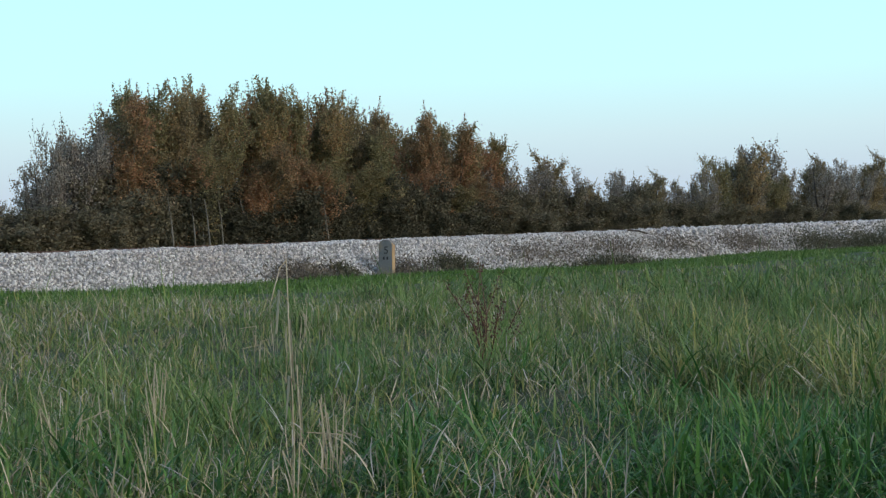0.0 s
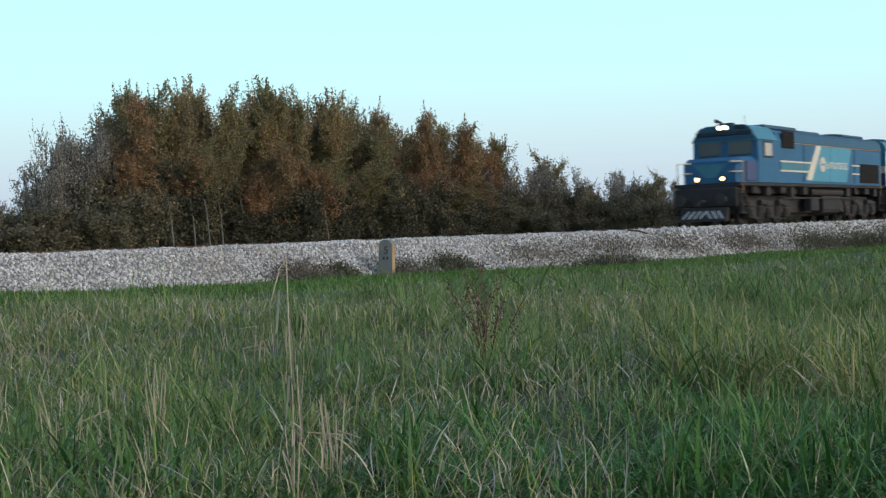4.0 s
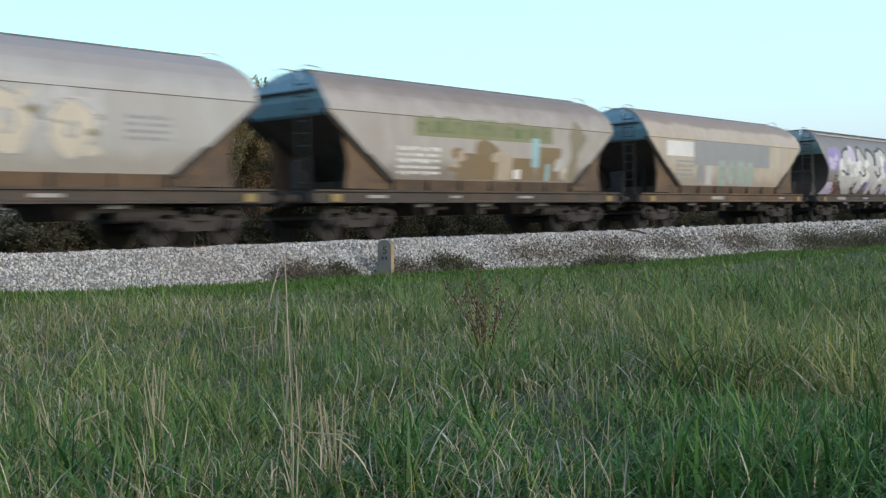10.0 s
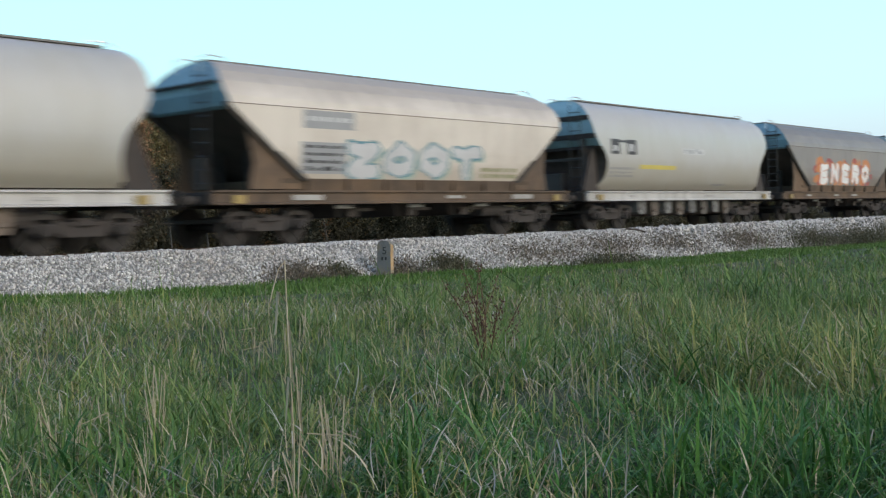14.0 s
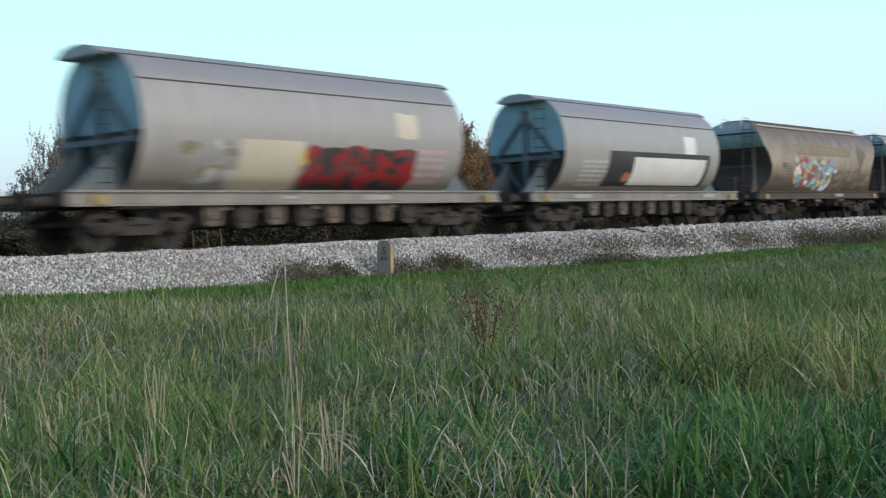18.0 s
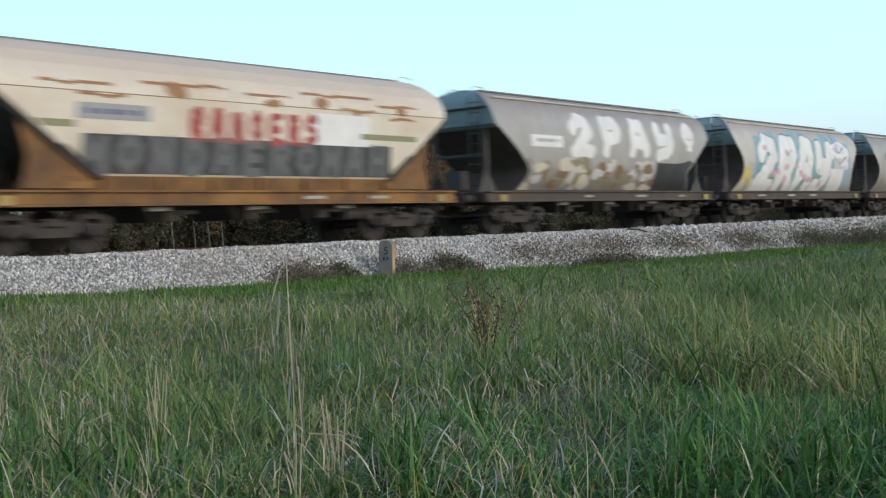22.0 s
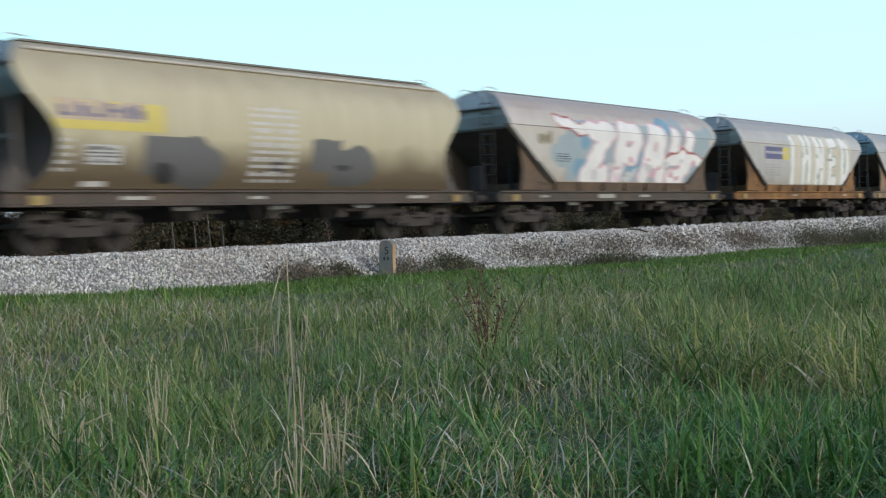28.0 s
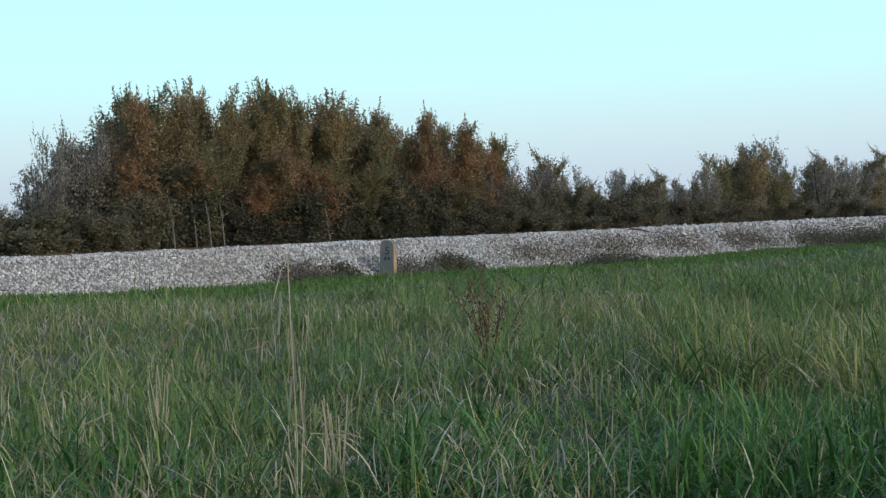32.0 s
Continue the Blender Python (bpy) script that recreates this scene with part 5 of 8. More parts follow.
    def under():
        g = Geo()
        g.box(0, 0, 1.05, 13.9, 0.5, 0.3, 0.02)
        for x in (-7.05, -5.3, -2.5, 0, 2.5, 5.3, 7.05):
            g.box(x, 0, 1.08, 0.22, 2.6, 0.26, 0.02)
        g.box(-6.3, 0, 1.22, 1.7, 2.5, 0.04, 0.01).box(6.3, 0, 1.22, 1.7, 2.5, 0.04, 0.01)
        return g.mesh("underframe")
    part("underframe", cached("under", lambda: with_mat(under(), M_FRAME)), ob)
    def chute():
        g = Geo()
        g.add([(-0.8, -0.95, 1.26), (0.8, -0.95, 1.26), (0.8, 0.95, 1.26), (-0.8, 0.95, 1.26), (-0.28, -0.7, 0.62), (0.28, -0.7, 0.62), (0.28, 0.7, 0.62), (-0.28, 0.7, 0.62)],
              [(0, 1, 5, 4), (1, 2, 6, 5), (2, 3, 7, 6), (3, 0, 4, 7), (4, 5, 6, 7), (3, 2, 1, 0)])
        g.box(0, -0.98, 0.72, 0.34, 0.1, 0.22, 0.02)
        g.box(0.45, -1.02, 0.8, 0.5, 0.06, 0.09, 0.01)
        return g.mesh("discharge_chute")
    for x in (-2.3, 0, 2.3):
        part("discharge_chute", cached("chute", lambda: with_mat(chute(), M_FRAME)), ob, loc=(x, 0, 0))
    def cylgear():
        g = Geo()
        g.cyl((-0.5, -0.9, 0.72), (0.5, -0.9, 0.72), 0.17, 12)
        g.box(0, -0.9, 0.9, 0.5, 0.1, 0.2, 0.02)
        return g.mesh("air_reservoir")
    part("air_reservoir", cached("airres", lambda: with_mat(cylgear(), M_BOGIE)), ob, loc=(3.6, 0, 0))
    for s in (-1, 1):
        for x in (-6.4, 6.4):
            part("jacking_box", cached("yellowbox", lambda: with_mat(Geo().box(0, 0, 0, 0.32, 0.05, 0.19, 0.01).mesh("jacking_box"), M_YELLOW)), ob, "yellow marking plate", loc=(x, s * 1.43, 1.06))
    spot = random.Random(len(TRAIN) * 7 + 3)
    for x in (-4.6, -1.2, 1.4, 4.4):
        if spot.random() < 0.55:
            k = spot.randrange(3)
            part("sill_plate", cached(("splate", k), lambda: with_mat(Geo().box(0, 0, 0, (0.45, 0.7, 1.0)[k], 0.02, (0.07, 0.08, 0.13)[k], 0.004).mesh("sill_plate"), M_SILLPLATE)), ob, "dirty white plate on the sill", loc=(x + spot.uniform(-0.5, 0.5), -1.372, 1.1))
    for x in (-2.6, 0.2, 3.1):
        part("lettering_plate", cached("wplate", lambda: with_mat(Geo().box(0, 0, 0, 0.6, 0.02, 0.09, 0.004).mesh("lettering_plate"), M_STENCIL)), ob, loc=(x, -1.0, 0.88))
    # roof walkway and handrails, end ladder
    def walkway():
        g = Geo()
        low = kind in ("angular", "ribbed")
        for y in (-0.16, 0.16) if low else (-0.45, 0.45):
            g.box(0, y, top if low else top - 0.03, 12.4, 0.24, 0.05, 0.01)
        for x in np.linspace(-6.1, 6.1, 15):
            g.box(float(x), 0, top - 0.01, 0.05, 0.3 if low else 0.9, 0.05, 0.005)
        return g.mesh("roof_walkway")
    if kind != "tank":
        part("roof_walkway", cached(("walkway", kind), lambda: with_mat(walkway(), M_WALK)), ob)
        def hoop():
            g = Geo()
            g.tube([(-6.6, 0, top - 0.3), (-6.55, 0, top + 0.02), (-6.3, 0, top + 0.1), (-5.9, 0, top + 0.07), (-5.7, 0, top - 0.08)], 0.018, 5)
            return g.mesh("roof_handrail")
        for s in (0, 180):
            for y in (-0.45, 0.45):
                r = part("roof_handrail", cached(("hoop", kind), lambda: with_mat(hoop(), M_GALV)), ob, "pale tubular handrail")
                r.matrix_basis = pose(0, y, 0, 0, 0, s)
    def ladder():
        g = Geo()
        for y in (-1.05, -0.65):
            g.tube([(-6.95, y, 1.2), (-6.9, y, 4.1)], 0.017, 5)
        for i in range(9):
            g.tube([(-6.93, -1.05, 1.45 + i * 0.3), (-6.93, -0.65, 1.45 + i * 0.3)], 0.016, 5)
        return g.mesh("ladder")
    def platform():
        g = Geo()
        g.tube([(-7.0, -1.3, 1.25), (-7.0, -1.3, 2.15), (-7.0, 0.2, 2.15), (-7.0, 0.2, 1.25)], 0.02, 5)
        g.tube([(-7.0, -1.3, 1.7), (-7.0, 0.2, 1.7)], 0.018, 5)
        g.box(-7.1, -1.2, 0.55, 0.3, 0.3, 0.03, 0.005).box(-7.1, -1.2, 0.8, 0.3, 0.3, 0.03, 0.005)
        g.tube([(-7.25, -1.33, 0.52), (-7.25, -1.33, 1.2)], 0.02, 5).tube([(-6.95, -1.33, 0.52), (-6.95, -1.33, 1.2)], 0.02, 5)
        return g.mesh("step_and_railing")
    r = part("ladder", cached("ladder", lambda: with_mat(ladder(), M_LADDER)), ob)
    r.matrix_basis = pose(0 if kind != "tank" else 1.1, 0, 0)
    r = part("step_and_railing", cached("platform", lambda: with_mat(platform(), M_LADDER)), ob)
    r.matrix_basis = pose(0, 0, 0, 0, 0, 180) if kind != "ribbed" else pose(0, 0, 0)
    ends(ob, HALF)
    for x in (-5.2, 5.2):
        bogie(ob, x)
    return ob


# ---- two diesel locomotives ----
M_LBLUE = paint("loco_blue", (0.018, 0.125, 0.235), (0.02, 0.085, 0.15), 0.5, 0.6)
M_LDARKBLUE = paint("loco_dark_blue", (0.012, 0.085, 0.14), (0.02, 0.06, 0.1), 0.5, 0.6)
M_LCYAN = paint("loco_cyan", (0.045, 0.27, 0.37), (0.05, 0.21, 0.26), 0.5, 0.4)
M_LTEAL = paint("loco_teal", (0.035, 0.2, 0.25), (0.035, 0.13, 0.16), 0.5, 0.4)
M_LPURPLE = paint("loco_violet_blue", (0.05, 0.055, 0.14), (0.04, 0.04, 0.09), 0.5, 0.4)
M_LWHITE = paint("loco_cream", (0.7, 0.61, 0.49), (0.48, 0.38, 0.28), 0.45, 0.55)
M_LORANGE = paint("orange_line", (0.55, 0.3, 0.14), (0.3, 0.18, 0.1), 0.4)
M_GRILLE = material("radiator_grille", (0.016, 0.014, 0.013), 0.9, col2=(0.035, 0.03, 0.026), scale=8, amount=0.6, spec=0.1)
M_LFRAME = material("oily_loco_frame", (0.046, 0.041, 0.039), 0.85, col2=(0.026, 0.023, 0.022), scale=2.5, amount=0.8, col3=(0.06, 0.046, 0.038), scale3=0.8, amount3=0.5, bump=0.2, bscale=20, spec=0.25)
M_ROOFGREY = material("loco_roof", (0.035, 0.05, 0.06), 0.85, col2=(0.02, 0.025, 0.03), scale=2, amount=0.7, spec=0.2)
M_BLUEGEAR = paint("dusty_blue_roof_gear", (0.03, 0.085, 0.13), (0.03, 0.05, 0.065), 0.6)
M_TEALGEAR = paint("dusty_teal_roof_gear", (0.06, 0.14, 0.155), (0.05, 0.075, 0.08), 0.6)
M_GLASS = material("dim_cab_glass", (0.045, 0.06, 0.06), 0.2, spec=0.5)
M_ORUSTY = material("rust_brown_streak", (0.2, 0.095, 0.045), 0.9, col2=(0.06, 0.04, 0.03), scale=3, amount=0.8)
M_CABROOF = material("grey_cab_roof", (0.1, 0.105, 0.105), 0.8, col2=(0.05, 0.05, 0.05), scale=2, amount=0.6)
M_CABBOX = material("tan_roof_box", (0.2, 0.17, 0.13), 0.8, col2=(0.1, 0.08, 0.06), scale=2, amount=0.6)
M_BLIND = material("cab_blind", (0.5, 0.45, 0.38), 0.6, col2=(0.35, 0.3, 0.25), scale=4)
M_LAMP = bpy.data.materials.new("lit_headlamp")
M_LAMP.use_nodes = True
M_LAMP.node_tree.nodes["Principled BSDF"].inputs["Emission Color"].default_value = (1.0, 0.68, 0.34, 1)
M_LAMP.node_tree.nodes["Principled BSDF"].inputs["Emission Strength"].default_value = 5.0
M_LAMPW = bpy.data.materials.new("lit_roof_lamp")
M_LAMPW.use_nodes = True
M_LAMPW.node_tree.nodes["Principled BSDF"].inputs["Emission Color"].default_value = (1.0, 0.97, 0.9, 1)
M_LAMPW.node_tree.nodes["Principled BSDF"].inputs["Emission Strength"].default_value = 7.0


def plate(poly, y, depth=0.012):
    """A flat painted field on the near and far side, poly in x, z."""
    g = Geo()
    g.prism(poly, -y - depth, -y + 0.004)
    g.prism(poly, y - 0.004, y + depth)
    return g


def locomotive(label, body, cabcol, nosecol, roofcol, turned=0, endcab=False):
    """Cab and nose towards -x; z from the rail. The origin is half way between the buffers."""
    ob = thing("diesel_locomotive", Matrix.Identity(4), label, "locomotive", "locomotives of the goods train")
    tail = 8.5 if endcab else 8.05
    # frame and running board
    part("frame", Geo().prism([(-1.45, 1.72), (-1.45, 1.6), (-1.3, 1.56), (-1.1, 1.5), (-1.1, 1.3), (1.1, 1.3), (1.1, 1.5), (1.3, 1.56), (1.45, 1.6), (1.45, 1.72)], -8.5, tail + 0.03, axis=0).mesh("frame", M_LFRAME), ob)
    # main hood with chamfered roof
    hood = [(-1.36, 1.74), (-1.38, 3.5), (-1.28, 3.84), (-1.1, 3.98), (1.1, 3.98), (1.28, 3.84), (1.38, 3.5), (1.36, 1.74)]
    part("hood", Geo().prism(hood, -4.75, tail, axis=0).mesh("hood", body), ob)
    roof = [(-1.4, 3.5), (-1.3, 3.86), (-1.12, 4.01), (1.12, 4.01), (1.3, 3.86), (1.4, 3.5), (1.37, 3.46), (-1.37, 3.46)]
    part("hood_roof", Geo().prism(roof, -3.0, tail + 0.02, axis=0).mesh("hood_roof", roofcol), ob)
    part("gutter_line", Geo().box(2.4, -1.4, 3.46, 10.8, 0.03, 0.03, 0.005).box(2.4, 1.4, 3.46, 10.8, 0.03, 0.03, 0.005).mesh("gutter_line", M_LORANGE), ob)
    # cab; at the very end, behind a recessed door, on the second engine
    dx = -1.05 if endcab else 0.0
    if endcab:
        part("door_recess", Geo().box(-5.08, 0, 2.82, 0.76, 2.62, 2.16, 0.04).mesh("door_recess", M_LDARKBLUE), ob, "dark blue recessed cab door")
        part("roof_box", Geo().box(-4.75, 0, 4.1, 1.3, 1.9, 0.46, 0.06).mesh("roof_box", M_CABBOX), ob)
    cabp = [(-1.42, 1.74), (-1.45, 2.6), (-1.43, 3.5), (-1.1, 4.0), (-0.8, 4.1), (0.8, 4.1), (1.1, 4.0), (1.43, 3.5), (1.45, 2.6), (1.42, 1.74)]
    part("cab", Geo().prism(cabp, -6.75 + dx, -5.42 if endcab else -4.75, axis=0).mesh("cab", cabcol), ob)
    rp = [(-1.46, 3.5), (-1.12, 4.03), (-0.8, 4.14), (0.8, 4.14), (1.12, 4.03), (1.46, 3.5), (1.4, 3.46), (-1.4, 3.46)]
    part("cab_roof", Geo().prism(rp, -6.85 + dx, -5.46 if endcab else -4.8, axis=0).mesh("cab_roof", M_CABROOF if endcab else M_LTEAL), ob)
    part("sun_visor", Geo().box(-6.86 + dx, 0, 3.8, 0.14, 2.5, 0.2, 0.04).box(-6.88 + dx, -0.75, 4.02, 0.1, 0.5, 0.16, 0.03).mesh("sun_visor", M_ROOFGREY), ob, "dark visor over the windscreen")
    part("roof_front", Geo().prism([(-1.4, 3.52), (-1.08, 4.02), (-0.78, 4.12), (0.78, 4.12), (1.08, 4.02), (1.4, 3.52)], -6.89 + dx, -6.84 + dx, axis=0).mesh("roof_front", M_LDARKBLUE), ob)
    # nose, bevelled
    v = []
    for x, w, zt in ((-8.15, 1.1, 2.62), (-7.9, 1.3, 2.76), (-6.75, 1.4, 2.8)):
        v += [(x, -w, 1.74), (x, -w, zt - 0.22), (x, -w + 0.22, zt), (x, w - 0.22, zt), (x, w, zt - 0.22), (x, w, 1.74)]
    f = [(a * 6 + i, a * 6 + i + 1, a * 6 + i + 7, a * 6 + i + 6) for a in range(2) for i in range(5)] + [(0, 1, 2, 3, 4, 5), (12, 13, 14, 15, 16, 17)]
    if not endcab:
        part("nose", Geo().add(v, f).mesh("nose", nosecol), ob)
    # windows
    for y0, y1 in ((-1.2, -0.15), (0.15, 1.2)):
        part("windscreen", Geo().box(-6.77 + dx, (y0 + y1) / 2, 3.28, 0.05, y1 - y0, 0.78, 0.02).mesh("windscreen", M_GLASS), ob, "dark windscreen pane")
    for s in (-1, 1):
        wx = -6.56 if endcab else -5.78
        w = part("cab_window", Geo().box(wx, s * 1.445, 3.1, 0.9, 0.05, 0.68, 0.03).mesh("cab_window", M_LTEAL if endcab else M_ROOFGREY), ob)
        part("pane", Geo().box(wx, s * 1.462, 3.1, 0.72, 0.03, 0.54, 0.02).mesh("pane", M_BLIND), w, "pale blind behind the cab window")
        part("air_intake", Geo().box(-3.62, s * 1.4, 3.58, 1.28, 0.06, 0.72, 0.02).mesh("air_intake", M_GRILLE), ob, "dark air intake grille")
        rg = part("radiator_grille", Geo().box(6.35, s * 1.375, 2.3, 2.6, 0.06, 0.92, 0.02).mesh("radiator_grille", M_GRILLE), ob, "dark radiator grille")
        for i in range(11):
            part("slat", cached("gslat", lambda: with_mat(Geo().box(0, 0, 0, 0.035, 0.03, 0.86, 0.005).mesh("slat"), M_LFRAME)), rg, loc=(5.2 + i * 0.23, s * 1.41, 2.3))
        # handrails along the frame
        g = Geo()
        for x in np.linspace(-4.4, 7.6, 9):
            g.cyl((float(x), s * 1.43, 1.7), (float(x), s * 1.43, 1.95), 0.015, 5)
        part("door_line", Geo().box(-1.9, s * 1.385, 2.6, 0.03, 0.02, 1.6, 0.004).box(1.2, s * 1.385, 2.6, 0.03, 0.02, 1.6, 0.004).box(4.3, s * 1.385, 2.6, 0.03, 0.02, 1.6, 0.004).mesh("door_line", M_ROOFGREY), ob)
    # roof gear
    gear = M_TEALGEAR if endcab else M_BLUEGEAR
    part("exhaust_housing", Geo().box(-0.1, 0, 4.06, 2.95, 1.7, 0.16, 0.05).mesh("exhaust_housing", gear), ob)
    part("radiator_fan_housing", Geo().box(5.6, 0, 4.12, 3.0, 1.7, 0.16, 0.06).mesh("radiator_fan_housing", gear), ob)
    for x in (4.7, 5.6, 6.5):
        part("fan", Geo().cyl((x, 0, 4.15), (x, 0, 4.26), 0.42, 18).mesh("fan", M_GRILLE), ob)
    part("brake_resistor_hatch", Geo().box(-3.28, 0, 4.12, 3.4, 1.9, 0.2, 0.06).mesh("brake_resistor_hatch", gear), ob)
    part("horn", Geo().cyl((-6.4 + dx, 0.3, 4.3), (-6.9 + dx, 0.3, 4.34), 0.03, 8, 0.09).box(-6.3 + dx, 0.1, 4.2, 0.3, 0.6, 0.14, 0.02).mesh("horn", M_ROOFGREY), ob)
    part("aerial", Geo().cyl((-6.0, -0.55, 4.1), (-6.0, -0.55, 4.55), 0.025, 6).mesh("aerial", M_GALV), ob)
    # front gear
    hx = 0.3 if endcab else 0.0
    for s in (-1, 1):
        hl = part("headlight", Geo().cyl((-8.1 + hx, s * 0.56, 1.9), (-8.2 + hx, s * 0.56, 1.9), 0.15, 14).mesh("headlight", M_DARK), ob)
        part("lens", Geo().cyl((-8.2 + hx, s * 0.56, 1.9), (-8.22 + hx, s * 0.56, 1.9), 0.085, 14).mesh("lens", M_LAMP), hl, "lit yellow headlight lens")
    hl = part("roof_headlight", Geo().box(-6.82 + dx, 0, 4.04, 0.22, 0.66, 0.3, 0.05).mesh("roof_headlight", M_ROOFGREY), ob)
    part("lens", Geo().cyl((-6.92 + dx, -0.13, 4.04), (-6.95 + dx, -0.13, 4.04), 0.09, 12).cyl((-6.92 + dx, 0.13, 4.04), (-6.95 + dx, 0.13, 4.04), 0.09, 12).mesh("lens", M_LAMPW), hl, "lit white roof headlight")
    for x in (-8.55, tail - 0.05):
        part("buffer_beam", Geo().box(x, 0, 1.15, 0.16, 2.7, 0.75, 0.03).mesh("buffer_beam", M_LFRAME), ob)
    part("snowplough", Geo().prism([(-8.95, 0.2), (-8.75, 0.75), (-8.6, 0.75), (-8.6, 0.2)], -1.0, 1.0).mesh("snowplough", M_LFRAME), ob)
    for i in range(7):
        y = -0.75 + i * 0.25
        part("warning_stripe", Geo().box(-8.87, y, 0.46, 0.02, 0.09, 0.4, 0.004, rx=-38 if y < 0 else 38, ry=20).mesh("warning_stripe", M_STENCIL), ob)
    for x in (-8.2, tail - 0.25):
        for s in (-1, 1):
            g = Geo()
            for z in (0.5, 0.85, 1.2):
                g.box(x, s * 1.32, z, 0.5, 0.3, 0.04, 0.01)
            g.box(x - 0.26, s * 1.4, 0.95, 0.04, 0.1, 1.0, 0.01).box(x + 0.26, s * 1.4, 0.95, 0.04, 0.1, 1.0, 0.01)
            part("cab_steps", g.mesh("cab_steps", M_LFRAME), ob)
            part("handrail", Geo().tube([(x, s * 1.44, 1.3), (x, s * 1.44, 2.55), (x + (0.2 if x < 0 else -0.2), s * 1.4, 2.6)], 0.02, 5).mesh("handrail", M_LORANGE), ob)
    # tank and bogies
    part("fuel_tank", Geo().prism([(-1.2, 1.3), (-1.28, 1.1), (-1.28, 0.6), (-1.2, 0.45), (-1.0, 0.38), (1.0, 0.38), (1.2, 0.45), (1.28, 0.6), (1.28, 1.1), (1.2, 1.3)], 0.5, 2.7, axis=0).mesh("fuel_tank", M_LFRAME), ob)
    for q in (-1, 1):
        part("battery_box", Geo().box(-0.6, q * 1.2, 0.85, 0.9, 0.3, 0.62, 0.03).mesh("battery_box", M_LFRAME), ob)
        part("air_reservoir", Geo().cyl((-0.9, q * 1.2, 1.36), (2.9, q * 1.2, 1.36), 0.15, 14).mesh("air_reservoir", M_LFRAME), ob)
        for x, lx, lz in ((-6.9, 0.5, 0.3), (-5.6, 0.35, 0.4), (-4.1, 0.6, 0.28), (-3.1, 0.3, 0.5), (-1.7, 0.5, 0.36), (3.5, 0.5, 0.42), (4.5, 0.35, 0.3), (6.0, 0.6, 0.3), (7.2, 0.35, 0.4)):
            part("equipment_box", Geo().box(x, q * 1.25, 1.6 - lz / 2, lx, 0.24, lz, 0.02).mesh("equipment_box", M_LFRAME if lx > 0.45 else M_BOGIE), ob)
    # plain centre boxes added to close the view under the frame
    part("underfloor_gear", Geo().box(0, 0, 0.85, 15.4, 1.5, 0.8, 0.05).box(0, 0, 0.45, 13.6, 1.1, 0.3, 0.04).mesh("underfloor_gear", M_BOGIE), ob)
    part("side_pipe", Geo().cyl((-4, -1.3, 1.1), (6, -1.3, 1.1), 0.035, 8).cyl((-4, 1.3, 1.1), (6, 1.3, 1.1), 0.035, 8).mesh("side_pipe", M_BOGIE), ob)
    ends(ob, 9.1, tail + 0.37)
    for x in (-5.3, 5.3):
        bogie(ob, x, 3.5, (-1.75, 0.0, 1.75), turned)
    return ob


def bars(cells, y=1.39):
    """Plain strokes that stand for lettering, each x, z, length, height."""
    g = Geo()
    for x, z, lx, lz in cells:
        g.box(x, -y, z, lx, 0.012, lz, 0.003)
    return g


def logo_letters(x0, z, n, w, h):
    rnd = random.Random(n)
    out = []
    x = x0
    for i in range(n):
        lw = w * rnd.uniform(0.75, 1.1)
        k = rnd.randrange(3)
        out.append((x, z, w * 0.18, h))
        if k != 1:
            out.append((x + lw * 0.4, z + h * 0.38, lw * 0.6, h * 0.16))
        if k != 0:
            out.append((x + lw * 0.4, z - h * 0.38, lw * 0.6, h * 0.22))
        out.append((x + lw * 0.62, z - h * 0.1, w * 0.16, h * 0.66))
        x += lw * 1.15
    return out


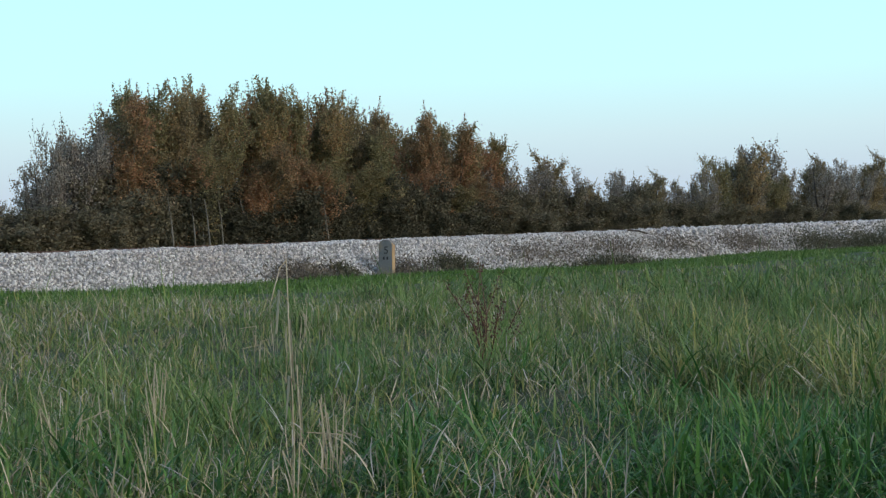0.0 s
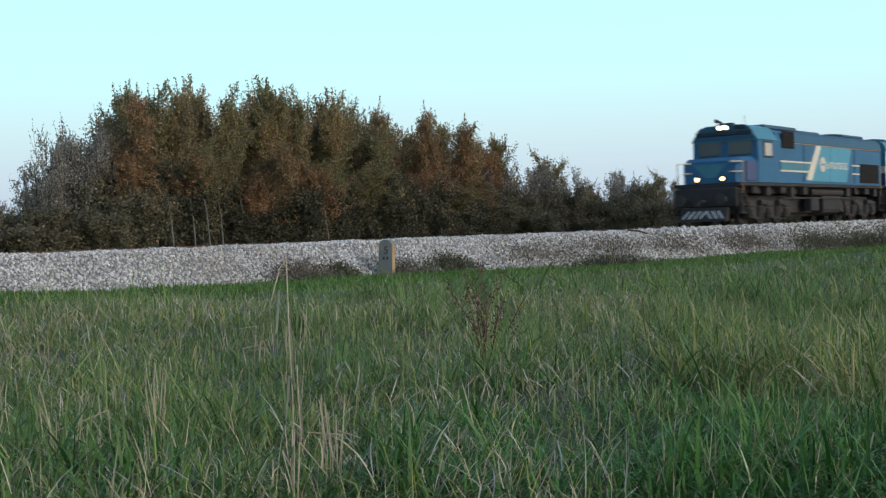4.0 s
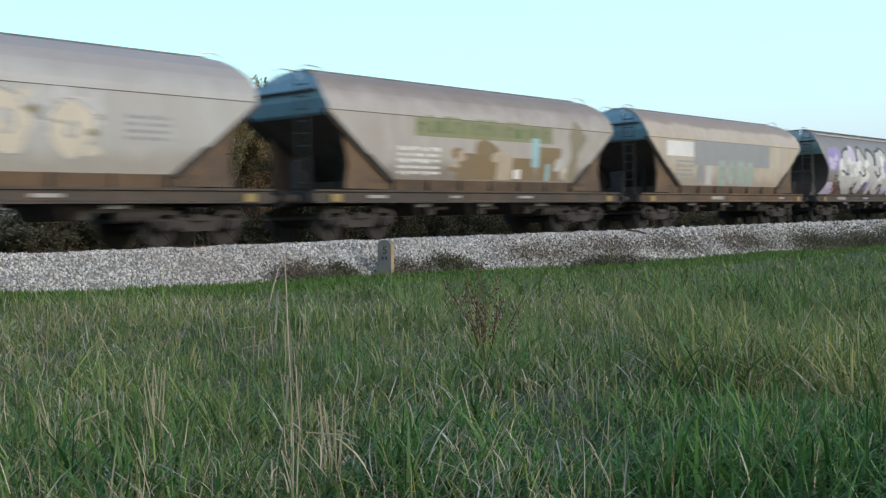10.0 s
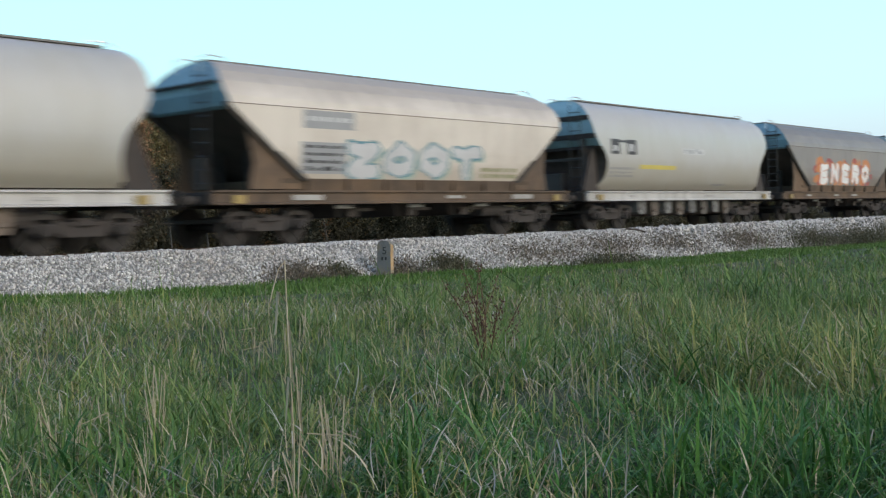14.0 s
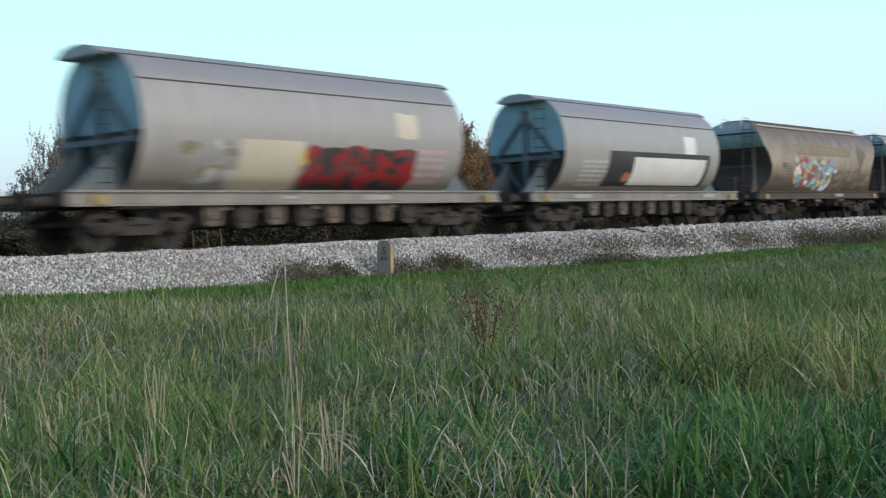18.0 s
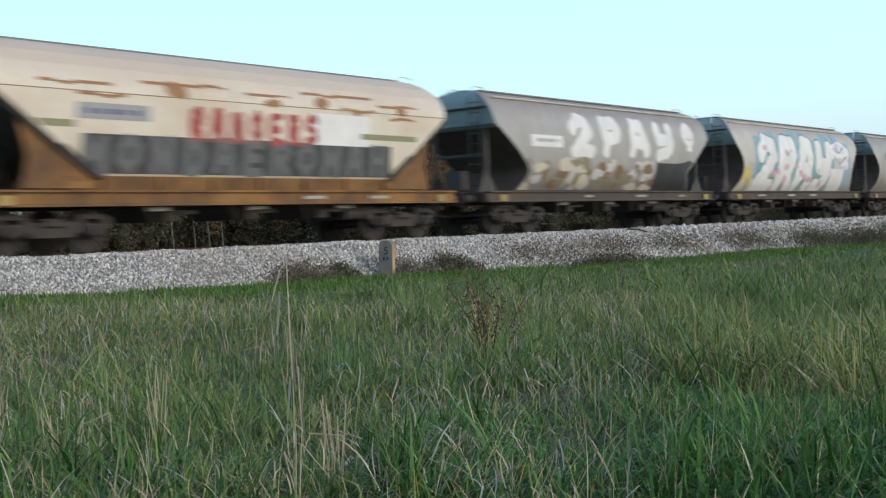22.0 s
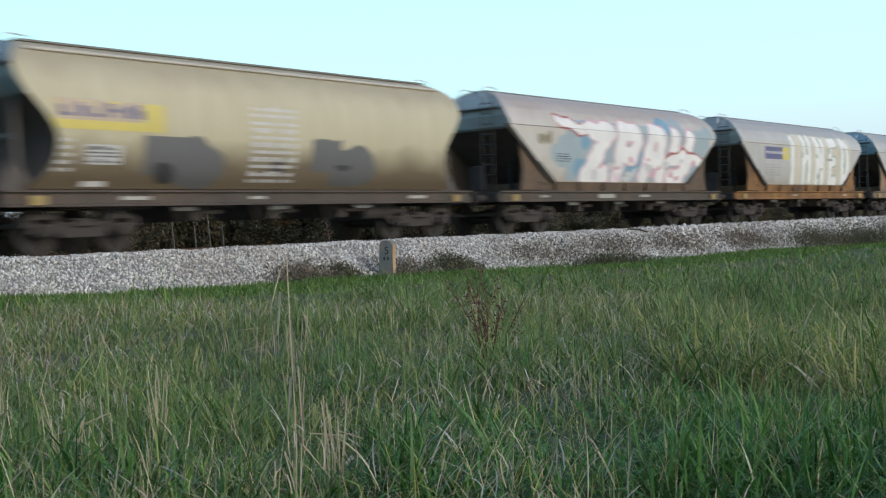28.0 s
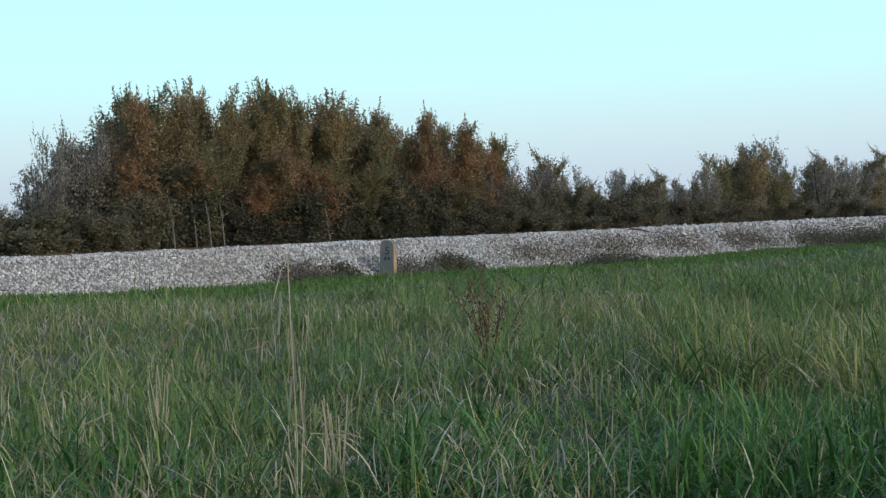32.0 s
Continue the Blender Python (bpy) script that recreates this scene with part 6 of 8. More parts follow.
def build_locos():
    one = locomotive("blue and cyan diesel locomotive leading the goods train", M_LBLUE, M_LBLUE, M_LBLUE, M_LDARKBLUE)
    part("cyan_field", plate([(-1.6, 1.85), (-0.3, 3.44), (3.9, 3.44), (3.22, 1.85)], 1.38).mesh("cyan_field", M_LCYAN), one, "cyan painted field")
    part("white_slash", plate([(-1.65, 1.9), (-0.45, 3.44), (0.15, 3.44), (-1.0, 1.9)], 1.385).mesh("white_slash", M_LWHITE), one, "broad white slanting stripe")
    for z in (2.62, 2.22):
        part("white_stripe", plate([(-4.4, z), (-1.1, z), (-1.1, z + 0.07), (-4.4, z + 0.07)], 1.387).mesh("white_stripe", M_LWHITE), one)
    part("cyan_strip", plate([(-4.4, 2.29), (-1.2, 2.29), (-1.2, 2.61), (-4.4, 2.61)], 1.382).mesh("cyan_strip", M_LTEAL), one)
    for z in (2.62, 2.22):
        part("white_stripe", plate([(3.98, z), (4.98, z), (4.98, z + 0.07), (3.98, z + 0.07)], 1.387).mesh("white_stripe", M_LWHITE), one)
        for q in (-1, 1):
            part("nose_stripe", Geo().box(-7.96, q * 0.98, z - 0.05, 0.5, 0.5, 0.06, 0.01, rz=q * 42).mesh("nose_stripe", M_LWHITE), one)
    part("nose_chevron", Geo().prism([(-0.75, 2.5), (0.75, 2.5), (0.2, 1.95), (-0.2, 1.95)], -8.17, -8.1, axis=0).mesh("nose_chevron", M_LTEAL), one, "cyan chevron on the nose")
    for q in (-1, 1):
        part("nose_side_panel", Geo().box(-7.3, q * 1.37, 2.2, 0.85, 0.06, 0.8, 0.02, rz=q * 2.5).mesh("nose_side_panel", M_LPURPLE), one, "violet panel by the cab door")
    part("emblem", Geo().cyl((0.28, -1.385, 2.62), (0.28, -1.40, 2.62), 0.34, 24).mesh("emblem", M_LWHITE), one, "round white emblem")
    part("emblem_bar", Geo().box(0.28, -1.402, 2.62, 0.48, 0.01, 0.09, 0.002).mesh("emblem_bar", M_LCYAN), one)
    part("lettering", bars(logo_letters(0.82, 2.6, 9, 0.265, 0.32), 1.394).mesh("lettering", M_LWHITE), one, "plain white strokes of lettering")
    TRAIN.append((one, -34.3))
    two = locomotive("teal, white and violet diesel locomotive running cab last", M_LWHITE, M_LTEAL, M_LPURPLE, M_LTEAL, 180, True)
    # fields on the side that faces the meadow; this engine is turned round, so that side is its +y side
    yy = 1.38

    def field(name, poly, ma, d=0.012, lab=""):
        g = Geo().prism([(-x, z) for x, z in poly], yy - 0.004, yy + d)
        part(name, g.mesh(name, ma), two, lab)
    field("violet_band", [(-7.8, 3.44), (4.6, 3.44), (4.6, 3.1), (-4.8, 3.12), (-6.2, 2.5), (-7.8, 2.5)], M_LPURPLE)
    field("violet_tail", [(-7.8, 2.5), (-6.2, 2.5), (-7.0, 1.78), (-7.8, 1.78)], M_LPURPLE)
    field("teal_corner", [(-7.84, 3.44), (-5.9, 3.44), (-6.6, 3.15), (-7.84, 3.05)], M_LTEAL, 0.016)
    field("teal_foot", [(-4.9, 2.02), (-0.4, 2.02), (-0.2, 1.8), (-4.9, 1.8)], M_LTEAL, 0.016)
    field("grey_foot", [(0.3, 2.02), (2.3, 2.02), (2.1, 1.8), (0.4, 1.8)], M_ROOFGREY, 0.016)
    field("violet_slash", [(2.75, 1.8), (3.55, 1.8), (4.74, 2.42), (4.74, 2.7)], M_LPURPLE, 0.016)
    field("violet_foot", [(4.2, 1.8), (4.74, 1.8), (4.74, 2.08)], M_LPURPLE, 0.016)

    def cab_field(name, poly, ma, d):
        part(name, Geo().prism([(-x, z) for x, z in poly], 1.448, 1.448 + d).mesh(name, ma), two)
    cab_field("cab_white_band", [(5.44, 2.34), (7.78, 2.34), (7.78, 2.64), (5.44, 2.64)], M_LWHITE, 0.012)
    cab_field("cab_violet_base", [(5.44, 1.78), (7.78, 1.78), (7.78, 2.33), (5.44, 2.33)], M_LPURPLE, 0.012)

    def door_field(name, poly, ma):
        part(name, Geo().prism([(-x, z) for x, z in poly], 1.305, 1.325).mesh(name, ma), two)
    door_field("white_slash", [(4.76, 2.1), (5.42, 2.4), (5.42, 2.64), (4.76, 2.42)], M_LWHITE)
    door_field("violet_panel", [(4.76, 1.8), (5.42, 1.8), (5.42, 2.38), (4.76, 2.08)], M_LPURPLE)
    door_field("violet_slash", [(4.76, 2.44), (5.2, 2.58), (5.3, 2.95), (4.76, 2.7)], M_LPURPLE)
    door_field("white_corner", [(4.76, 2.72), (5.1, 2.87), (5.1, 3.3), (4.76, 3.3)], M_LWHITE)
    field("bottle_figure", [(-0.25, 1.95), (-0.35, 2.5), (-0.25, 2.75), (0.45, 2.95), (0.3, 2.5), (0.35, 2.0)], M_LTEAL, 0.016)
    for x0, n in ((-3.9, 9), (1.0, 6)):
        g = Geo()
        for x, z, lx, lz in logo_letters(x0, 2.6, n, 0.34, 0.34):
            g.box(-x, yy + 0.016, z, lx, 0.012, lz, 0.003)
        part("lettering", g.mesh("lettering", M_LPURPLE), two, "plain violet strokes of lettering")
    for x in (7.45, 6.9, 6.5):
        part("rust_streak", Geo().box(x, 1.412, 2.3, 0.16, 0.02, 0.9, 0.004).mesh("rust_streak", M_ORUSTY), two, "rust on the grille frame")
    # the hood's blunt end
    part("end_teal", Geo().prism([(-1.37, 2.75), (-1.38, 3.48), (1.38, 3.48), (1.37, 2.75)], 8.49, 8.535, axis=0).mesh("end_teal", M_LTEAL), two)
    part("end_white_band", Geo().prism([(-1.365, 2.4), (-1.37, 2.74), (1.37, 2.74), (1.365, 2.4)], 8.49, 8.535, axis=0).mesh("end_white_band", M_LWHITE), two)
    part("end_violet_base", Geo().prism([(-1.36, 1.75), (-1.365, 2.39), (1.365, 2.39), (1.36, 1.75)], 8.49, 8.535, axis=0).mesh("end_violet_base", M_LPURPLE), two)
    TRAIN.append((two, -17.0))


build_locos()


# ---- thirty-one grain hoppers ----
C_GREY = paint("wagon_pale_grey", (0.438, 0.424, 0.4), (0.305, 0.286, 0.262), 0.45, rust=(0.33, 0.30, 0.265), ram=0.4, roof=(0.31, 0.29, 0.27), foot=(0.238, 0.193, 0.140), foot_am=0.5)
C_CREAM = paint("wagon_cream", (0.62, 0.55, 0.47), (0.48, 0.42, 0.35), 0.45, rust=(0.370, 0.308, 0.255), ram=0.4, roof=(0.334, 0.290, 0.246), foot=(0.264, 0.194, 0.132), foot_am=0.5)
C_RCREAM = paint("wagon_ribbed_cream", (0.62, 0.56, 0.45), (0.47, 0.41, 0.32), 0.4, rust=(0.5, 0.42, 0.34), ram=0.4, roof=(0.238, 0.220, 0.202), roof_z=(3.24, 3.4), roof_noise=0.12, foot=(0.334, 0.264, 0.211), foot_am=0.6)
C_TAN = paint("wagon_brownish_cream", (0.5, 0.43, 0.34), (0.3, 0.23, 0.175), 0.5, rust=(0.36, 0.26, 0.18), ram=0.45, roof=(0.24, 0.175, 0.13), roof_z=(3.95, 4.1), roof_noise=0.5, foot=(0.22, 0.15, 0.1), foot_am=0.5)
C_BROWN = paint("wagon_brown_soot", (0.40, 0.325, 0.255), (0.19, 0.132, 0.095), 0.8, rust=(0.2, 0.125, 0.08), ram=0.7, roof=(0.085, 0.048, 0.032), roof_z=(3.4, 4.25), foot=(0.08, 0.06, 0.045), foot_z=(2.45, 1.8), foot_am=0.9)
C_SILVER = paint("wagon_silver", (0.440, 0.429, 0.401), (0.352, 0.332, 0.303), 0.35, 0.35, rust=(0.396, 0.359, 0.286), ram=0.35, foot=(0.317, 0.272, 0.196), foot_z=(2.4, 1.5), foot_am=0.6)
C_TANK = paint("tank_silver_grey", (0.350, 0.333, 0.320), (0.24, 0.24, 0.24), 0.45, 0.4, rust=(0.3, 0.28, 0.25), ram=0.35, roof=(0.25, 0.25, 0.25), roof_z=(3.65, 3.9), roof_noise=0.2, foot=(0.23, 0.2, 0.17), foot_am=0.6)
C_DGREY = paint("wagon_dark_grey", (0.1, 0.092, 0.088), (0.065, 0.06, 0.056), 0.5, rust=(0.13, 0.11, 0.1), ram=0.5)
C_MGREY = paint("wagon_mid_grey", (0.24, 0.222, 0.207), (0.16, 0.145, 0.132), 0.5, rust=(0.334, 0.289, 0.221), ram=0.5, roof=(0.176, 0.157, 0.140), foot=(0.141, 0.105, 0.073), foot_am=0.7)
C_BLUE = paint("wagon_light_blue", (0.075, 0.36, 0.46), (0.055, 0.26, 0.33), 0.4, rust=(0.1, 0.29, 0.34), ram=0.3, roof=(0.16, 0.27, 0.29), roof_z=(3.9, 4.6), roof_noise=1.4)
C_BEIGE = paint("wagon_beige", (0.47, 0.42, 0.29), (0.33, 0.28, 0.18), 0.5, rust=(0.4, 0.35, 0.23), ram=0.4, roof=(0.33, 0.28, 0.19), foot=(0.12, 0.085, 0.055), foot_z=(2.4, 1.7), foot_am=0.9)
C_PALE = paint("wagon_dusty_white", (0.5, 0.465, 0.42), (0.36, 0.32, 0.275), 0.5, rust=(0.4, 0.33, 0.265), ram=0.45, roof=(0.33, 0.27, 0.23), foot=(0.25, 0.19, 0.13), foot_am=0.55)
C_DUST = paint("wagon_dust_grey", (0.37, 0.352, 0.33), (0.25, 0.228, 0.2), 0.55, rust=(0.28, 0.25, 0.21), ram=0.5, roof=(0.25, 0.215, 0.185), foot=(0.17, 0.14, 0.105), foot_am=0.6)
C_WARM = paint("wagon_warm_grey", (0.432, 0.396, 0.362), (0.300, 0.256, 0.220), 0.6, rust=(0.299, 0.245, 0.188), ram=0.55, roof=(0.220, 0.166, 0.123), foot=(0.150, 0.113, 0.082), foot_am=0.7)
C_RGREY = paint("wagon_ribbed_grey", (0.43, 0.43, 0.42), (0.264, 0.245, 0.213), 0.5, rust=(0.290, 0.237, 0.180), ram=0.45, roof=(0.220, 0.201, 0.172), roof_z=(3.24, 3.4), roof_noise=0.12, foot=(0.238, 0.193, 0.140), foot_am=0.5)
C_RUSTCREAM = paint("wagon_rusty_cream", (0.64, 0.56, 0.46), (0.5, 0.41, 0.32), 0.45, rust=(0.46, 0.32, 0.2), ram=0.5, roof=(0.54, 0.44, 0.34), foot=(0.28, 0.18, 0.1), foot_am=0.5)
M_ORUST = material("orange_rust", (0.22, 0.105, 0.04), 0.9, col2=(0.06, 0.04, 0.03), scale=1.7, amount=0.9, stretch=(1, 1, 0.5), col3=(0.33, 0.17, 0.055), scale3=0.7, amount3=0.7)
M_TANBAND = material("dusty_tan_band", (0.2, 0.145, 0.105), 0.85, col2=(0.15, 0.11, 0.08), scale=2.0, amount=0.7, col3=(0.33, 0.19, 0.12), scale3=0.6, amount3=0.6, spec=0.2)
M_PALESILL = paint("pale_sill", (0.5, 0.48, 0.45), (0.25, 0.22, 0.2), 0.6)
M_TANKSILL = paint("grey_sill", (0.27, 0.245, 0.22), (0.09, 0.08, 0.07), 0.6)
# rib paint darker than the side, standing for the shade line at each rib
M_RIBSHADE = paint("shaded_rib", (0.2, 0.17, 0.14), (0.12, 0.1, 0.08), 0.5)
M_RIBBLUE = paint("shaded_blue_rib", (0.05, 0.14, 0.19), (0.04, 0.08, 0.1), 0.5)
M_BARRELEND = paint("pale_blue_end", (0.38, 0.58, 0.64), (0.24, 0.38, 0.42), 0.5)
M_BLUEEND = paint("blue_end", (0.1, 0.36, 0.45), (0.06, 0.22, 0.28), 0.5)
M_BLUEGUSSET = paint("dark_blue_gusset", (0.05, 0.2, 0.25), (0.03, 0.11, 0.14), 0.5)

# kind, paint, end, sill, band, words; in running order
WAGONS = [
    ("angular", C_GREY, M_ENDGREY, M_SILL, M_RUST, "pale grey angular grain hopper wagon with sprayed marks"),
    ("ribbed", C_RCREAM, M_ENDGREY, M_SILL, M_RUST, "cream ribbed grain hopper wagon with a round orange emblem"),
    ("angular", C_WARM, M_ENDBLUE, M_SILL, M_RUST, "grey grain hopper wagon with green and red graffiti"),
    ("angular", C_GREY, M_ENDBLUE, M_SILL, M_RUST, "pale grey grain hopper wagon with faded cream graffiti"),
    ("angular", C_WARM, M_ENDBLUE, M_SILL, M_RUST, "warm grey grain hopper wagon with brown graffiti"),
    ("angular", C_TAN, M_ENDBLUE, M_RUST, M_RUST, "brown-stained cream grain hopper wagon with a grey patch"),
    ("round", C_MGREY, M_ENDDARK, M_SILL, M_RUST, "grey round-sided grain hopper wagon with silver and violet graffiti"),
    ("angular", C_GREY, M_ENDBLUE, M_RUST, M_RUST, "pale grey grain hopper wagon with pink and white graffiti"),
    ("barrel", C_SILVER, M_BARRELEND, M_PALESILL, M_RUST, "smooth silver round grain hopper wagon with pale sill"),
    ("angular", C_CREAM, M_ENDBLUE, M_RUST, M_RUST, "cream grain hopper wagon with grey-green graffiti letters"),
    ("barrel", C_SILVER, M_BARRELEND, M_PALESILL, M_RUST, "smooth silver round grain hopper wagon with pale sill"),
    ("angular", C_MGREY, M_ENDBLUE, M_RUST, M_RUST, "mid grey grain hopper wagon with orange graffiti"),
    ("angular", C_TAN, M_ENDGREY, M_SILL, M_RUST, "brown-stained cream grain hopper wagon with bright green graffiti"),
    ("ribbed", C_BLUE, M_BLUEEND, M_SILL, M_BLUEGUSSET, "light blue ribbed grain hopper wagon with pink graffiti"),
    ("tank", C_TANK, M_ENDBLUE, M_TANKSILL, M_RUST, "silver round hopper wagon with a dark red graffito"),
    ("tank", C_TANK, M_ENDBLUE, M_TANKSILL, M_RUST, "silver round hopper wagon with a black and white field"),
    ("round", C_BROWN, M_ENDDARK, M_SILL, M_RUST, "sooty brown round grain hopper wagon with colourful graffiti"),
    ("round", C_PALE, M_ENDDARK, M_SILL, M_RUST, "dusty white round grain hopper wagon with red and blue graffiti"),
    ("round", C_PALE, M_ENDDARK, M_SILL, M_RUST, "pale round grain hopper wagon with a brown sprayed panel"),
    ("angular", C_RUSTCREAM, M_ENDGREY, M_ORUST, M_ORUST, "cream grain hopper wagon with red and black graffiti and rusty frame"),
    ("hex", C_DUST, M_ENDDARK, M_SILL, M_RUST, "grey round grain hopper wagon with white block graffiti"),
    ("round", C_PALE, M_ENDDARK, M_SILL, M_RUST, "dusty white round grain hopper wagon with large white graffiti letters"),
    ("round", C_DUST, M_ENDDARK, M_SILL, M_RUST, "dust grey round grain hopper wagon with a white patch"),
    ("ribbed", C_RGREY, M_ENDGREY, M_SILL, M_RUST, "pale grey ribbed grain hopper wagon with a small white plate"),
    ("round", C_WARM, M_ENDDARK, M_SILL, M_RUST, "warm grey round grain hopper wagon with a faded green band"),
    ("angular", C_WARM, M_ENDGREY, M_SILL, M_RUST, "warm grey grain hopper wagon with yellow and blue graffiti"),
    ("angular", C_DGREY, M_DARK, M_SILL, M_RUST, "dark grey grain hopper wagon with a white lettered panel"),
    ("round", C_BEIGE, M_ENDDARK, M_SILL, M_RUST, "beige round grain hopper wagon with black sprayed blots"),
    ("angular", C_PALE, M_ENDGREY, M_SILL, M_RUST, "dusty white grain hopper wagon with white and blue graffiti"),
    ("angular", C_GREY, M_ENDGREY, M_ORUST, M_ORUST, "pale grey grain hopper wagon with tall white graffiti letters"),
    ("angular", C_GREY, M_ENDBLUE, M_TANBAND, M_TANBAND, "pale grey grain hopper wagon, last of the train, with white graffiti"),
]
# place of each wagon's middle along the train, from the first one
PLACES = [0, 15.66, 31.34, 46.94, 62.5, 78.2, 94.1, 110.0, 125.6, 141.0, 156.4, 172.0, 187.5, 203.1, 218.85, 234.75, 251.0, 266.7, 282.4, 298.0,
          313.7, 329.4, 345.1, 361.0, 376.7, 392.3, 407.8, 423.3, 438.9, 454.5, 470.1]


def build_wagons():
    for (kind, col, end, sill, band, words), x in zip(WAGONS, PLACES):
        ob = hopper_wagon(kind, words, col, end, sill, band, M_RIBBLUE if col is C_BLUE else M_RIBSHADE)
        TRAIN.append((ob, x))


build_wagons()


# ---- lettering, plates and graffiti sprayed on the wagon sides that face the meadow ----
def spray(name, c):
    d = tuple(0.72 * q + 0.02 for q in c)
    return material("spray_" + name, c, 0.55, col2=d, scale=2.5, amount=0.6, stretch=(1.5, 1, 0.5), col3=tuple(0.6 * q + 0.06 for q in c), scale3=0.8, amount3=0.45)


INKS = {k: spray(k, c) for k, c in {
    "white": (0.74, 0.72, 0.69), "cream": (0.6, 0.53, 0.42), "black": (0.035, 0.034, 0.036), "grey": (0.3, 0.3, 0.3), "pale": (0.52, 0.51, 0.5),
    "olive": (0.24, 0.235, 0.12), "drab": (0.25, 0.21, 0.14), "green": (0.12, 0.17, 0.07), "lime": (0.34, 0.6, 0.16), "yellow": (0.62, 0.5, 0.12), "orange": (0.55, 0.2, 0.07),
    "red": (0.36, 0.06, 0.05), "crimson": (0.32, 0.015, 0.02), "rose": (0.62, 0.36, 0.4), "violet": (0.3, 0.24, 0.48), "lilac": (0.56, 0.47, 0.62), "navy": (0.1, 0.1, 0.2),
    "teal": (0.08, 0.22, 0.26), "blue": (0.16, 0.32, 0.42), "aqua": (0.3, 0.5, 0.52), "brown": (0.22, 0.13, 0.06), "rust": (0.3, 0.14, 0.05), "darkteal": (0.05, 0.11, 0.13), "palegreen": (0.33, 0.4, 0.33), "moss": (0.1, 0.15, 0.06), "maroon": (0.2, 0.045, 0.045), "umber": (0.22, 0.15, 0.075), "dim": (0.12, 0.12, 0.12), "silver": (0.52, 0.5, 0.48), "mist": (0.3, 0.37, 0.39), "salmon": (0.56, 0.2, 0.15), "sand": (0.46, 0.36, 0.26), "seafoam": (0.24, 0.38, 0.4), "soot": (0.13, 0.09, 0.062)}.items()}

STROKES = {
    "2": [[(0.05, 0.75), (0.3, 1), (0.75, 0.95), (0.88, 0.68), (0.5, 0.36), (0.05, 0)], [(0.05, 0), (0.95, 0.02)]],
    "P": [[(0.15, 0), (0.15, 1), (0.75, 1), (0.9, 0.75), (0.75, 0.48), (0.15, 0.45)]],
    "R": [[(0.15, 0), (0.15, 1), (0.75, 1), (0.9, 0.75), (0.75, 0.5), (0.15, 0.48)], [(0.5, 0.48), (0.9, 0)]],
    "A": [[(0.08, 0), (0.3, 1), (0.7, 1), (0.92, 0)], [(0.2, 0.36), (0.8, 0.36)]],
    "Y": [[(0.1, 1), (0.12, 0.55), (0.88, 0.5)], [(0.88, 1), (0.86, 0.4), (0.6, 0.05), (0.1, 0.0)]],
    "I": [[(0.5, 0), (0.5, 1)]],
    "H": [[(0.15, 0), (0.15, 1)], [(0.85, 0), (0.85, 1)], [(0.15, 0.5), (0.85, 0.5)]],
    "N": [[(0.12, 0), (0.12, 1), (0.85, 0), (0.85, 1)]],
    "E": [[(0.9, 1), (0.15, 1), (0.15, 0), (0.9, 0)], [(0.15, 0.5), (0.75, 0.5)]],
    "D": [[(0.15, 0), (0.15, 1), (0.7, 0.95), (0.9, 0.5), (0.7, 0.05), (0.15, 0)]],
    "Z": [[(0.1, 0.98), (0.9, 0.98), (0.1, 0.02), (0.9, 0.02)]],
    "O": [[(0.5, 1), (0.12, 0.7), (0.12, 0.3), (0.5, 0), (0.88, 0.3), (0.88, 0.7), (0.5, 1)]],
    "T": [[(0.05, 1), (0.95, 1)], [(0.5, 1), (0.5, 0)]],
    "S": [[(0.9, 0.85), (0.6, 1), (0.15, 0.85), (0.2, 0.58), (0.8, 0.42), (0.85, 0.15), (0.5, 0), (0.1, 0.1)]],
    "1": [[(0.25, 0.75), (0.5, 1), (0.5, 0)]],
    "M": [[(0.1, 0), (0.1, 1), (0.5, 0.45), (0.9, 1), (0.9, 0)]],
}
CELL = 0.036


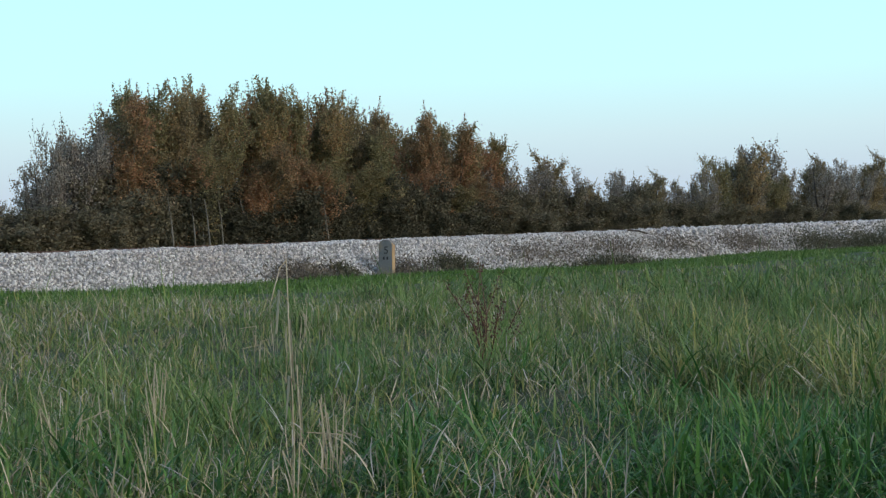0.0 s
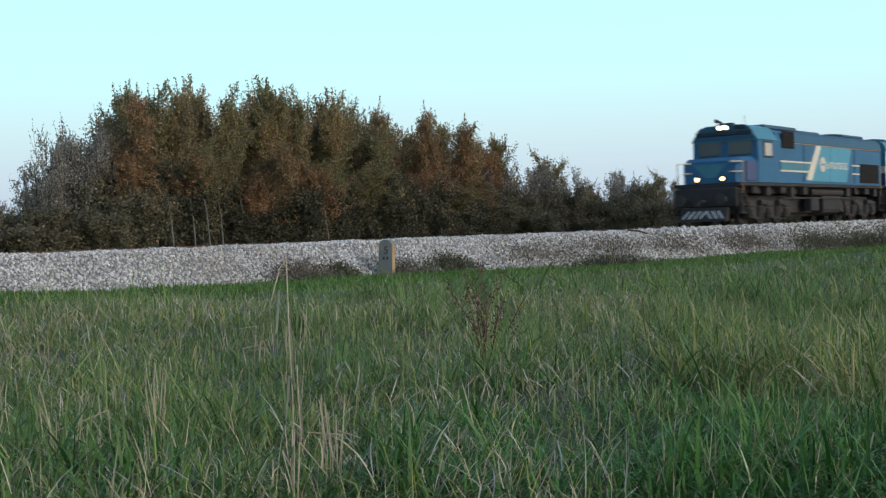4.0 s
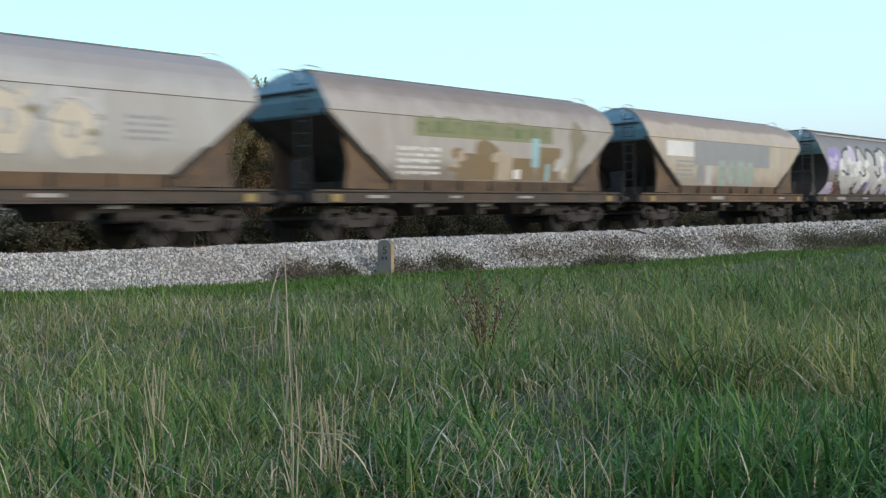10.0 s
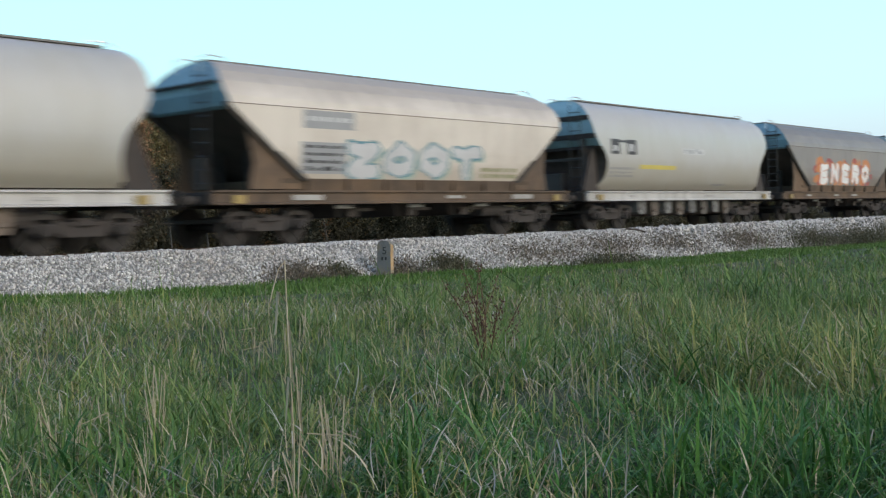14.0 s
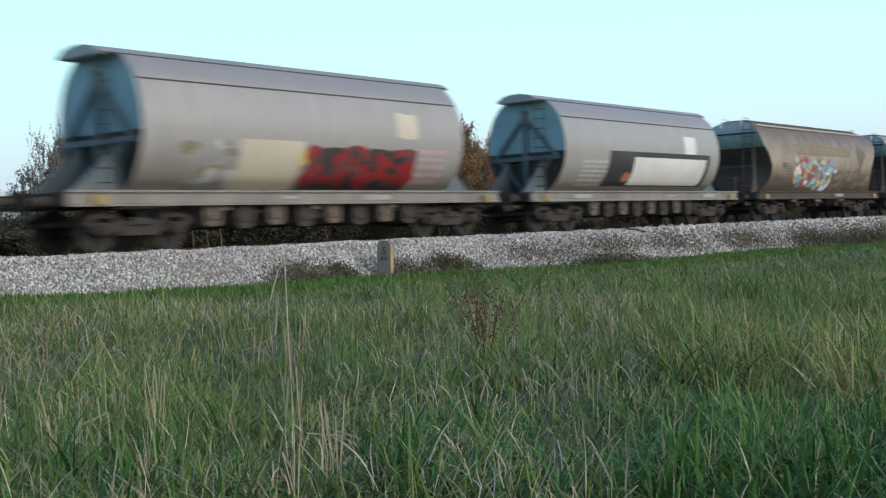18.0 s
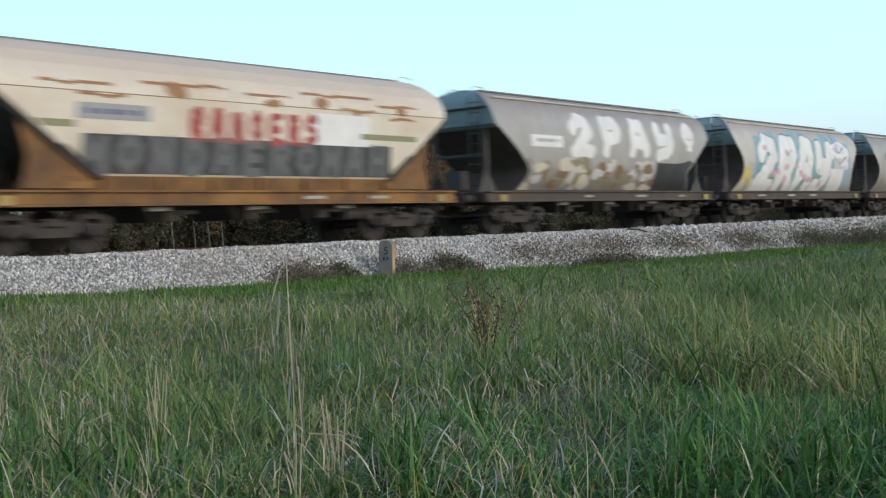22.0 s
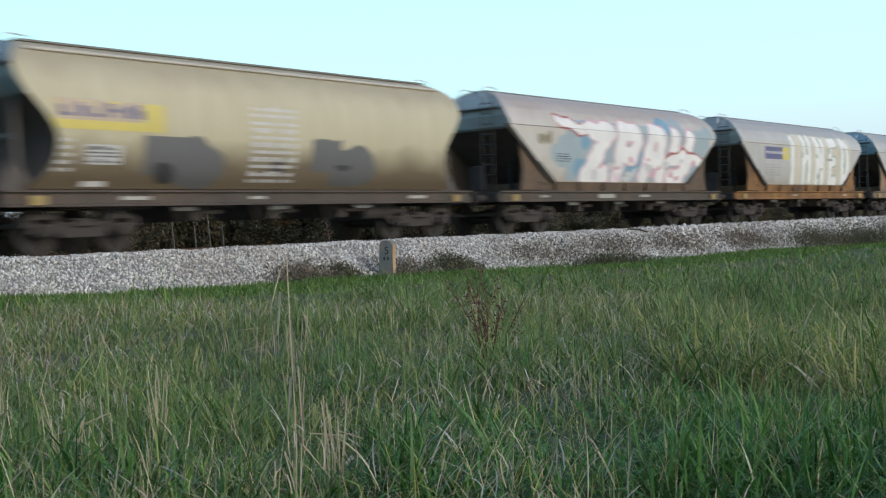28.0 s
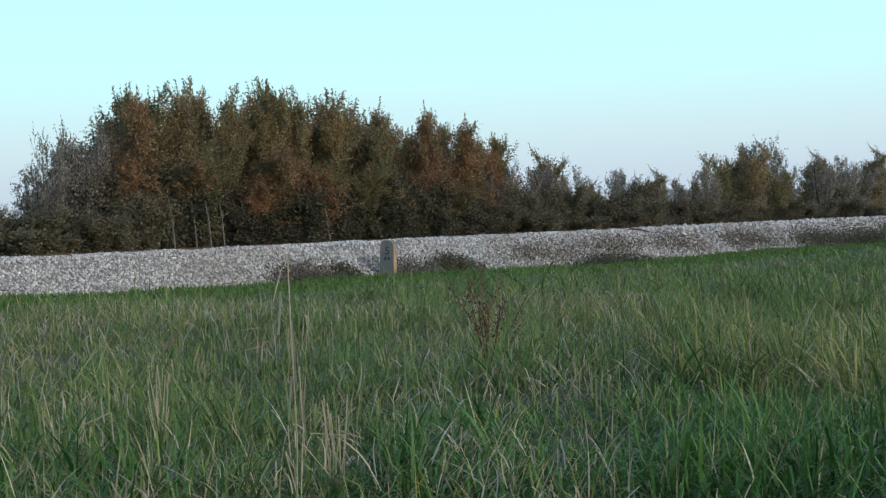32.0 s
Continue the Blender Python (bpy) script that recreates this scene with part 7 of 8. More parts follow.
class Canvas:
    """A raster of paint laid on a wagon side, later turned into thin strips that follow the curve of the side."""

    def __init__(self, x0, x1, z0, z1, seed=1, wob=0.03):
        self.x0, self.z0 = x0, z0
        self.nx, self.nz = max(2, round((x1 - x0) / CELL)), max(2, round((z1 - z0) / CELL))
        self.ink = np.full((self.nz, self.nx), -1)
        self.names = []
        gx, gz = np.meshgrid(x0 + (np.arange(self.nx) + 0.5) * CELL, z0 + (np.arange(self.nz) + 0.5) * CELL)
        s = seed * 1.37
        self.X0, self.Z0 = gx + 0.15 * wob * np.sin(gz * 9 + s), gz + 0.15 * wob * np.sin(gx * 8 + s)
        self.rng = np.random.default_rng(seed)
        self.X = gx + wob * (np.sin(gz * 7 + s) + 0.6 * np.sin(gx * 11 + gz * 5 + 2 * s))
        self.Z = gz + wob * (np.sin(gx * 6 + s * 3) + 0.6 * np.sin(gz * 13 + gx * 4 + s))

    def put(self, mask, ink):
        if ink not in self.names:
            self.names.append(ink)
        self.ink[mask] = self.names.index(ink)
        return self

    def box(self, x0, x1, z0, z1, ink, slant=0.0):
        k = (self.Z0 - z0) * slant
        return self.put((self.X0 - k > x0) & (self.X0 - k < x1) & (self.Z0 > z0) & (self.Z0 < z1), ink)

    def disc(self, x, z, rx, rz, ink):
        return self.put(((self.X - x) / rx) ** 2 + ((self.Z - z) / rz) ** 2 < 1, ink)

    def stroke(self, pts, w, ink):
        d = np.full(self.X.shape, 9.0)
        for (ax, az), (bx, bz) in zip(pts, pts[1:]):
            lx, lz = bx - ax, bz - az
            t = np.clip(((self.X - ax) * lx + (self.Z - az) * lz) / (lx * lx + lz * lz + 1e-9), 0, 1)
            d = np.minimum(d, np.hypot(self.X - ax - t * lx, self.Z - az - t * lz))
        return self.put(d < w, ink)

    def word(self, text, x0, x1, z0, z1, w, fill, edge="", shade="", ew=0.07, tight=0.86, slant=0.0):
        n = len(text)
        step = (x1 - x0) / n
        for ink, grow, off in ((shade, ew * 0.6, 0.12), (edge, ew, 0), (fill, 0, 0)):
            if not ink:
                continue
            for i, ch in enumerate(text):
                lw = step * tight
                jig = 0.03 * math.sin(i * 2.3 + n)
                for line in STROKES[ch]:
                    self.stroke([(x0 + i * step + w + px * (lw - 2 * w) + off + slant * (pz - 0.5), z0 + w + jig + pz * (z1 - z0 - 2 * w) - off * 0.6) for px, pz in line], w + grow, ink)
        return self

    def blots(self, x0, x1, z0, z1, inks, n, r):
        for i in range(n):
            self.disc(self.rng.uniform(x0, x1), self.rng.uniform(z0, z1), r * self.rng.uniform(0.5, 1.6), r * self.rng.uniform(0.4, 1.1), inks[i % len(inks)])
        inside = (self.X > x0 - 0.1) & (self.X < x1 + 0.1)
        self.ink[~inside & (self.X > x1 + r)] = self.ink[~inside & (self.X > x1 + r)]
        return self

    def rows(self, x0, x1, z0, z1, n, ink, seed=3):
        """Rows of small strokes that stand for writing too small to read."""
        rnd = random.Random(seed)
        h = (z1 - z0) / n
        for i in range(n):
            x = x0
            while x < x1:
                w = rnd.uniform(0.1, 0.35)
                self.box(x, min(x1, x + w), z0 + i * h + h * 0.25, z0 + i * h + h * 0.75, ink)
                x += w + rnd.uniform(0.05, 0.14)
        return self

    def faded_band(self, x0, x1, z0, z1, base, dark):
        """A painted strip with blocky worn lettering that cannot be read any more."""
        rnd = random.Random(int(x0 * 100) + 7)
        h = z1 - z0
        self.box(x0, x1, z0, z1 - 0.1 * h, base)
        x = x0 + 0.1
        while x < x1 - 0.2:
            w = rnd.uniform(0.16, 0.3)
            top = z1 - h * rnd.choice((0.1, 0.3, 0.3))
            if rnd.random() < 0.45:
                self.box(x - 0.04, x + w, z1 - 0.12 * h, z1 + 0.06 * h, base)
            self.box(x, x + w * 0.4, z0 + h * 0.18, top, dark)
            self.box(x, x + w, z0 + h * rnd.choice((0.2, 0.5, 0.62)), z0 + h * rnd.choice((0.34, 0.66, 0.76)), dark)
            x += w + 0.14
        return self

    def pieces(self):
        """Numbers the patches of one colour that hang together; small ones all get 0."""
        lab = np.zeros(self.ink.shape, int)
        seen = self.ink < 0
        k = 0
        for r0 in range(0, self.nz, 2):
            for c0 in range(0, self.nx, 2):
                if seen[r0, c0]:
                    continue
                stack, cells = [(r0, c0)], []
                seen[r0, c0] = True
                while stack:
                    r, c = stack.pop()
                    cells.append((r, c))
                    for rr, cc in ((r + 1, c), (r - 1, c), (r, c + 1), (r, c - 1)):
                        if 0 <= rr < self.nz and 0 <= cc < self.nx and not seen[rr, cc] and self.ink[rr, cc] == self.ink[r, c]:
                            seen[rr, cc] = True
                            stack.append((rr, cc))
                if len(cells) > 150:
                    k += 1
                    for r, c in cells:
                        lab[r, c] = k
        return lab, k

    def hang(self, ob, kind):
        lo, hi = PROFILE[kind][0][1], 3.95
        out = 0.028 if kind == "ribbed" else 0.007
        lab, count = self.pieces()
        v, keep = [[] for _ in range(count + 1)], [[] for _ in range(count + 1)]
        for r in range(self.nz):
            za, zb = self.z0 + r * CELL, self.z0 + (r + 1) * CELL
            if za < lo or zb > hi:
                continue
            lim = min(half_length(kind, za), half_length(kind, zb)) - 0.06
            ya, yb = -half_width(kind, za) - out, -half_width(kind, zb) - out
            row, lr = self.ink[r], lab[r]
            cuts = np.flatnonzero((np.diff(row) != 0) | (np.diff(lr) != 0)) + 1
            for c, e in zip([0, *cuts], [*cuts, self.nx]):
                if row[c] < 0:
                    continue
                xa, xb = max(self.x0 + c * CELL, -lim), min(self.x0 + e * CELL, lim)
                if xb - xa < 0.01:
                    continue
                v[lr[c]] += [(xa, ya, za), (xb, ya, za), (xb, yb, zb), (xa, yb, zb)]
                keep[lr[c]].append(row[c])
        for k in range(count + 1):
            n = len(keep[k])
            if n:
                name = "graffiti" if k else "small_lettering"
                me = array_mesh(name, np.array(v[k]), np.arange(4 * n).reshape(n, 4), [INKS[q] for q in self.names], np.array(keep[k]))
                p = part(name, me, ob, "paint sprayed on the side" if k else "")
                if not k:
                    p["kind"] = "stuff"


def side_canvas(seed, wob=0.03):
    return Canvas(-6.9, 6.9, 1.2, 3.95, seed, wob)


def decorate():
    wag = [ob for ob, x in TRAIN if ob.name.startswith("hopper_wagon")]
    art = {}

    def on(i, wob=0.03):
        art[i] = side_canvas(i, wob)
        return art[i]

    def logo_plate(c, x0, x1, z0, z1, a="navy", b="yellow"):
        c.box(x0, x1, z0, z1, a)
        c.box(x0 + (x1 - x0) * 0.72, x1, z0, z1, b)
        c.rows(x0 + 0.15, x1 - 0.4, z0 + 0.12, z1 - 0.1, 1, "pale")

    # 1
    c = on(1, 0.012)
    c.box(-6.05, -3.46, 2.76, 3.37, "white").faded_band(-5.85, -3.65, 2.86, 3.28, "white", "grey")
    c.faded_band(-3.43, 3.0, 2.66, 3.3, "olive", "green")
    c.box(-4.54, -3.34, 1.76, 2.44, "black").rows(-4.45, -3.45, 1.82, 2.4, 5, "pale")
    c.blots(-1.9, 2.1, 1.9, 2.5, ["cream", "olive", "pale"], 34, 0.14).rows(3.25, 4.3, 2.08, 2.77, 5, "grey")
    # 2
    c = on(2, 0.012)
    c.disc(-3.0, 2.8, 0.6, 0.5, "salmon").disc(-2.97, 2.78, 0.42, 0.36, "cream").disc(-3.1, 2.62, 0.22, 0.26, "grey").disc(-3.1, 2.78, 0.16, 0.2, "palegreen")
    c.word("MIOI", -2.1, -0.2, 2.55, 3.0, 0.07, "salmon").faded_band(-0.2, 2.75, 2.5, 2.98, "grey", "dim")
    c.blots(-2.1, 0.6, 1.95, 2.4, ["palegreen", "grey", "pale"], 26, 0.2).blots(-2.4, 0.9, 1.4, 1.95, ["grey", "white", "white", "palegreen", "white"], 40, 0.2).stroke([(-2.2, 1.95), (-1.2, 2.0), (0.4, 1.9)], 0.03, "black").stroke([(-2.0, 1.6), (0.5, 1.62)], 0.025, "black").rows(-4.3, -3.5, 1.75, 2.4, 4, "white").rows(1.4, 3.0, 1.6, 2.3, 5, "pale")
    # 3
    c = on(3)
    c.faded_band(-2.68, 3.62, 2.55, 3.12, "drab", "olive")
    for x in (-1.25, -0.2, 0.85, 1.75):
        c.disc(x, 2.12, 0.68, 0.58, "white")
    for x in (-1.25, -0.2, 0.85, 1.75):
        c.disc(x, 2.16, 0.58, 0.5, "moss")
        c.put((((c.X - x) / 0.58) ** 2 + ((c.Z - 2.1) / 0.5) ** 2 < 1) & (c.Z < 2.02), "maroon")
        c.stroke([(x - 0.25, 2.5), (x - 0.05, 2.3), (x + 0.3, 2.25)], 0.045, "pale")
        c.stroke([(x - 0.35, 2.1), (x + 0.05, 2.02), (x + 0.4, 2.0)], 0.045, "white")
        c.stroke([(x + 0.05, 1.95), (x - 0.05, 1.7)], 0.05, "pale")
    c.blots(2.2, 4.4, 1.7, 2.8, ["cream", "pale", "cream"], 34, 0.2).rows(-3.9, -2.3, 1.6, 2.4, 6, "pale")
    # 4
    c = on(4)
    c.faded_band(-4.95, -3.65, 2.69, 2.94, "navy", "grey").blots(-3.1, 2.6, 1.95, 3.1, ["pale", "cream", "pale", "grey"], 60, 0.17)
    c.word("TEDO", -2.9, 2.6, 1.85, 3.05, 0.17, "cream", "grey", ew=0.04).blots(-2.6, 2.3, 2.0, 2.8, ["drab", "pale"], 16, 0.1).rows(3.07, 4.23, 2.2, 2.8, 4, "grey").rows(-4.6, -3.3, 1.8, 2.3, 3, "pale")
    # 5
    c = on(5)
    c.faded_band(-3.41, 3.07, 2.72, 3.26, "olive", "green").box(-1.7, -0.5, 1.6, 2.3, "umber", 0.35).box(-0.9, 2.1, 1.6, 2.25, "umber").disc(-0.3, 2.4, 0.55, 0.3, "umber").box(2.2, 3.4, 1.6, 2.6, "umber", 0.15)
    c.box(0.2, 0.95, 1.6, 2.3, "sand", 0.1).disc(0.3, 2.25, 0.4, 0.16, "sand").blots(-1.9, -1.3, 1.6, 2.3, ["sand", "umber"], 8, 0.16).blots(3.3, 4.0, 1.6, 2.2, ["sand", "cream", "pale"], 10, 0.15).box(1.05, 1.4, 1.62, 1.9, "white")
    c.box(1.95, 2.35, 2.0, 2.85, "aqua").box(2.7, 2.9, 1.6, 2.1, "aqua", 0.1).stroke([(4.1, 1.7), (4.3, 2.4), (4.4, 3.3)], 0.2, "drab").disc(4.4, 3.05, 0.38, 0.36, "drab").stroke([(4.5, 2.6), (4.9, 2.95)], 0.13, "drab").rows(-4.1, -2.4, 1.65, 2.45, 5, "white")
    # 6
    c = on(6, 0.015)
    c.box(-5.4, -3.3, 2.59, 3.13, "white").box(-3.3, 3.4, 2.3, 3.25, "grey").box(-2.6, 3.3, 2.4, 3.15, "grey")
    c.word("EOMA", -1.3, 2.0, 1.6, 2.55, 0.13, "palegreen", "grey").box(-3.0, -2.5, 1.6, 2.3, "grey").box(-2.3, -1.8, 1.6, 2.3, "pale").rows(-4.6, -3.3, 1.7, 2.5, 5, "grey").box(-5.4, -4.9, 1.4, 1.55, "pale")
    # 7: fat silver letters with black shadows on violet
    c = on(7, 0.05)
    c.box(-5.85, -4.4, 2.35, 3.25, "violet").blots(-5.8, -4.7, 2.6, 3.3, ["violet", "lilac"], 14, 0.3).box(3.3, 6.2, 1.9, 3.25, "violet").blots(3.6, 6.0, 2.0, 2.6, ["lilac"], 9, 0.24)
    c.box(-6.6, -5.05, 1.3, 1.85, "lilac", 0.6).blots(-5.0, -4.4, 1.4, 2.3, ["maroon", "drab"], 12, 0.22).rows(-5.2, -4.5, 1.45, 2.2, 5, "black").box(4.6, 6.4, 1.3, 1.7, "lilac", -0.4).blots(4.2, 5.2, 1.5, 2.0, ["maroon", "drab"], 9, 0.22)
    c.word("OMAR", -4.7, 4.4, 1.3, 3.45, 0.42, "silver", "black", ew=0.14, tight=1.12)
    for x in (-3.7, -1.5, 0.7, 2.9):
        c.box(x - 1.0, x + 1.0, 1.9, 2.7, "silver").blots(x - 0.8, x + 0.8, 2.1, 3.1, ["white"], 5, 0.3)
        c.stroke([(x - 0.5, 2.35), (x - 0.1, 2.2), (x + 0.3, 2.3)], 0.06, "black").stroke([(x + 0.1, 2.65), (x + 0.25, 2.3)], 0.05, "black").stroke([(x + 0.9, 1.5), (x + 0.95, 2.1)], 0.05, "grey")
    c.blots(-4.0, 3.6, 1.3, 1.7, ["lilac", "violet", "pale"], 12, 0.24).disc(-2.9, 3.2, 0.45, 0.4, "lilac").disc(1.6, 2.7, 0.25, 0.3, "violet")
    # 8
    c = on(8)
    logo_plate(c, -2.54, -1.17, 2.62, 3.15)
    c.faded_band(-1.1, 3.54, 2.78, 3.3, "olive", "green").disc(-1.6, 2.05, 0.7, 0.5, "white").blots(-0.7, 1.4, 1.65, 2.4, ["cream", "pale", "palegreen"], 26, 0.18)
    c.faded_band(-0.1, 1.5, 2.15, 2.5, "olive", "drab").blots(1.6, 4.3, 1.7, 2.45, ["rose", "rose", "pale"], 40, 0.22).rows(-3.5, -2.4, 1.7, 2.4, 5, "grey")
    # 9, 11: silver, small black marks
    for i in (9, 11):
        c = on(i, 0.012)
        c.box(-5.75, -5.2, 2.5, 3.0, "black").box(-4.7, -4.1, 2.5, 3.0, "black").box(-5.6, -4.3, 2.88, 2.98, "black").box(-5.6, -5.35, 2.6, 2.8, "pale").box(-4.55, -4.3, 2.62, 2.85, "pale")
        c.faded_band(-0.7, 0.95, 2.6, 2.85, "pale", "grey").box(-3.8, -1.2, 2.03, 2.16, "yellow").rows(-5.8, -4.2, 1.7, 2.1, 3, "grey").rows(2.0, 3.2, 1.45, 1.6, 1, "grey")
    # 10
    c = on(10)
    c.box(-4.39, -2.63, 2.76, 3.18, "grey").rows(-4.25, -2.75, 2.86, 3.1, 1, "pale").box(-4.44, -2.9, 1.66, 2.42, "grey").rows(-4.3, -3.0, 1.7, 2.4, 4, "black")
    c.word("ZOOT", -3.0, 2.6, 1.6, 2.48, 0.15, "pale", "teal", "palegreen", ew=0.06, tight=1.0).rows(2.6, 4.3, 1.6, 1.95, 2, "olive")
    # 12
    c = on(12)
    c.blots(-3.6, 3.6, 1.65, 2.6, ["orange", "red", "orange"], 60, 0.3).word("ENERO", -3.2, 3.4, 1.65, 2.55, 0.14, "white", "orange", "teal")
    # 13
    c = on(13)
    c.faded_band(-3.46, 2.89, 2.76, 3.42, "olive", "green").box(-2.25, 2.4, 1.58, 2.72, "yellow").box(-2.2, 2.35, 1.6, 2.7, "palegreen")
    c.word("1PNO", -2.4, 2.5, 1.6, 2.7, 0.2, "lime", "yellow").stroke([(4.0, 2.0), (4.3, 2.7), (4.2, 3.4)], 0.26, "brown").disc(4.3, 3.0, 0.5, 0.4, "brown")
    c.blots(3.1, 4.4, 1.65, 2.2, ["rose", "drab"], 12, 0.25).box(-4.6, -2.95, 1.6, 2.45, "pale").rows(-3.9, -3.1, 2.1, 2.4, 4, "black").rows(-4.4, -3.3, 1.65, 2.0, 3, "white")
    # 14
    c = on(14)
    c.word("HEMD", -3.2, 2.5, 1.35, 2.4, 0.2, "white", "rose").box(-2.8, -1.9, 1.75, 2.0, "violet").blots(-3.0, 2.4, 1.5, 2.3, ["yellow", "rose"], 12, 0.12).blots(-4.6, -4.0, 2.6, 2.95, ["rose", "white"], 6, 0.16)
    c.blots(-4.0, 4.0, 3.5, 3.9, ["teal", "palegreen"], 10, 0.24)
    # 15
    c = on(15, 0.02)
    c.box(-2.65, -0.7, 1.3, 2.43, "cream").box(-0.78, -0.2, 1.88, 2.22, "yellow").box(-0.5, 3.42, 1.32, 2.3, "black").blots(-0.4, 3.3, 1.4, 2.2, ["crimson", "crimson", "crimson", "black", "maroon"], 70, 0.2)
    c.box(2.64, 3.44, 2.62, 3.27, "cream").blots(-4.2, -2.7, 1.4, 2.3, ["drab", "pale", "grey"], 24, 0.16).rows(3.55, 4.7, 1.4, 2.4, 5, "rose")
    # 16
    c = on(16, 0.006)
    c.box(-2.65, 4.6, 1.46, 2.6, "black").box(-1.0, 4.3, 1.49, 2.42, "white").box(2.57, 3.46, 2.62, 3.25, "white").rows(-4.2, -2.7, 1.4, 2.3, 6, "pale").disc(-1.3, 1.75, 0.2, 0.16, "orange")
    # 17
    c = on(17, 0.05)
    c.faded_band(-3.36, 3.02, 2.86, 3.36, "umber", "drab").blots(-3.4, 1.2, 1.4, 2.65, ["blue", "yellow", "white", "red", "aqua", "navy"], 110, 0.2).disc(4.4, 2.95, 0.5, 0.42, "soot").stroke([(4.2, 2.1), (4.45, 2.6), (4.35, 3.4)], 0.2, "soot").stroke([(4.6, 2.7), (5.0, 3.05)], 0.15, "soot").stroke([(1.4, 2.2), (2.4, 2.12), (3.4, 2.2), (4.6, 2.05), (5.6, 2.12)], 0.05, "soot").blots(1.3, 5.6, 1.4, 2.1, ["drab", "umber", "soot"], 40, 0.16).rows(-4.9, -4.0, 2.1, 2.5, 4, "black")
    # 18
    c = on(18)
    c.faded_band(-5.6, -3.2, 3.4, 3.72, "sand", "drab").faded_band(-2.98, 3.27, 2.83, 3.36, "drab", "umber").box(-5.9, -3.4, 1.45, 2.1, "grey").rows(-5.8, -3.5, 1.5, 2.1, 4, "pale").rows(-4.5, -3.8, 1.8, 2.1, 2, "black")
    c.box(-3.7, -0.3, 1.3, 1.9, "salmon", 0.35).box(-2.8, -0.2, 1.7, 2.25, "red", 0.2).box(-1.0, -0.1, 1.35, 1.9, "red", 0.3).blots(-3.6, -0.2, 1.3, 2.2, ["salmon", "red", "salmon", "rose"], 34, 0.18)
    c.stroke([(-3.2, 1.7), (-2.0, 1.62), (-1.6, 2.1)], 0.06, "white").stroke([(-1.3, 1.4), (-0.6, 1.5), (-0.3, 2.2)], 0.07, "cream").box(-0.1, 0.5, 1.3, 2.2, "sand", 0.1).box(-4.3, -3.6, 1.3, 1.6, "sand")
    c.box(0.5, 5.0, 1.32, 1.9, "mist").blots(0.6, 4.9, 1.4, 1.85, ["pale", "mist", "grey"], 18, 0.22).faded_band(0.6, 5.0, 1.9, 2.34, "blue", "teal").box(5.05, 5.7, 1.35, 2.1, "sand")
    # 19
    c = on(19, 0.02)
    c.box(-6.2, -4.0, 2.45, 3.0, "white").box(-6.2, -4.55, 1.3, 2.41, "black").rows(-6.1, -4.7, 1.75, 2.35, 5, "pale").box(-3.2, 3.25, 1.9, 3.45, "umber").blots(-3.1, 3.1, 1.9, 2.7, ["olive", "umber", "brown"], 26, 0.3)
    c.stroke([(-2.2, 3.3), (-1.6, 2.6), (3.1, 2.45)], 0.05, "orange").blots(-4.3, 2.7, 1.3, 2.1, ["green", "drab", "olive", "rose", "grey", "cream", "brown", "drab"], 130, 0.18).disc(4.1, 1.75, 1.05, 0.62, "black").disc(3.6, 2.2, 0.4, 0.25, "black")
    # 20
    c = on(20, 0.012)
    c.box(-4.83, -3.08, 2.67, 3.0, "grey").rows(-4.6, -3.3, 2.73, 2.95, 1, "navy").box(-4.7, 4.4, 1.58, 2.4, "black").word("MONDAEROMAH", -4.8, 4.4, 1.58, 2.4, 0.1, "dim")
    c.box(1.6, 3.6, 2.35, 3.1, "white").word("RANOERS", -2.1, 1.9, 2.3, 3.05, 0.085, "red").box(-5.8, -4.9, 2.5, 2.64, "olive").box(3.3, 5.4, 2.52, 2.67, "olive").blots(-5.0, 5.0, 3.2, 3.5, ["rust", "cream"], 14, 0.2)
    for x, z, l in ((-5.6, 3.38, 1.6), (-3.2, 3.5, 2.2), (-0.4, 3.42, 1.3), (1.4, 3.56, 2.4), (4.0, 3.4, 1.5), (-4.8, 3.16, 1.1), (2.6, 3.22, 1.2), (4.4, 3.08, 0.9)):
        c.stroke([(x, z), (x + l, z + 0.02)], 0.035, "rust")
    # 21
    c = on(21)
    c.box(-4.98, -3.3, 2.6, 2.97, "white").rows(-4.7, -3.5, 2.68, 2.9, 1, "grey").word("2PAY", -2.9, 4.3, 2.35, 3.75, 0.22, "white").disc(5.1, 3.3, 0.45, 0.45, "white").box(4.9, 5.3, 2.7, 3.0, "white").box(4.95, 5.3, 3.1, 3.18, "rose")
    c.blots(-5.2, 2.6, 1.35, 2.2, ["drab", "brown", "cream", "pale"], 70, 0.24).box(2.67, 5.5, 1.3, 2.25, "black").disc(4.9, 2.05, 0.7, 0.3, "black")
    # 22
    c = on(22, 0.04)
    c.box(-4.9, 5.6, 1.9, 3.55, "seafoam").blots(-4.8, 5.8, 1.5, 3.7, ["seafoam", "mist", "seafoam", "blue"], 46, 0.42).box(2.9, 6.0, 1.4, 2.4, "mist")
    c.word("2RAY", -4.9, 3.2, 1.1, 3.65, 0.36, "white", "teal", ew=0.06, tight=1.1, slant=0.45).blots(-4.4, 2.9, 1.3, 3.0, ["cream"], 8, 0.1)
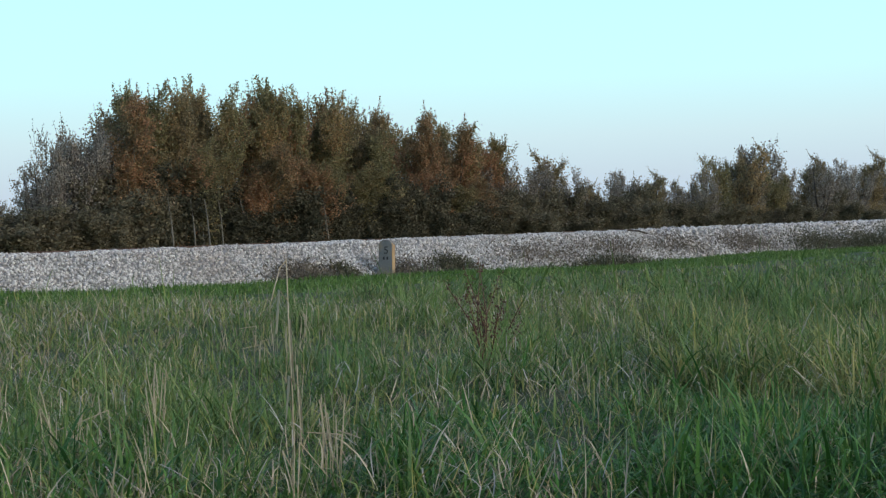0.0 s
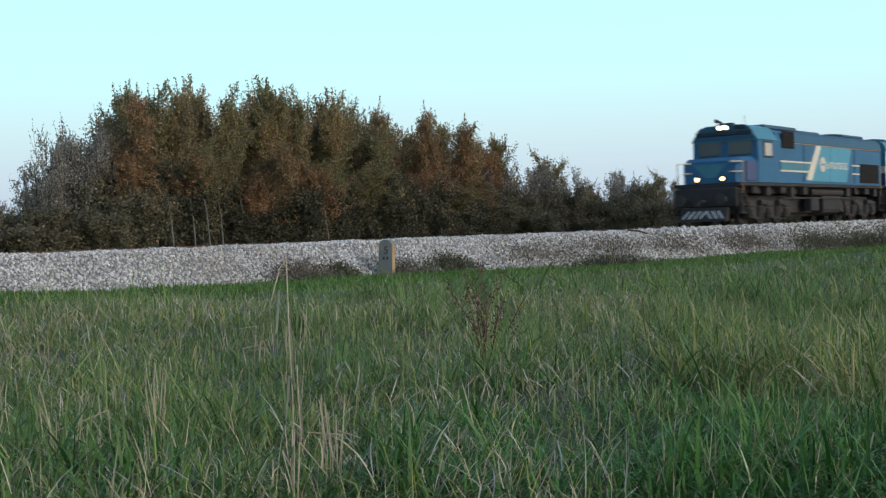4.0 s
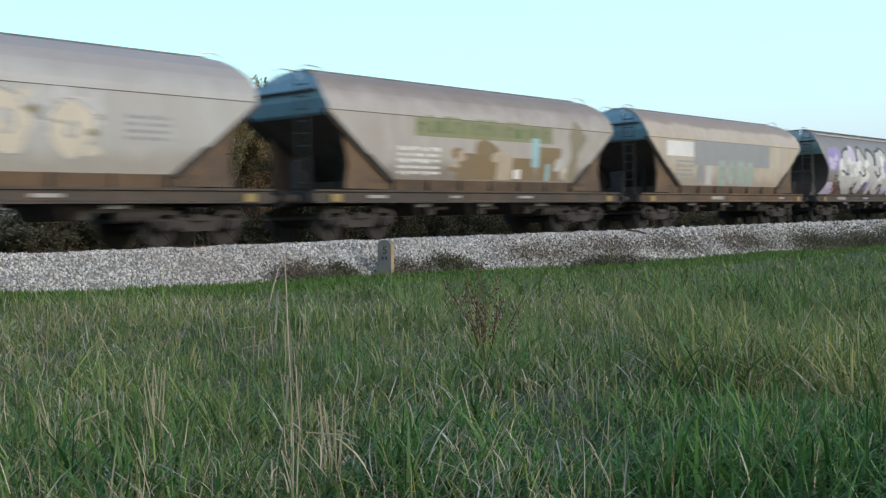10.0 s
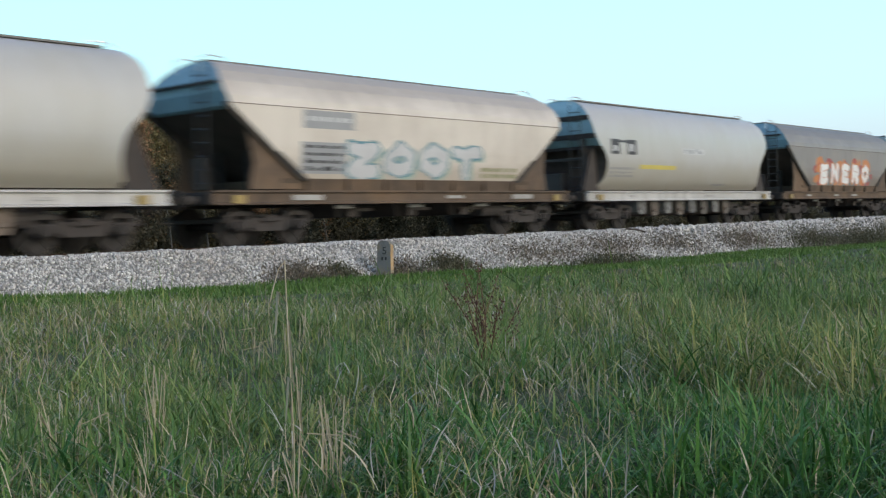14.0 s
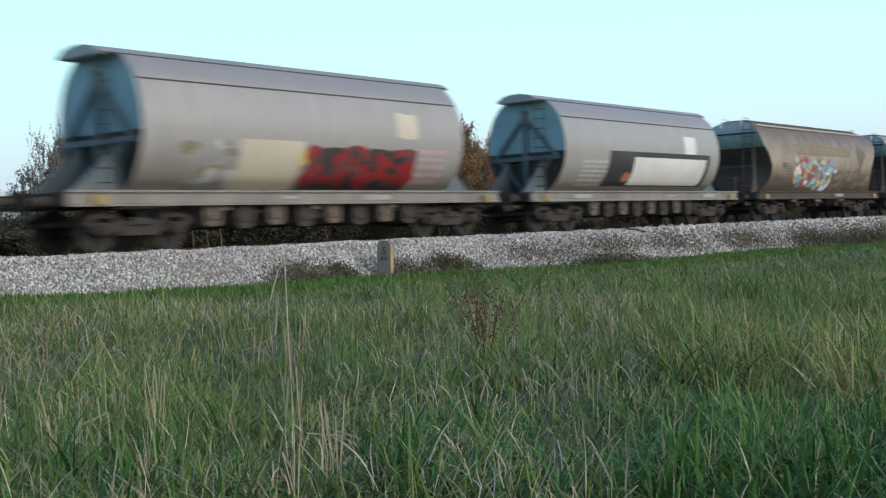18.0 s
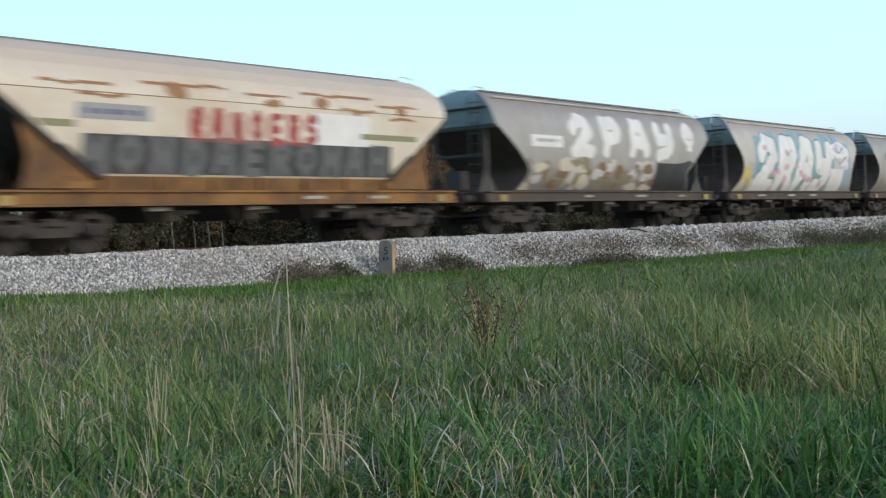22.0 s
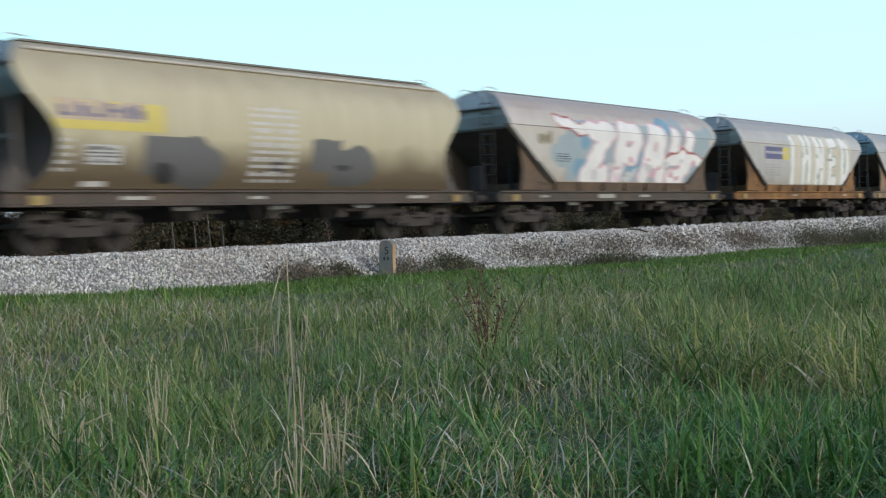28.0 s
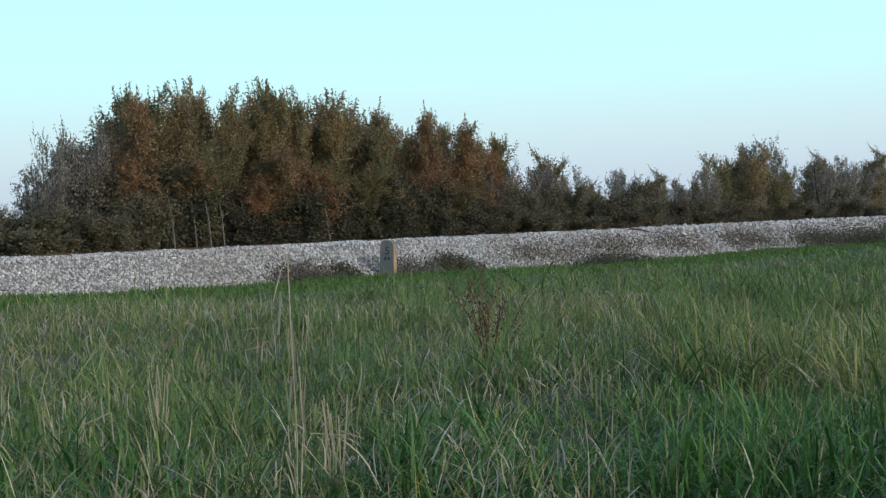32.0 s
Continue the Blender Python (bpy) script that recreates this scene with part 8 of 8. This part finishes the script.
    c.blots(-4.2, 2.8, 2.0, 3.3, ["rose"], 9, 0.15).disc(4.35, 3.05, 1.15, 0.5, "white").disc(4.35, 2.55, 0.8, 0.35, "pale").blots(3.4, 5.3, 2.4, 3.5, ["white", "lilac", "white"], 18, 0.2).stroke([(3.6, 2.9), (4.3, 2.5), (5.2, 2.95)], 0.05, "grey").stroke([(3.9, 3.3), (4.4, 3.0), (4.9, 3.3)], 0.05, "grey")
    c.box(3.2, 4.8, 1.3, 2.3, "white").blots(-3.0, 2.4, 1.6, 2.3, ["rose"], 9, 0.17).blots(-6.2, -5.0, 1.35, 2.2, ["yellow", "cream"], 9, 0.28).rows(-5.6, -4.8, 2.1, 2.4, 4, "grey")
    # 23
    c = on(23)
    c.faded_band(-3.2, 3.04, 2.78, 3.38, "drab", "brown").box(-3.9, -1.0, 1.3, 2.7, "white", 0.25).disc(-1.3, 2.1, 0.7, 0.6, "white").blots(-0.8, 6.0, 1.35, 2.1, ["green", "grey", "drab", "grey", "olive", "drab"], 120, 0.2).rows(-5.1, -4.2, 2.86, 3.19, 4, "black").rows(-5.0, -4.2, 1.9, 2.5, 4, "pale")
    # 24
    c = on(24, 0.012)
    c.box(-4.15, -1.45, 2.44, 3.04, "white").faded_band(-4.05, -2.0, 2.52, 2.96, "pale", "dim").box(-2.0, -1.5, 2.48, 3.0, "sand").blots(-3.0, -1.0, 1.4, 2.0, ["white", "pale"], 16, 0.25).rows(-1.9, -1.0, 1.7, 2.05, 4, "grey").box(-0.6, -0.15, 1.84, 2.1, "yellow")
    c.box(-1.0, 0.1, 2.2, 3.15, "pale").stroke([(0.9, 2.2), (1.6, 2.32), (2.2, 2.15), (3.3, 2.25)], 0.05, "grey")
    # 25
    c = on(25)
    c.box(-5.6, -3.4, 2.42, 3.44, "white").faded_band(-3.03, 3.51, 2.75, 3.31, "olive", "green").stroke([(4.7, 1.7), (4.8, 2.6), (4.9, 3.4)], 0.34, "olive").stroke([(-3.3, 2.56), (0, 2.52), (4.2, 2.56)], 0.04, "black")
    c.box(-6.0, -3.3, 1.3, 2.34, "grey").rows(-5.8, -3.6, 1.5, 2.2, 5, "pale").blots(-2.6, 5.1, 1.35, 2.2, ["pale", "mist", "sand", "grey", "sand", "palegreen", "pale"], 90, 0.24).blots(-2.2, 3.6, 1.3, 1.5, ["salmon", "sand", "rose"], 14, 0.14).blots(1.6, 2.8, 1.8, 2.2, ["dim"], 5, 0.13)
    # 26
    c = on(26)
    c.blots(-1.9, 3.3, 1.75, 2.5, ["teal", "blue", "grey"], 40, 0.33).word("HORSE", -2.2, 3.6, 1.6, 2.5, 0.15, "yellow", tight=0.98).blots(-4.2, -2.6, 1.7, 2.4, ["rose", "pale", "sand"], 16, 0.17).box(-1.15, 1.02, 2.8, 3.12, "white").rows(-4.3, -3.0, 1.7, 2.4, 5, "black")
    # 27
    c = on(27, 0.012)
    c.box(-4.8, 3.15, 2.45, 3.22, "pale").rows(-2.0, 1.0, 2.7, 2.85, 1, "grey").box(-4.8, 3.2, 1.56, 2.5, "cream").word("THNED", -4.6, 3.3, 1.56, 2.66, 0.24, "white", "grey").blots(3.4, 4.3, 1.95, 2.4, ["red", "rose"], 7, 0.14)
    # 28
    c = on(28, 0.025)
    c.box(-6.03, -3.42, 2.46, 3.04, "yellow").box(-6.0, -4.1, 2.66, 3.02, "sand").faded_band(-5.98, -3.9, 2.64, 3.04, "sand", "navy")
    c.box(-3.9, -2.8, 1.6, 2.4, "dim").disc(-2.5, 1.8, 0.75, 0.5, "dim").disc(-2.6, 2.25, 0.35, 0.16, "dim").box(0.92, 1.9, 1.7, 2.48, "dim").disc(2.4, 1.85, 0.8, 0.5, "dim").box(1.6, 3.0, 1.4, 2.0, "dim").blots(-3.7, 3.0, 1.5, 1.9, ["black"], 3, 0.2)
    c.rows(-1.0, 0.4, 1.4, 3.2, 11, "pale").box(-5.3, -4.5, 1.77, 2.16, "pale").rows(-5.25, -4.55, 1.8, 2.14, 4, "black").box(-5.28, -4.73, 1.33, 1.45, "white").rows(-6.0, -5.6, 1.6, 2.3, 5, "pale")
    # 29
    c = on(29, 0.04)
    c.box(-3.7, 6.1, 1.6, 3.5, "mist").blots(-4.2, 6.1, 2.0, 3.6, ["mist", "blue", "mist"], 20, 0.45).stroke([(-4.0, 3.5), (-3.0, 3.2), (-1.6, 3.3)], 0.22, "red").stroke([(-4.0, 3.5), (-3.0, 3.22), (-1.6, 3.3)], 0.17, "white")
    c.word("ZPAY", -2.8, 4.7, 1.45, 3.55, 0.29, "white", "rose", tight=1.06, slant=0.4).stroke([(2.8, 2.3), (4.0, 2.6), (5.6, 2.3)], 0.2, "red").stroke([(2.8, 2.25), (4.0, 2.55), (5.6, 2.25)], 0.17, "white").blots(-2.0, 5.0, 1.6, 2.4, ["rose", "pale"], 22, 0.16).rows(-4.2, -3.5, 2.15, 2.45, 4, "black").blots(-5.2, -4.6, 2.7, 3.0, ["drab"], 3, 0.2)
    # 30
    c = on(30, 0.012)
    logo_plate(c, -4.5, -2.05, 2.62, 3.1)
    c.rows(-4.45, -2.9, 1.9, 2.42, 5, "grey").box(-1.9, 5.2, 1.6, 3.72, "cream").word("IHNED", -2.3, 5.3, 1.55, 3.72, 0.2, "white", "palegreen").box(2.2, 2.9, 2.65, 2.75, "grey").blots(-1.6, 5.0, 1.7, 3.6, ["palegreen"], 9, 0.13)
    # 31
    c = on(31, 0.03)
    c.box(-2.6, 4.4, 3.0, 3.75, "darkteal").box(-2.7, 3.0, 2.1, 3.3, "grey").box(3.9, 4.7, 2.0, 3.4, "navy").box(-3.3, 2.8, 1.58, 3.1, "grey", 0.25).stroke([(-2.3, 3.2), (-3.3, 2.3)], 0.3, "white").stroke([(-2.2, 2.9), (-3.7, 1.7)], 0.28, "white").stroke([(-3.5, 1.75), (-1.7, 2.0)], 0.2, "cream").stroke([(-2.7, 2.2), (-1.9, 2.45)], 0.13, "black").word("PPY", -2.0, 2.85, 1.5, 3.5, 0.28, "white", "grey", ew=0.05, tight=1.06, slant=0.2).stroke([(-2.0, 1.7), (2.6, 1.7)], 0.1, "pale").box(2.75, 4.55, 1.6, 3.6, "lilac").disc(3.65, 2.75, 0.62, 0.62, "white").box(3.2, 4.1, 3.2, 3.36, "black").box(3.2, 4.1, 1.6, 2.2, "white").rows(-4.0, -3.4, 2.1, 2.5, 3, "black")

    for i, c in art.items():
        c.hang(wag[i - 1], WAGONS[i - 1][0])


decorate()


# ---- the train runs by ----
# seconds and metres run since 3 s
RUN = [(0, -59.0), (3, 1.2), (6, 61.15), (8, 101.91), (9, 122.3), (10, 142.66), (11, 162.96), (12, 183.26), (13, 203.67), (14, 224.22), (15, 244.74), (16, 265.19),
       (17, 285.53), (18, 305.71), (19, 325.87), (20, 346.14), (21, 366.51), (22, 386.96), (23, 407.46), (24, 428.03), (25, 448.69), (26, 469.55),
       (27, 490.53), (28, 511.59), (29, 532.67), (30, 553.74), (31, 574.81), (32, 595.89)]
START = 107.08      # where the first wagon is at 3 s


def motions():
    for ob, x in TRAIN:
        turn = 180 if x == -17.0 else 0
        walk(ob, [(t, pose(START + x - s, YC, RAIL_TOP, 0, 0, turn)) for t, s in RUN])
    # all wheelsets turn alike, in their bogies' space; engines that run backwards have theirs turned with them
    ts, ss = [r[0] for r in RUN], [r[1] for r in RUN]
    rows = []
    for i in range(32 * FPS + 1):
        t = i / FPS
        rows.append((t, pose(0, 0, 0, 0, -math.degrees(float(np.interp(t, ts, ss)) / WHEEL_R), 0)))
    walk(WHEELS[0], rows)
    keys = WHEELS[0].animation_data
    for w in WHEELS[1:]:
        w.rotation_mode = "QUATERNION"
        d = w.animation_data_create()
        d.action = keys.action
        d.action_slot = keys.action_slot


motions()
